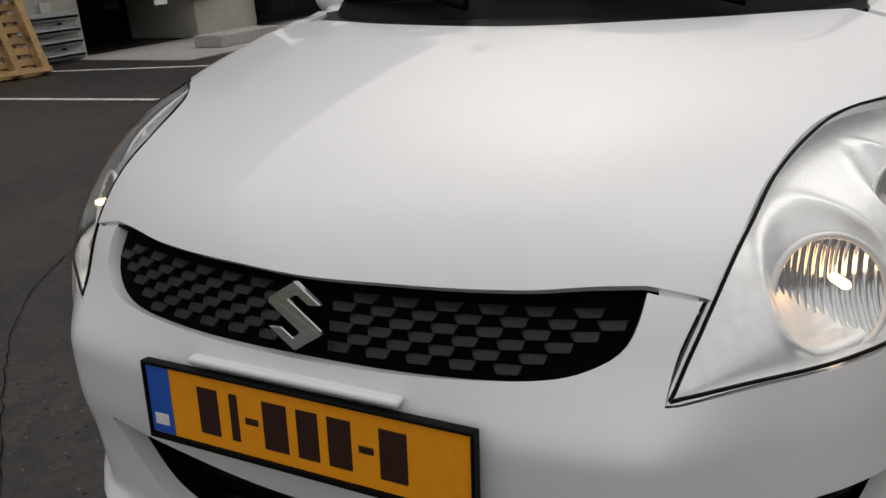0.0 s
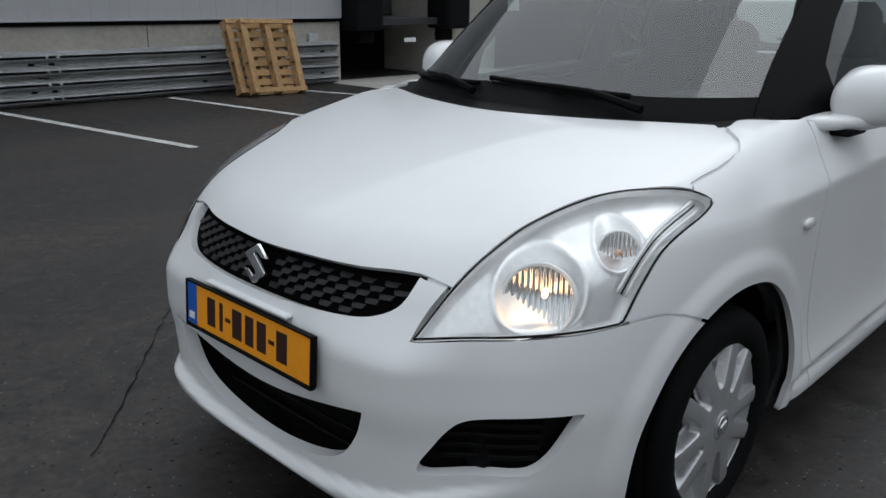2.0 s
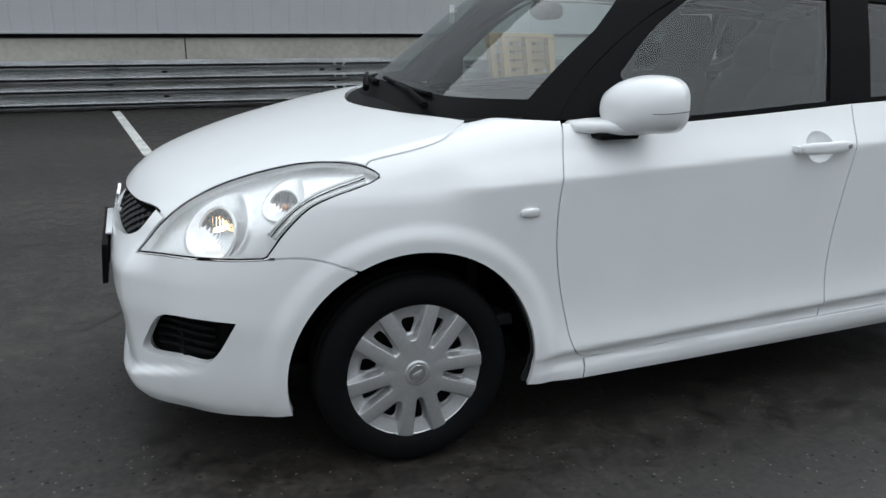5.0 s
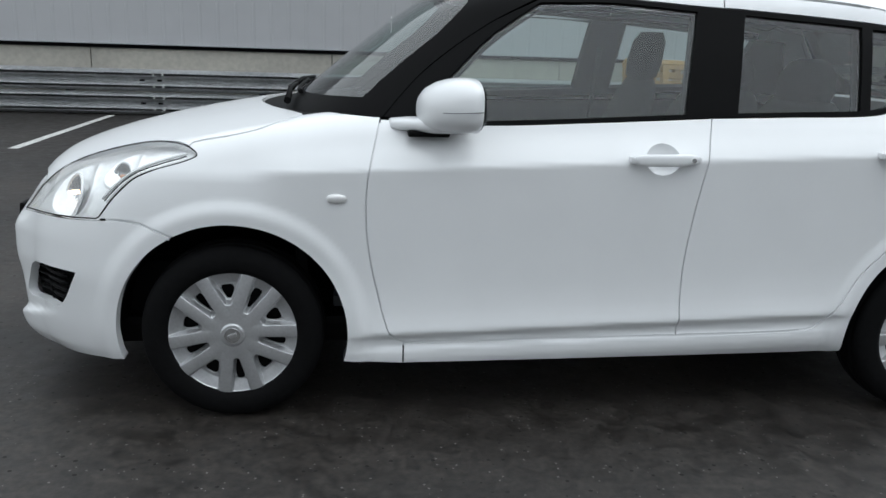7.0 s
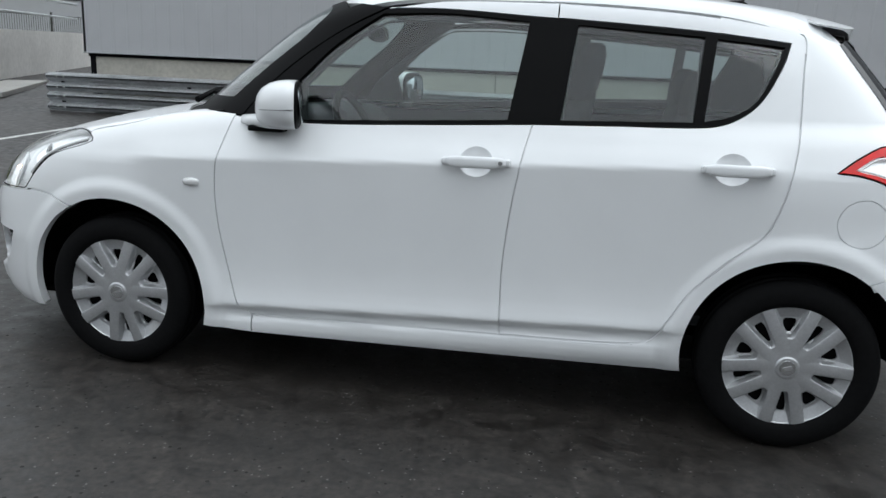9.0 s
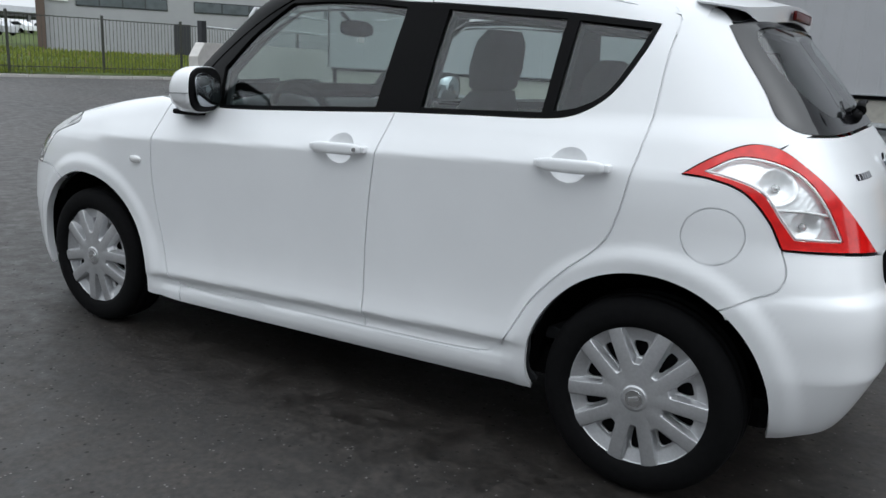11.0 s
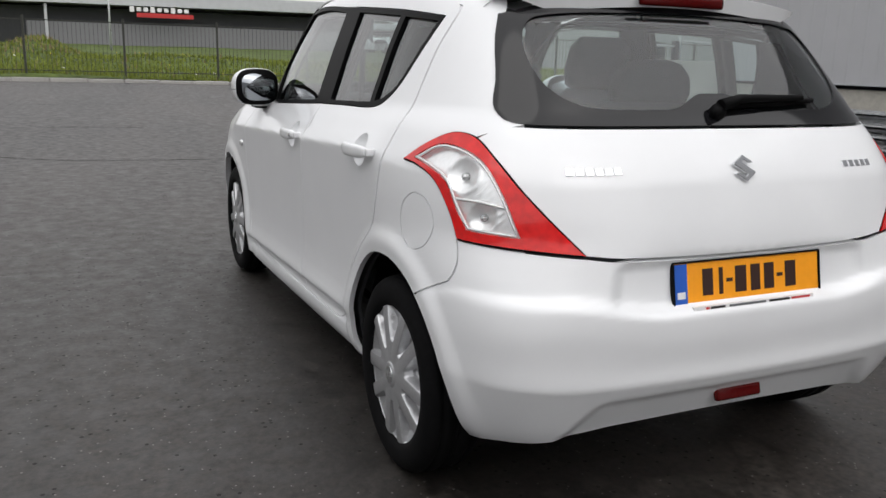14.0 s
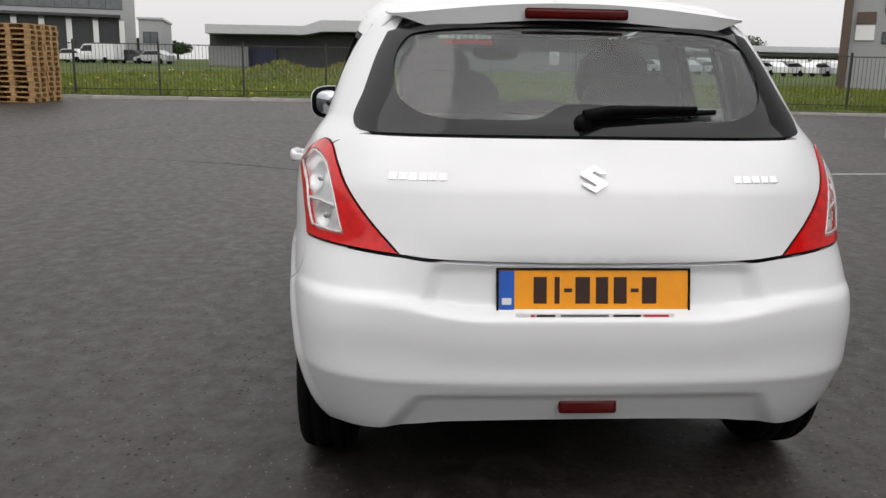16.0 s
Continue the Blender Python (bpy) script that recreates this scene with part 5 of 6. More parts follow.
def wheel(place, turn, spin):
    w = new("wheel")
    w.parent = car
    tagged(w, "black tyre on a steel wheel with a silver cover")
    w.matrix_basis = pose(*place) @ pose(0, 0, 0, 0, 0, turn)
    part("tyre", turned(tyre_profile, 72, closed=True), rubber, w, "black tyre")
    part("rim", turned([(-0.08, 0.05), (-0.08, 0.206), (0.050, 0.205), (0.030, 0.17), (0.03, 0.05)], 48), black_plastic, w, "dark steel rim")
    c = part("wheel_cover", cover, None, w, "silver ten-spoke wheel cover")
    c.matrix_basis = pose(0, 0.072, 0, 0, spin, 0)
    badge = part("badge", turned([(0, 0.026), (0.003, 0.0255)], 28), chrome, c, "plain round centre badge")
    badge.matrix_basis = pose(0, 0.0205, 0)
    part("badge_bar", box(0.03, 0.003, 0.012, (0, 0.0245, 0), 0.001, pose(0, 0, 0, 0, 35, 0)), bulb_grey, c, "plain slanted bar")


def liner_mesh(r, wide, a0, a1):
    bm = bmesh.new()
    rows = []
    for a in np.linspace(radians(a0), radians(a1), 30):
        c, s = math.cos(a), math.sin(a)
        rows.append([bm.verts.new(v) for v in ((r * c, wide, r * s), ((r + 0.006) * c, wide * 0.5, (r + 0.006) * s), ((r - 0.02) * c, 0, (r - 0.02) * s), (0.1 * c, -0.01, 0.1 * s))])
    for a, b in zip(rows, rows[1:]):
        for k in range(3):
            bm.faces.new((a[k], b[k], b[k + 1], a[k + 1])).smooth = True
    return bm


for x, z, spin in ((1.215, 0.300, -12), (-1.212, 0.281, -16)):
    for s in (1, -1):
        wheel((x, s * 0.722, z), 0 if s > 0 else 180, spin)
        r = 0.372 if x > 0 else 0.352
        ob = part("wheel_arch_liner", liner_mesh(r, 0.218, -4, 184), black_plastic, car, "black wheel arch liner")
        ob.matrix_basis = pose(x, s * 0.54, HUB_Z, 0, 0, 0 if s > 0 else 180)
part("underbody", box(3.3, 1.30, 0.10, (0.1, 0, 0.26), 0.03), black_plastic, car, "black underside")
part("underbody_tail", box(0.42, 1.10, 0.16, (-1.50, 0, 0.34), 0.04), black_plastic, car, "black underside behind the axle")
part("underbody_nose", box(0.5, 1.2, 0.25, (1.60, 0, 0.37), 0.05), black_plastic, car, "black inner nose")


# ---- ground: one sheet of asphalt that runs out to the field ----
def rise(x):
    """The yard lies level round the car and lifts gently towards the field."""
    x = np.maximum(0.0, np.asarray(x, float) - 8)
    return 0.023 * x * x / (x + 2.0)


def dip(x, y):
    """Under the car the yard falls a little towards its tail."""
    return (0.0085 * np.clip(x, -2.6, 2.6) - 0.003) * soft(6.0 - np.abs(x), 2.4) * soft(4.6 - np.abs(y), 1.8)


def noisy_asphalt():
    m = material("asphalt", (0.0215, 0.0178, 0.0152), 0.5, spec=0.58, vary=0.7, grain=45, bump=0.0011, stain=0.25, stain_scale=0.35, noise_detail=6)
    n, l = m.node_tree.nodes, m.node_tree.links
    p = n["Principled BSDF"]
    where = n.new("ShaderNodeTexCoord")
    # pale chips of stone
    chips = n.new("ShaderNodeTexVoronoi")
    chips.inputs["Scale"].default_value = 85
    l.new(where.outputs["Object"], chips.inputs["Vector"])
    pick = n.new("ShaderNodeSeparateColor")
    l.new(chips.outputs["Color"], pick.inputs["Color"])
    rare = n.new("ShaderNodeMath")
    rare.operation, rare.inputs[1].default_value = "GREATER_THAN", 0.965
    l.new(pick.outputs["Red"], rare.inputs[0])
    near = n.new("ShaderNodeMath")
    near.operation, near.inputs[1].default_value = "LESS_THAN", 0.30
    l.new(chips.outputs["Distance"], near.inputs[0])
    chip = n.new("ShaderNodeMath")
    chip.operation = "MULTIPLY"
    l.new(rare.outputs[0], chip.inputs[0])
    l.new(near.outputs[0], chip.inputs[1])
    # long worn tracks and dried streaks
    stretch = n.new("ShaderNodeMapping")
    stretch.inputs["Scale"].default_value = (0.10, 0.9, 1)
    stretch.inputs["Rotation"].default_value = (0, 0, 0.25)
    l.new(where.outputs["Object"], stretch.inputs["Vector"])
    streak = n.new("ShaderNodeTexNoise")
    streak.inputs["Scale"].default_value, streak.inputs["Detail"].default_value = 1.0, 5
    l.new(stretch.outputs["Vector"], streak.inputs["Vector"])
    tone = n.new("ShaderNodeMapRange")
    tone.inputs["From Min"].default_value, tone.inputs["From Max"].default_value = 0.38, 0.62
    tone.inputs["To Min"].default_value, tone.inputs["To Max"].default_value = 0.66, 1.36
    l.new(streak.outputs["Fac"], tone.inputs["Value"])
    # lumps a hand wide, lighter and darker
    lump, lump_tone, both = n.new("ShaderNodeTexNoise"), n.new("ShaderNodeMapRange"), n.new("ShaderNodeMath")
    lump.inputs["Scale"].default_value, lump.inputs["Detail"].default_value, lump.inputs["Roughness"].default_value = 9.0, 8, 0.65
    l.new(where.outputs["Object"], lump.inputs["Vector"])
    lump_tone.inputs["From Min"].default_value, lump_tone.inputs["From Max"].default_value = 0.35, 0.65
    lump_tone.inputs["To Min"].default_value, lump_tone.inputs["To Max"].default_value = 0.66, 1.36
    l.new(lump.outputs["Fac"], lump_tone.inputs["Value"])
    both.operation = "MULTIPLY"
    l.new(tone.outputs["Result"], both.inputs[0])
    l.new(lump_tone.outputs["Result"], both.inputs[1])
    old = p.inputs["Base Color"].links[0].from_socket
    worn, mix = n.new("ShaderNodeMixRGB"), n.new("ShaderNodeMixRGB")
    worn.blend_type, worn.inputs["Fac"].default_value = "MULTIPLY", 1.0
    l.new(old, worn.inputs["Color1"])
    l.new(both.outputs[0], worn.inputs["Color2"])
    part_of = n.new("ShaderNodeMath")
    part_of.operation, part_of.inputs[1].default_value = "MULTIPLY", 0.6
    l.new(chip.outputs[0], part_of.inputs[0])
    l.new(part_of.outputs[0], mix.inputs["Fac"])
    l.new(worn.outputs["Color"], mix.inputs["Color1"])
    mix.inputs["Color2"].default_value = (0.22, 0.21, 0.20, 1)
    # small dark pits between the stones, dull where the pits and lumps are
    pits, pit_pick, pit_rare, pit_near, pit, dark = n.new("ShaderNodeTexVoronoi"), n.new("ShaderNodeSeparateColor"), n.new("ShaderNodeMath"), n.new("ShaderNodeMath"), n.new("ShaderNodeMath"), n.new("ShaderNodeMixRGB")
    pits.inputs["Scale"].default_value = 38
    l.new(where.outputs["Object"], pits.inputs["Vector"])
    l.new(pits.outputs["Color"], pit_pick.inputs["Color"])
    pit_rare.operation, pit_rare.inputs[1].default_value = "GREATER_THAN", 0.88
    l.new(pit_pick.outputs["Green"], pit_rare.inputs[0])
    pit_near.operation, pit_near.inputs[1].default_value = "LESS_THAN", 0.25
    l.new(pits.outputs["Distance"], pit_near.inputs[0])
    pit.operation = "MULTIPLY"
    l.new(pit_rare.outputs[0], pit.inputs[0])
    l.new(pit_near.outputs[0], pit.inputs[1])
    l.new(pit.outputs[0], dark.inputs["Fac"])
    l.new(mix.outputs["Color"], dark.inputs["Color1"])
    dark.inputs["Color2"].default_value = (0.009, 0.008, 0.007, 1)
    l.new(dark.outputs["Color"], p.inputs["Base Color"])
    dull, dull_more = n.new("ShaderNodeMapRange"), n.new("ShaderNodeMath")
    dull.inputs["From Min"].default_value, dull.inputs["From Max"].default_value = 0.32, 0.68
    dull.inputs["To Min"].default_value, dull.inputs["To Max"].default_value = 0.42, 0.68
    l.new(lump.outputs["Fac"], dull.inputs["Value"])
    dull_more.operation = "MULTIPLY_ADD"
    dull_more.inputs[1].default_value = 0.35
    l.new(pit.outputs[0], dull_more.inputs[0])
    l.new(dull.outputs["Result"], dull_more.inputs[2])
    l.new(dull_more.outputs[0], p.inputs["Roughness"])
    return m


asphalt = noisy_asphalt()
xs = np.concatenate([[-3000, -600, -100, -30], np.linspace(-12, -7, 4), np.linspace(-6, 6, 37), np.linspace(7, 32, 14), [60, 90, 120, 160, 240, 3000]])
ys = np.concatenate([[-3000, -300, -60, -20, -9.5], np.linspace(-7, 7, 29), [20, 60, 300, 3000.0]])
gv = [(x, y, float(rise(min(x, 160)) + dip(x, y)) - (0.06 if 24 < x < 400 else 0)) for x in xs for y in ys]
gf = [(i * len(ys) + j, (i + 1) * len(ys) + j, (i + 1) * len(ys) + j + 1, i * len(ys) + j + 1) for i in range(len(xs) - 1) for j in range(len(ys) - 1)]
tagged(part("ground", mesh_of("ground", gv, gf), asphalt), "dark worn asphalt yard with pale stone chips", "ground", kind="structure")

line_paint = material("line_paint", (0.62, 0.62, 0.60), 0.7, vary=0.25, grain=35, stain=0.35, stain_scale=6)
for a, b in (((-5.0, -5.1), (-4.0, -8.8)), ((-2.69, -5.05), (-2.28, -8.75)), ((-0.62, -5.08), (-0.12, -8.7)), ((1.82, -5.0), (2.15, -8.75)), ((4.29, -5.05), (4.29, -8.75)), ((6.62, -5.0), (6.95, -8.75))):
    a, b = Vector((*a, 0)), Vector((*b, 0))
    side = (b - a).normalized().cross(Vector((0, 0, 1))) * 0.05
    bm = bmesh.new()
    bm.faces.new([bm.verts.new(p + Vector((0, 0, 0.004 + float(rise(p.x))))) for p in (a - side, a + side, b + side, b - side)])
    bmesh.ops.recalc_face_normals(bm, faces=bm.faces)
    tagged(part("parking_line", bm, line_paint), "worn white painted parking line on asphalt", "parking line", "parking lines")
crack_fill = material("crack_fill", (0.008, 0.0075, 0.007), 0.9, vary=0.4, grain=20, spec=0.1)
for pts in (((2.2, -0.6), (0.8, -2.2), (-2.5, -3.4), (-6.0, -3.9)), ((8.2, 8.6), (7.81, 5.86), (7.67, 4.18), (7.14, 2.68), (6.49, 1.58), (6.2, -0.5)), ((9.0, 8.2), (11.4, 6.5), (13.7, 5.1), (14.8, 2.4), (15.0, -1.5)), ((10.2, 4.6), (10.6, 2.6), (10.4, 0.4))):
    run = np.concatenate([[0], np.cumsum(np.linalg.norm(np.diff(np.array(pts), axis=0), axis=1))])
    fx, fy = curve(*zip(run, [p[0] for p in pts])), curve(*zip(run, [p[1] for p in pts]))
    at = np.arange(0, run[-1], 0.05)
    line = np.stack([fx(at), fy(at)], 1)
    side = np.gradient(line, axis=0)
    side = np.stack([-side[:, 1], side[:, 0]], 1) / np.linalg.norm(side, axis=1, keepdims=True)
    bm = bmesh.new()
    rows = []
    for p, n in zip(line, side):
        p = p + n * random.uniform(-0.006, 0.006)
        w = random.uniform(0.0006, 0.003) * (1 if pts[0][0] < 5 else 6)
        rows.append([bm.verts.new((*(p + n * w * k), 0.004 + float(rise(p[0]) + dip(p[0], p[1])))) for k in (1, -1)])
    for a, b in zip(rows, rows[1:]):
        bm.faces.new((a[0], a[1], b[1], b[0]))
    bmesh.ops.recalc_face_normals(bm, faces=bm.faces)
    tagged(part("asphalt_seam", bm, crack_fill), "dark sealed seam in the asphalt", "seam", "seams in the yard", "structure")

# ---- warehouse along the far side of the car ----
cladding = material("cladding", (0.42, 0.424, 0.438), 0.42, vary=0.02, grain=3, stain=0.05, stain_scale=0.4)
plinth_mat = material("plinth", (0.46, 0.44, 0.39), 0.85, vary=0.10, grain=14, stain=0.22, stain_scale=0.8, bump=0.002)
flashing = material("flashing", (0.42, 0.43, 0.45), 0.4, metal=0.5, vary=0.05)
dark_gap = material("dark_gap", (0.006, 0.006, 0.007), 0.9, spec=0.1)
# black of the foam cushions, also painted shade on the dock backs
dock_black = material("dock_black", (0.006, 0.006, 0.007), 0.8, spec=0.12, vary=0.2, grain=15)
galvanised = material("galvanised", (0.56, 0.575, 0.585), 0.5, metal=0.12, vary=0.12, grain=18, stain=0.25, stain_scale=2.5)
concrete = material("concrete", (0.40, 0.385, 0.36), 0.85, vary=0.12, grain=12, stain=0.2, stain_scale=0.7, bump=0.002)

warehouse = thing("wall_warehouse", "grey ribbed metal warehouse wall on a concrete plinth", "wall", kind="structure")


def ribbed(x0, x1, z0, z1, y, pitch=0.25, deep=0.004):
    """Sheet cladding with shallow upright ribs."""
    bm = bmesh.new()
    low, high = [], []
    x = x0
    while x < x1 - 1e-6:
        for dx, d in ((0, 0), (pitch * 0.80, 0), (pitch * 0.86, -deep), (pitch * 0.94, -deep)):
            if x + dx <= x1:
                low.append(bm.verts.new((x + dx, y + d, z0)))
                high.append(bm.verts.new((x + dx, y + d, z1)))
        x += pitch
    low.append(bm.verts.new((x1, y, z0)))
    high.append(bm.verts.new((x1, y, z1)))
    for i in range(len(low) - 1):
        bm.faces.new((low[i + 1], low[i], high[i], high[i + 1]))
    bmesh.ops.recalc_face_normals(bm, faces=bm.faces)
    return bm


part("cladding", ribbed(-5.42, 8.12, 1.0, 8.4, -9.0), cladding, warehouse, "grey ribbed metal sheet")
part("cladding_end", box(0.05, 30, 7.4, (8.10, -24.0, 4.7)), cladding, warehouse)
part("core", box(13.4, 14, 8.3, (1.38, -16.1, 4.25)), dark_gap, warehouse)
part("upper_cladding", ribbed(-14.0, -5.42, 4.6, 8.4, -9.0), cladding, warehouse)
for i, (x0, x1) in enumerate(((-5.42, -2.2), (-2.2, 1.2), (1.2, 4.6), (4.6, 7.95))):
    part("plinth_panel", box(x1 - x0 - 0.012, 0.16, 0.93, ((x0 + x1) / 2, -9.13, 0.465), 0.008), plinth_mat, warehouse, "concrete plinth panel")
part("plinth_end", box(0.16, 20, 0.93, (7.88, -19.2, 0.465), 0.008), plinth_mat, warehouse)
part("flashing", box(13.5, 0.035, 0.022, (1.37, -8.985, 0.992), 0.004), flashing, warehouse, "metal drip flashing")
part("shadow_gap", box(13.4, 0.03, 0.05, (1.36, -9.04, 0.955)), dark_gap, warehouse)

# plain grey walls out of view, added to dim the car's side and tail
closing = thing("wall_opposite", "plain grey wall out of view, added to shade the car", "wall", kind="structure")
part("end_wall", box(1.0, 40, 11.0, (-32.0, 9.0, 5.5), 0.05), cladding, closing)
part("hall_wall", box(110, 1.0, 11.0, (-22, 29.0, 5.5), 0.05), cladding, closing)

# loading docks at the end of the wall
dock = thing("loading_dock", "dark loading dock with black cushions and concrete cheeks", "loading dock", kind="structure")
# near-black sheet whose colour holds the darkness inside the opening
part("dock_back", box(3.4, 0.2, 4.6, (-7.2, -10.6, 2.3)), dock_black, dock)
for x in (-5.75, -7.78):
    part("dock_cushion", box(0.56, 0.55, 3.7, (x, -8.95, 2.64), 0.06), dock_black, dock, "black foam cushion")
    part("dock_bumper", box(0.30, 0.16, 0.42, (x + (0.1 if x < -7 else -0.1), -8.97, 0.80), 0.02), rubber, dock, "rubber bumper")
part("dock_head", box(2.7, 0.55, 0.9, (-6.77, -8.95, 4.35), 0.05), dock_black, dock)
part("dock_leveller", box(1.5, 1.5, 0.12, (-6.77, -9.7, 0.92), 0.01), grey_trim, dock, "steel leveller plate")
part("dock_door", box(1.9, 0.06, 3.2, (-6.77, -10.3, 2.6), 0.01), grey_trim, dock, "dark sectional door")
for x in (-5.98, -7.55):
    part("dock_stripe", box(0.04, 0.012, 1.6, (x, -8.67, 2.35), 0.003), letter_white, dock, "white stripe")
part("dock_cheek", box(1.5, 1.5, 1.3, (-8.36, -9.75, 0.65), 0.02), plinth_mat, dock, "concrete cheek wall")
part("second_cushion", box(0.7, 0.55, 4.4, (-9.48, -8.95, 2.4), 0.06), dock_black, dock, "black foam cushion")
# same near-black sheet for the dim inside of the next dock
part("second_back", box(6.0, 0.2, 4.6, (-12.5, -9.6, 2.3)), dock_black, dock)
part("mark", box(0.26, 0.01, 0.07, (-6.8, -8.9, 0.62), 0.002), letter_white, dock, "pale bar")
tagged(part("dock_apron", box(9.0, 2.2, 0.012, (-9.6, -8.0, 0.006), 0.003), concrete), "pale concrete apron before the docks", "pavement", kind="structure")
tagged(part("concrete_block", box(1.3, 0.5, 0.17, (-6.9, -7.6, 0.097), 0.02), concrete), "low concrete block on the dock apron", "block")
bracket = thing("wall_bracket", "small steel bracket fixed on the plinth", "bracket", pose(-4.85, -9.0, 0.62))
part("bracket_plate", box(0.16, 0.03, 0.30, (0, 0, 0), 0.005), galvanised, bracket)
part("bracket_hook", box(0.10, 0.10, 0.10, (0, 0.055, -0.03), 0.01), dock_black, bracket)


# guard rail beams stacked on edge against the plinth
def beam_mesh(length):
    """A W-beam seen from its face: two waves, pressed from sheet."""
    prof = [(0.0, -0.155), (0.012, -0.148), (0.070, -0.118), (0.078, -0.10), (0.078, -0.072), (0.070, -0.055), (0.010, -0.022), (0.0, 0.0), (0.010, 0.022), (0.070, 0.055), (0.078, 0.072), (0.078, 0.10), (0.070, 0.118), (0.012, 0.148), (0.0, 0.155)]
    bm = bmesh.new()
    rows = [[bm.verts.new((x, d + o, z)) for d, z in prof] for x in (-length / 2, length / 2) for o in (0,)]
    for k in range(len(prof) - 1):
        bm.faces.new((rows[0][k], rows[1][k], rows[1][k + 1], rows[0][k + 1]))
    bmesh.ops.solidify(bm, geom=bm.faces[:], thickness=0.004)
    bmesh.ops.recalc_face_normals(bm, faces=bm.faces)
    return bm


first = None
for j, z in enumerate((0.170, 0.495)):
    for i, (x0, x1) in enumerate(((-5.05, -0.75), (-0.75, 3.75), (3.75, 8.6))):
        beam = thing("guard_rail", "galvanised steel guard rail beam stacked on edge", "guard rail", pose((x0 + x1) / 2, -8.90, z), "stacked guard rails")
        part("beam", beam_mesh(x1 - x0 + 0.3), galvanised, beam)
        for x in (x1 - 0.12, x0 + 0.12, (x0 + x1) / 2):
            part("slot", box(0.07, 0.008, 0.026, (x - (x0 + x1) / 2, 0.012, 0.0), 0.003), dark_gap, beam, "dark bolt slot")
        for x in (x1 - 0.18, x1 - 0.05):
            for dz in (-0.085, 0.085):
                part("bolt", box(0.03, 0.014, 0.03, (x - (x0 + x1) / 2, 0.084, dz), 0.006), galvanised, beam)
for x in (-4.0, -0.8, 2.2, 4.9, 7.9):
    blk = part("rail_support", box(0.10, 0.10, 0.64, (x, -9.0, 0.32), 0.01), dark_gap)
    tagged(blk, "dark timber batten behind the stacked rails", "batten", "battens")

# wooden pallets
pallet_wood = material("pallet_wood", (0.43, 0.265, 0.115), 0.75, vary=0.22, grain=22, stain=0.25, stain_scale=5, bump=0.001, random_tone=0.15)


def pallet(m, group, label):
    """A Euro pallet lying flat: 1.2 by 0.8 by 0.144 m."""
    p = thing("pallet", label, "pallet", m, group)
    def board(name, sx, sy, sz, at):
        part(name, pallet_board(sx, sy, sz), pallet_wood, p).matrix_basis = Matrix.Translation(at)
    for y in (-0.3275, -0.185, 0.0, 0.185, 0.3275):
        board("top_board", 1.2, 0.145 if abs(y) > 0.3 or y == 0 else 0.10, 0.022, (0, y, 0.133))
    for x in (-0.5275, 0.0, 0.5275):
        board("cross_board", 0.145, 0.8, 0.022, (x, 0, 0.111))
        for y in (-0.35, 0.0, 0.35):
            board("block", 0.145, 0.10 if y else 0.145, 0.078, (x, y, 0.061))
    for y in (-0.35, 0.0, 0.35):
        board("skid", 1.2, 0.10 if y else 0.145, 0.022, (0, y, 0.011))
    return p


shared = {}


def pallet_board(sx, sy, sz):
    key = (sx, sy, sz)
    if key not in shared:
        bm = box(sx, sy, sz, (0, 0, 0), 0.003, segments=1)
        me = bpy.data.meshes.new("board")
        bm.to_mesh(me)
        bm.free()
        me.materials.append(pallet_wood)
        shared[key] = me
    return shared[key]


def open_pallet(m, group, label):
    """A pallet stood on end, its skids to the front and thin deck boards behind: 1.01 high by 0.84 wide by 0.14 m."""
    p = thing("pallet", label, "pallet", m, group)
    for x in (-0.37, 0.0, 0.37):
        part("skid", pallet_board(0.09, 0.022, 1.01), pallet_wood, p).matrix_basis = pose(x, 0.056, 0.505)
        for z in (0.07, 0.505, 0.94):
            part("block", pallet_board(0.09, 0.078, 0.14), pallet_wood, p).matrix_basis = pose(x, 0.006, z)
        part("bearer", pallet_board(0.09, 0.022, 1.01), pallet_wood, p).matrix_basis = pose(x, -0.044, 0.505)
    for z in (0.03, 0.98):
        part("end_board", pallet_board(0.84, 0.02, 0.06), pallet_wood, p).matrix_basis = pose(0, 0.076, z)
    for k in range(8):
        part("deck_board", pallet_board(0.84, 0.02, 0.085), pallet_wood, p).matrix_basis = pose(0, -0.065, 0.0425 + 0.132 * k)
    return p


# two lean on the rails
for x, y, tip in ((-3.545, -8.049, 1.8), (-3.43, -8.205, 0.6)):
    open_pallet(Matrix.Translation((x, y, 0.03)) @ pose(0, 0, 0, 20, 0, 0) @ pose(0, 0, 0, 0, -tip, 0), "pallets leaning on the wall", "pale wooden pallet leaning on the guard rails")

# ---- ramp wall and office beyond the corner ----
ramp_mat = material("ramp_concrete", (0.62, 0.60, 0.57), 0.8, vary=0.08, grain=8, stain=0.15, stain_scale=0.6)
ramp = thing("wall_ramp", "pale concrete ramp wall with a steel handrail", "wall", kind="structure")
way = Vector((4.3, -10.5, 0)).normalized()
turn = math.degrees(math.atan2(way.y, way.x))
m = Matrix.Translation((12.55, -9.75, float(rise(12.35)))) @ pose(0, 0, 0, 0, 0, turn)
prof = [(0, 0), (16, 0), (16, 1.28), (0.35, 1.28), (0, 0.98)]
bm = prism(prof, 0.22, 0.01)
bmesh.ops.transform(bm, matrix=m @ pose(0, 0.11, 0, 90, 0, 0), verts=bm.verts)
part("ramp_slab", bm, ramp_mat, ramp)
rail = [(3.2, 1.30), (3.2, 2.02), (3.5, 2.22), (14, 2.22)]
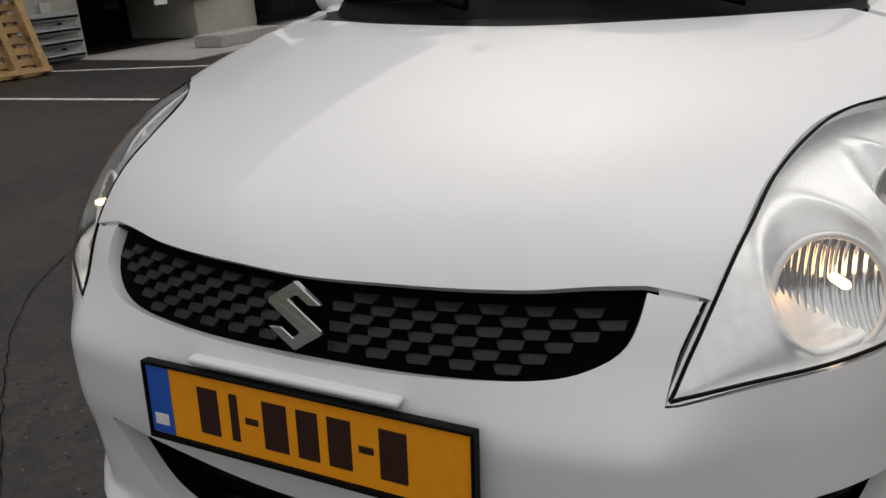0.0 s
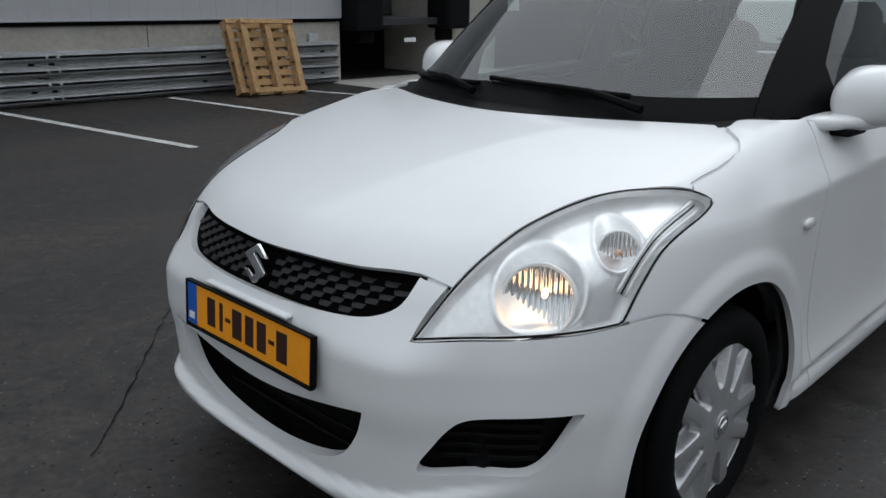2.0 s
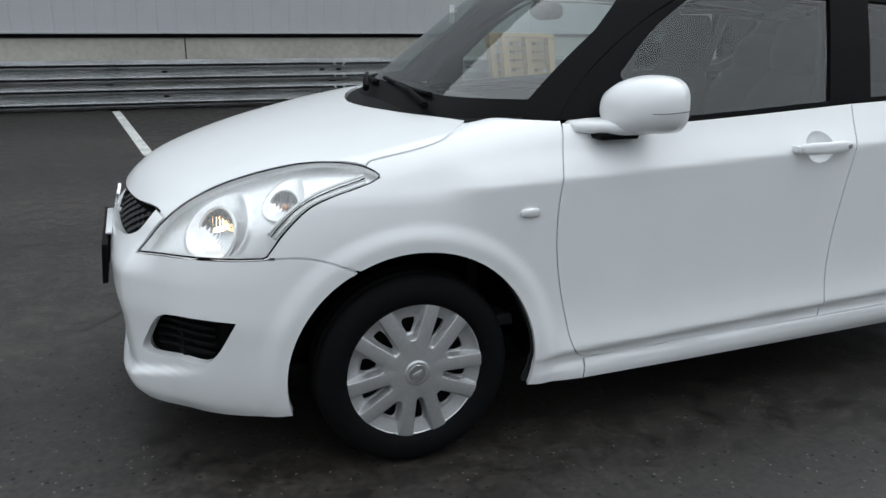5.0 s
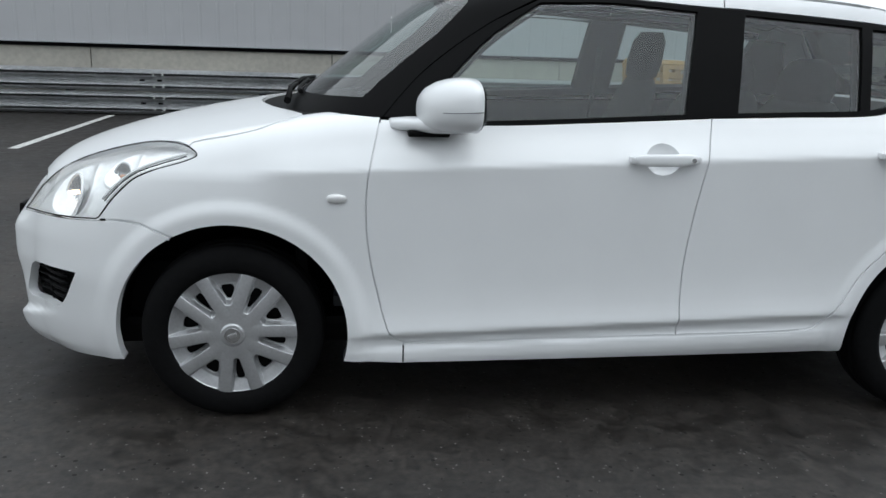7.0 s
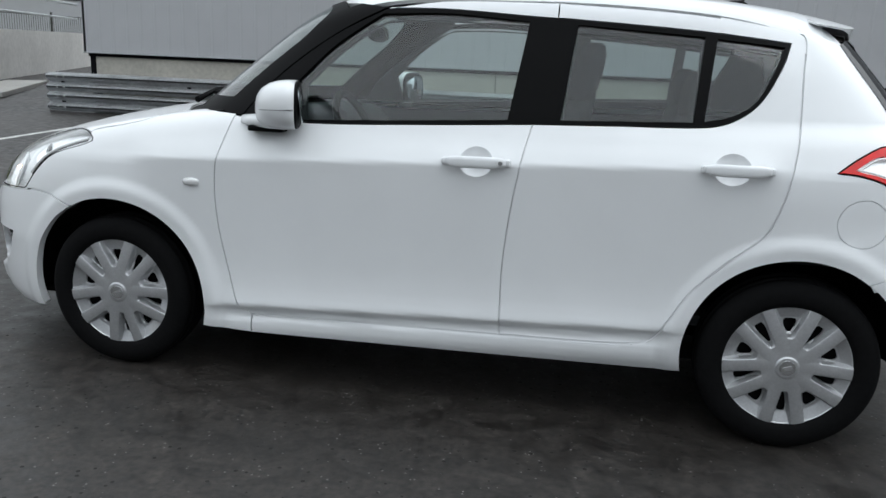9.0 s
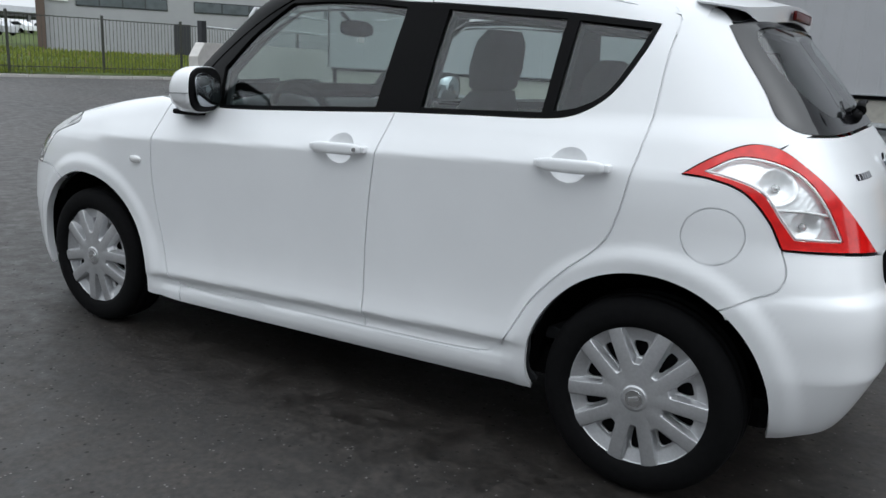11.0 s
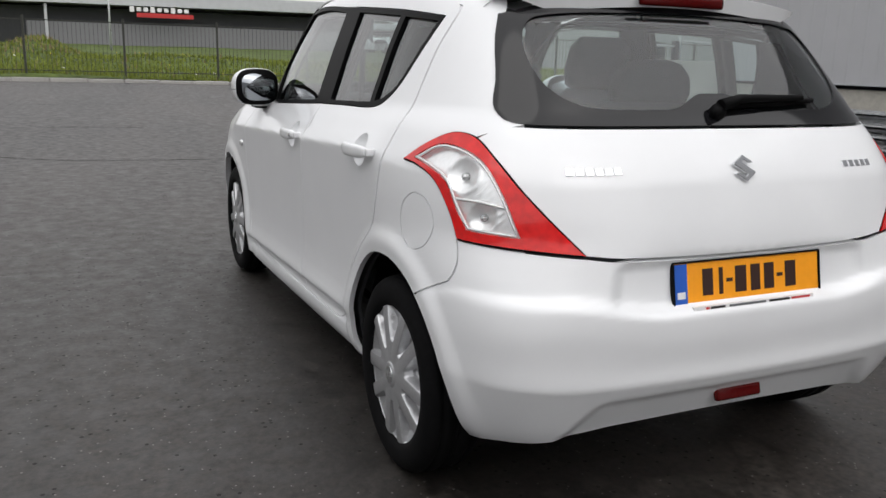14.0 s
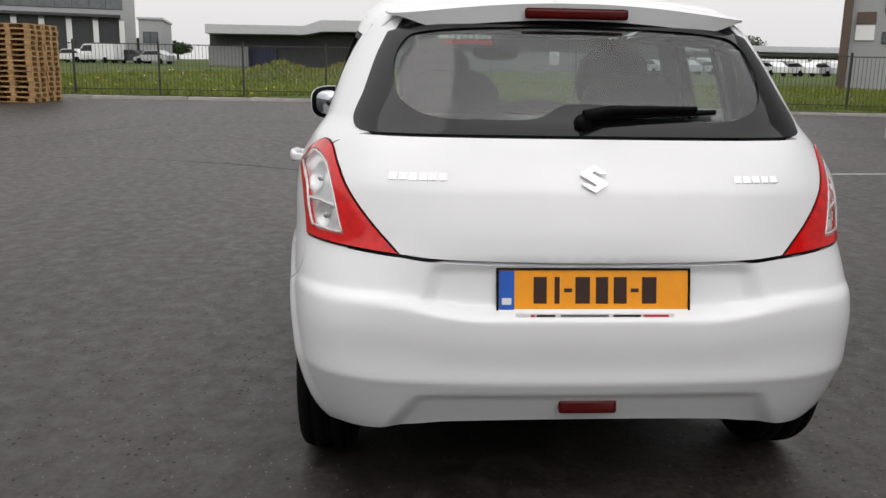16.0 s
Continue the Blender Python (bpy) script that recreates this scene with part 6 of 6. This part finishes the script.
part("handrail", tube([m @ Vector((x, 0, z)) for x, z in rail], 0.045, 8), galvanised, ramp, "bent steel handrail")
part("handrail_bar", tube([m @ Vector((x, 0, 1.75)) for x in (3.2, 14)], 0.03, 8), galvanised, ramp)
part("handrail_bar", tube([m @ Vector((x, 0, 1.62)) for x in (0.4, 3.2)], 0.03, 8), galvanised, ramp)
for x in (0.45, 3.0):
    part("handrail_post", box(0.14, 0.14, 0.5, m @ Vector((x, 0, 1.5)), 0.01), grey_trim, ramp)
tagged(part("ramp_pavement", box(5.0, 0.9, 0.10, (12.4, -12.3, 0.10), 0.02, pose(0, 0, 0, 0, 0, -62)), concrete), "pale concrete strip beside the ramp", "pavement", kind="structure")

office_wall = material("office_wall", (0.33, 0.335, 0.34), 0.55, vary=0.03, grain=2, stain=0.06, stain_scale=0.3)
office_glass = material("office_glass", (0.10, 0.115, 0.12), 0.12, vary=0.2, grain=1.5, coat=0.3)
brown_post = material("brown_post", (0.10, 0.07, 0.055), 0.7, vary=0.1)


def house(name, label, corner, along, length, depth, height, base_z):
    """A flat-roofed block whose front runs from a corner along a direction; local x along the front, y into the block."""
    a = Vector((*along, 0)).normalized()
    h = thing(name, label, "building")
    h.matrix_basis = Matrix.Translation((*corner, base_z)) @ pose(0, 0, 0, 0, 0, math.degrees(math.atan2(a.y, a.x)))
    part("wall", box(length, depth, height, (length / 2, depth / 2, height / 2 - 0.5), 0.03), office_wall, h)
    part("roof", box(length + 0.3, depth + 0.3, 0.25, (length / 2, depth / 2, height - 0.4), 0.03), flashing, h, "flat roof with a metal edge")
    return h


def window_in(h, x0, x1, z0, z1, panes=4):
    w = part("window", box(x1 - x0, 0.08, z1 - z0, ((x0 + x1) / 2, -0.01, (z0 + z1) / 2), 0.01), grey_trim, h, "dark window band")
    step = (x1 - x0) / panes
    for i in range(panes):
        part("pane", box(step - 0.08, 0.05, z1 - z0 - 0.12, (x0 + (i + 0.5) * step, -0.04, (z0 + z1) / 2), 0.005), office_glass, w)


office = house("office_building", "grey office block with dark window bands", (41.5, -24.9), (-17.5, -29.0), 34.0, 14.0, 11.0, float(rise(40)) - 0.1)
for x0, x1 in ((1.6, 6.5), (8, 14.5), (16, 23.5), (25, 33)):
    for z0, z1 in ((2.7, 3.35), (4.35, 5.0), (7.0, 7.8)):
        window_in(office, x0, x1, z0, z1, 4)
part("door", box(0.95, 0.06, 2.1, (7.3, -0.03, 0.95), 0.01), grey_trim, office, "dark steel door")
part("corner_post", box(0.45, 0.5, 10.5, (-0.2, -0.1, 4.8), 0.03), brown_post, office, "brown corner post")
part("sign", box(0.95, 0.05, 0.80, (0.75, -0.06, 3.3), 0.01), letter_white, office, "white sign board")
part("sign", box(0.95, 0.05, 0.62, (0.75, -0.06, 4.1), 0.01), brown_post, office, "brown sign board")

# ---- kerb, fence and field ----
kerb_line = [(24.0, 40.0), (23.6, 24.0), (23.4, 12.0), (23.3, 4.0), (22.8, -1.0), (21.6, -6.0), (20.3, -10.5), (19.4, -16.0), (19.0, -30.0)]


def along_line(pts, step):
    p = np.array(pts, float)
    run = np.concatenate([[0], np.cumsum(np.linalg.norm(np.diff(p, axis=0), axis=1))])
    at = np.arange(0, run[-1], step)
    fx, fy = curve(*zip(run, p[:, 0])), curve(*zip(run, p[:, 1]))
    return np.stack([fx(at), fy(at)], 1)


kerb_stone = material("kerb_stone", (0.42, 0.41, 0.38), 0.85, vary=0.12, grain=14, stain=0.2, stain_scale=2, random_tone=0.10)
kerb = thing("kerb", "pale concrete kerb along the yard edge", "kerb", kind="structure")
stone = None
spots = along_line(kerb_line, 1.0)
for i, ((x0, y0), (x1, y1)) in enumerate(zip(spots, spots[1:])):
    if stone is None:
        stone = box(0.985, 0.15, 0.26, (0, 0, 0), 0.015, segments=1)
        me = bpy.data.meshes.new("kerb_stone")
        stone.to_mesh(me)
        stone.free()
        me.materials.append(kerb_stone)
        stone = me
    ob = part("kerb_stone", stone, None, kerb)
    ob.matrix_basis = Matrix.Translation(((x0 + x1) / 2, (y0 + y1) / 2, float(rise((x0 + x1) / 2)) - 0.045 + random.uniform(-0.006, 0.006))) @ pose(0, 0, 0, 0, 0, math.degrees(math.atan2(y1 - y0, x1 - x0)))

grass_mat = material("grass", (0.075, 0.105, 0.022), 0.9, vary=0.5, grain=3.0, stain=0.45, stain_scale=0.25, spec=0.2, bump=0.02)


def field_height(x, y):
    """Uneven grass with a low mound of earth."""
    z = float(rise(min(x, 160))) + 0.10
    z += 0.12 * noise.noise((x * 0.25, y * 0.25, 0)) + 0.05 * noise.noise((x * 0.9, y * 0.9, 3))
    z += 0.85 * math.exp(-((x - 40) / 4) ** 2 - ((y - 6.2) / 1.7) ** 2) + 0.95 * math.exp(-((x - 40) / 4) ** 2 - ((y - 2.6) / 1.5) ** 2) + 0.3 * math.exp(-((x - 41) / 5) ** 2 - ((y - 11) / 4) ** 2)
    z += 0.35 * math.exp(-((x - 34) / 3) ** 2 - ((y + 3) / 4.0) ** 2)
    return z


edge = along_line([(x + 0.1, y) for x, y in kerb_line], 0.5)
cols = [0, 0.4, 0.9, 1.6, 2.5, 3.5, 5, 7, 9, 11, 13, 15, 17, 19, 21, 23, 26, 30, 36, 45, 60, 90, 140, 220]
fv, ff = [], []
for ex, ey in edge:
    for c in cols:
        x, y = ex + c, ey * (1 + c / 60)
        fv.append((x, y, field_height(x, y) if c else float(rise(x)) + 0.10))
nc = len(cols)
for i in range(len(edge) - 1):
    for j in range(nc - 1):
        ff.append((i * nc + j, i * nc + j + 1, (i + 1) * nc + j + 1, (i + 1) * nc + j))
tagged(part("field", mesh_of("field", fv, ff, True), grass_mat), "uneven green grass field with low earth mounds", "grass", kind="structure")
blade_mats = [material("blade_%s" % k, c, 0.8, vary=0.3, grain=5, spec=0.2) for k, c in (("green", (0.17, 0.205, 0.035)), ("dry", (0.26, 0.21, 0.115)), ("yellow", (0.55, 0.45, 0.03)), ("white", (0.6, 0.6, 0.55)))]
rng = np.random.default_rng(4)
for mat, count, tall, label in ((blade_mats[0], 52000, 0.20, "tufts of green grass in the field"), (blade_mats[1], 16000, 0.26, "dry brown stalks in the field"), (blade_mats[2], 80, 0.24, "small yellow flowers in the field"), (blade_mats[3], 40, 0.20, "small white flowers in the field")):
    bv, bf = [], []
    e = edge[rng.integers(0, len(edge), count)]
    c = 0.5 + 22 * rng.random(count) ** 1.5
    for (ex, ey), cc in zip(e, c):
        x, y = ex + cc, ey * (1 + cc / 60) + rng.uniform(-0.3, 0.3)
        if mat is blade_mats[1] and rng.random() < 0.94 and not (math.hypot((x - 39.5) * 0.8, y - 4.4) < 3.6):
            continue
        z, k = field_height(x, y) - 0.03, len(bv)
        h, a = tall * rng.uniform(0.5, 1.3), rng.uniform(0, math.pi)
        w = 0.014 * (1 + cc / 8)
        dx, dy = w * math.cos(a), w * math.sin(a)
        lx, ly = rng.uniform(-0.1, 0.1, 2)
        if mat in blade_mats[2:]:
            bv += [(x - 0.035, y - 0.035, z + h), (x + 0.035, y - 0.035, z + h + 0.02), (x + 0.035, y + 0.035, z + h + 0.05), (x - 0.035, y + 0.035, z + h + 0.03)]
            bf.append((k, k + 1, k + 2, k + 3))
        else:
            bv += [(x - dx, y - dy, z), (x + dx, y + dy, z), (x + lx, y + ly, z + h), (x - dx * 0.2 + ly, y + dx * 0.6, z + h * 0.8)]
            bf += [(k, k + 1, k + 2), (k, k + 1, k + 3)]
    name = {"tu": "grass_tufts", "dr": "dry_stalks"}.get(label[:2], "flowers")
    tagged(part(name, mesh_of(name, bv, bf), mat), label, "grass", kind="stuff")

fence_black = material("fence_black", (0.035, 0.036, 0.030), 0.5, vary=0.1)
fence = thing("fence", "black steel bar fence along the field", "fence")
posts = along_line([(x + 0.75, y) for x, y in kerb_line], 2.715)
posts = along_line([(x + 0.75, y + (8.06 - min(posts[:, 1], key=lambda v: abs(v - 8.06)) if y > 30 else 0)) for x, y in kerb_line], 2.715)
bar_places = []
for (x0, y0), (x1, y1) in zip(posts, posts[1:]):
    z0 = float(rise(x0)) + 0.10
    a = math.degrees(math.atan2(y1 - y0, x1 - x0))
    m = Matrix.Translation((x0, y0, z0)) @ pose(0, 0, 0, 0, 0, a)
    L = math.hypot(x1 - x0, y1 - y0)
    part("post", box(0.065, 0.065, 1.74, (0, 0, 0.85), 0.006), fence_black, fence).matrix_basis = m
    for z in (0.16, 1.60):
        part("rail", box(L, 0.025, 0.028, (L / 2, 0, z), 0.004), fence_black, fence).matrix_basis = m
    k = int(L / 0.115)
    for i in range(1, k):
        bar_places.append(m @ Matrix.Translation((L * i / k, 0, 0.83)))
bar_places.sort(key=lambda q: abs(q.translation.y - 3.0))
bar_mesh = bpy.data.meshes.new("bar")
bm = box(0.011, 0.011, 1.60)
bm.to_mesh(bar_mesh)
bm.free()
bar_mesh.materials.append(fence_black)
for q in bar_places[:300]:
    part("bar", bar_mesh, None, fence).matrix_basis = q
bm = bmesh.new()
for q in bar_places[300:]:
    box(0.011, 0.011, 1.60, q.translation, turn=q.to_3x3().to_4x4(), bm=bm)
tagged(part("far_bars", bm, fence_black, fence), "rest of the thin upright bars", kind="stuff")

# ---- far side of the field ----
car_blue = material("panel_blue", (0.015, 0.022, 0.07), 0.5, vary=0.1, grain=3)
hall_fascia = material("hall_fascia", (0.50, 0.51, 0.53), 0.4, metal=0.3, vary=0.04, grain=2)
hall_dark = material("hall_dark", (0.035, 0.037, 0.042), 0.5, vary=0.1, grain=2)
hall_grey = material("hall_grey", (0.20, 0.20, 0.21), 0.6, vary=0.05)
hall = thing("exhibition_hall", "long low hall with a pale roof edge and dark front", "building")
hz = 1.3
part("wall", box(10, 49, 4.0, (90, -5.3, hz + 1.9), 0.02), hall_dark, hall, "dark glazed front")
part("lower_wall", box(0.4, 30, 2.5, (83.4, -10.5, hz + 1.2), 0.02), hall_grey, hall, "grey lower wall")
part("lower_wall", box(0.4, 4.0, 2.5, (83.4, 17.0, hz + 1.2), 0.02), hall_grey, hall, "grey lower wall")
part("blue_panel", box(0.3, 3.0, 2.3, (84.6, 13.8, hz + 1.15), 0.02), car_blue, hall, "dark blue front panel")
fascia = [(19.0, 4.95), (19.0, 5.85), (9.2, 5.86), (7.5, 6.45), (-30.0, 6.75), (-30.0, 5.6), (7.3, 5.35), (9.2, 4.98)]
bm = prism(fascia, 24.0, 0.02)
part("roof", bm, hall_fascia, hall, "pale metal roof edge with one step").matrix_basis = Matrix.Translation((82.0, 0, 0)) @ Matrix(((0, 0, 1, 0), (1, 0, 0, 0), (0, 1, 0, 0), (0, 0, 0, 1)))
part("sign_red", box(0.06, 5.2, 0.40, (81.9, -7.6, 4.6), 0.01), sticker_red, hall, "red sign bar")
for k in range(9):
    part("sign_mark", box(0.06, 0.42, 0.36 if k % 3 else 0.5, (81.9, -4.6 - 0.62 * k, 5.12), 0.01), letter_white, hall, "pale sign bar")
part("column", box(0.25, 0.25, 4.0, (82.5, 2.8, hz + 2.0), 0.01), hall_fascia, hall, "thin pale column")

docks = house("distribution_building", "grey distribution building with dark dock doors", (94.0, 63.0), (0.3, -1.0), 32.8, 22.0, 12.6, float(rise(64)) - 0.2)
docks.matrix_basis = Matrix.Translation((92.5, 63.0, float(rise(64)) - 0.2)) @ pose(0, 0, 0, 0, 0, -72)
part("dock_canopy", box(21.0, 1.2, 0.35, (20.6, -0.6, 6.5), 0.03), hall_dark, docks, "dark canopy over the docks")
for i in range(7):
    part("dock_door", box(2.3, 0.1, 5.2, (12.0 + i * 2.95, -0.05, 3.7), 0.02), hall_dark, docks, "dark dock opening")
    part("dock_pillar", box(0.6, 0.5, 3.6, (13.5 + i * 2.95, -0.25, 4.2), 0.02), letter_white, docks, "white pillar")
window_in(docks, 1.4, 31.4, 7.3, 8.9, 16)
far_block = house("far_building", "pale low industrial building far off", (90.0, 27.8), (0.15, -1.0), 2.4, 10.0, 5.6, float(rise(90)) - 0.3)
window_in(far_block, 0.4, 2.0, 2.6, 3.8, 2)

canopy = thing("car_port", "long flat canopy over rows of parked cars", "canopy")
cz = float(rise(110)) + 0.2
part("roof", box(14, 62, 0.8, (112, -52, cz + 2.9), 0.05), hall_fascia, canopy)
part("beam", box(13, 61, 0.6, (112.6, -52, cz + 2.3), 0.02), hall_grey, canopy)
for y in range(-80, -22, 8):
    part("post", box(0.4, 0.4, 2.4, (106, y, cz + 1.0), 0.01), hall_grey, canopy)

car_glass = material("car_glass", (0.02, 0.022, 0.025), 0.1, vary=0.05)
car_paints = [material("car_paint_%s" % n, c, 0.3, coat=0.6, vary=0.02) for n, c in (("white", (0.72, 0.73, 0.74)), ("dark", (0.02, 0.022, 0.026)), ("silver", (0.42, 0.43, 0.45)), ("blue", (0.03, 0.07, 0.22)))]


def parked_car(paint, shape, m, label):
    """A simple far car: a swept side profile with glass and wheels."""
    c = thing("parked_car", label, "car", m, "far parked cars")
    prof = {"car": [(-2.1, 0.3), (2.05, 0.3), (2.1, 0.65), (1.2, 0.85), (0.55, 1.38), (-0.9, 1.42), (-1.75, 0.95), (-2.1, 0.9)], "van": [(-2.5, 0.35), (2.4, 0.35), (2.45, 0.8), (1.8, 1.15), (1.2, 1.95), (-2.45, 2.0)]}[shape]
    bm = prism(prof, 1.66, 0.05)
    bmesh.ops.transform(bm, matrix=pose(0, 0.83, 0, 90, 0, 0), verts=bm.verts)
    part("body", bm, paint, c)
    glass_prof = [(1.02, 0.92), (0.52, 1.30), (-0.88, 1.34), (-1.55, 0.96)] if shape == "car" else [(1.65, 1.2), (1.15, 1.8), (0.2, 1.82), (0.2, 1.2)]
    bm = prism(glass_prof, 1.69, 0.01)
    bmesh.ops.transform(bm, matrix=pose(0, 0.845, 0, 90, 0, 0), verts=bm.verts)
    part("window", bm, car_glass, c, "dark glass")
    for x in (1.3, -1.3):
        for s in (1, -1):
            part("wheel", turned([(-0.1, 0.2), (-0.1, 0.3), (0.1, 0.3), (0.1, 0.2)], 18), rubber, c).matrix_basis = pose(x, s * 0.75, 0.3)
    return c


protos = {}
rng = random.Random(7)
spots = [(88 + rng.uniform(-1, 1), 34.2 - 2.9 * i, (0, 0, 1, 2)[i], "van" if i in (1,) else "car", 70) for i in range(4)] + [(100 + rng.uniform(-1, 1), -26 - 3.0 * i, rng.choice((0, 0, 0, 2, 1)), "car", 10) for i in range(22)] + [(82, -27 - 3.1 * i, rng.choice((0, 0, 2, 1)), "car", 12) for i in range(7)]
names = ("white", "dark", "silver", "blue")
for x, y, k, shape, a in spots:
    m = Matrix.Translation((x, y, float(rise(x)) + (0.12 if x < 90 else 0.25))) @ pose(0, 0, 0, 0, 0, a + rng.uniform(-4, 4))
    if (k, shape) in protos:
        copy_thing(protos[k, shape], m)
    else:
        protos[k, shape] = parked_car(car_paints[k], shape, m, "%s %s parked far beyond the fence" % (names[k], "van" if shape == "van" else "passenger car"))

# stack of pallets at the kerb
for col, (x, y) in enumerate(((20.65, 11.05), (20.5, 12.35), (21.55, 11.0))):
    first = None
    for i in range((15, 16, 15)[col]):
        m = Matrix.Translation((x + random.uniform(-0.02, 0.02), y + random.uniform(-0.02, 0.02), float(rise(x)) + 0.144 * i)) @ pose(0, 0, 0, 0, 0, 84 + random.uniform(-2, 2))
        if first is None and col == 0 and i == 0:
            stack = pallet(m, "stacked pallets", "weathered wooden pallet in a tall stack")
        else:
            copy_thing(stack, m)

# thin poles and far trees
pole = tagged(part("lamp_pole", tube([(60, -1.5, float(rise(60))), (60, -1.5, float(rise(60)) + 5.2)], [0.09, 0.05], 8), galvanised), "thin grey pole standing in the field", "pole")
leaf = material("far_leaf", (0.035, 0.055, 0.020), 0.9, vary=0.4, grain=2, spec=0.1)
bark = material("bark", (0.06, 0.045, 0.035), 0.9, vary=0.2, grain=10)


def tree(x, y, height, spread, seed):
    r = random.Random(seed)
    z = float(rise(min(x, 160))) - 0.2
    t = thing("tree", "far green broadleaf tree on the horizon", "tree", None, "far trees")
    bm = tube([(x, y, z), (x, y + 0.1, z + height * 0.4), (x, y, z + height * 0.8)], [0.28, 0.2, 0.07], 8)
    for k in range(6):
        a = k * 1.05 + r.random()
        h = height * r.uniform(0.35, 0.6)
        tube([(x, y, z + h), (x + math.cos(a) * spread * 0.6, y + math.sin(a) * spread * 0.6, z + h + height * 0.2)], [0.1, 0.03], 6, bm=bm)
    part("trunk", bm, bark, t)
    v, f = [], []
    for k in range(1500):
        u = [r.gauss(0, 1) for _ in range(3)]
        n = math.sqrt(sum(q * q for q in u)) or 1
        s = r.random() ** 0.4 * (0.75 + 0.35 * noise.noise((u[0] / n * 2 + seed, u[1] / n * 2, u[2] / n * 2)))
        c = (x + u[0] / n * s * spread, y + u[1] / n * s * spread, z + height * 0.62 + u[2] / n * s * height * 0.38)
        i = len(v)
        for _ in range(3):
            v.append(tuple(q + r.uniform(-0.35, 0.35) for q in c))
        f.append((i, i + 1, i + 2))
    part("crown", mesh_of("crown", v, f), leaf, t)


for i, (x, y, h, w) in enumerate(((150, 45, 4.0, 3.5), (156, 40, 3.6, 3.4), (150, 50, 3.4, 3.4), (160, 47, 4.2, 4), (150, -47, 8.0, 4.2), (165, -60, 7, 4.0), (160, -36, 6, 4.5), (158, -42, 5, 4.0), (170, -75, 8, 5))):
    tree(x, y, h, w, i + 3)
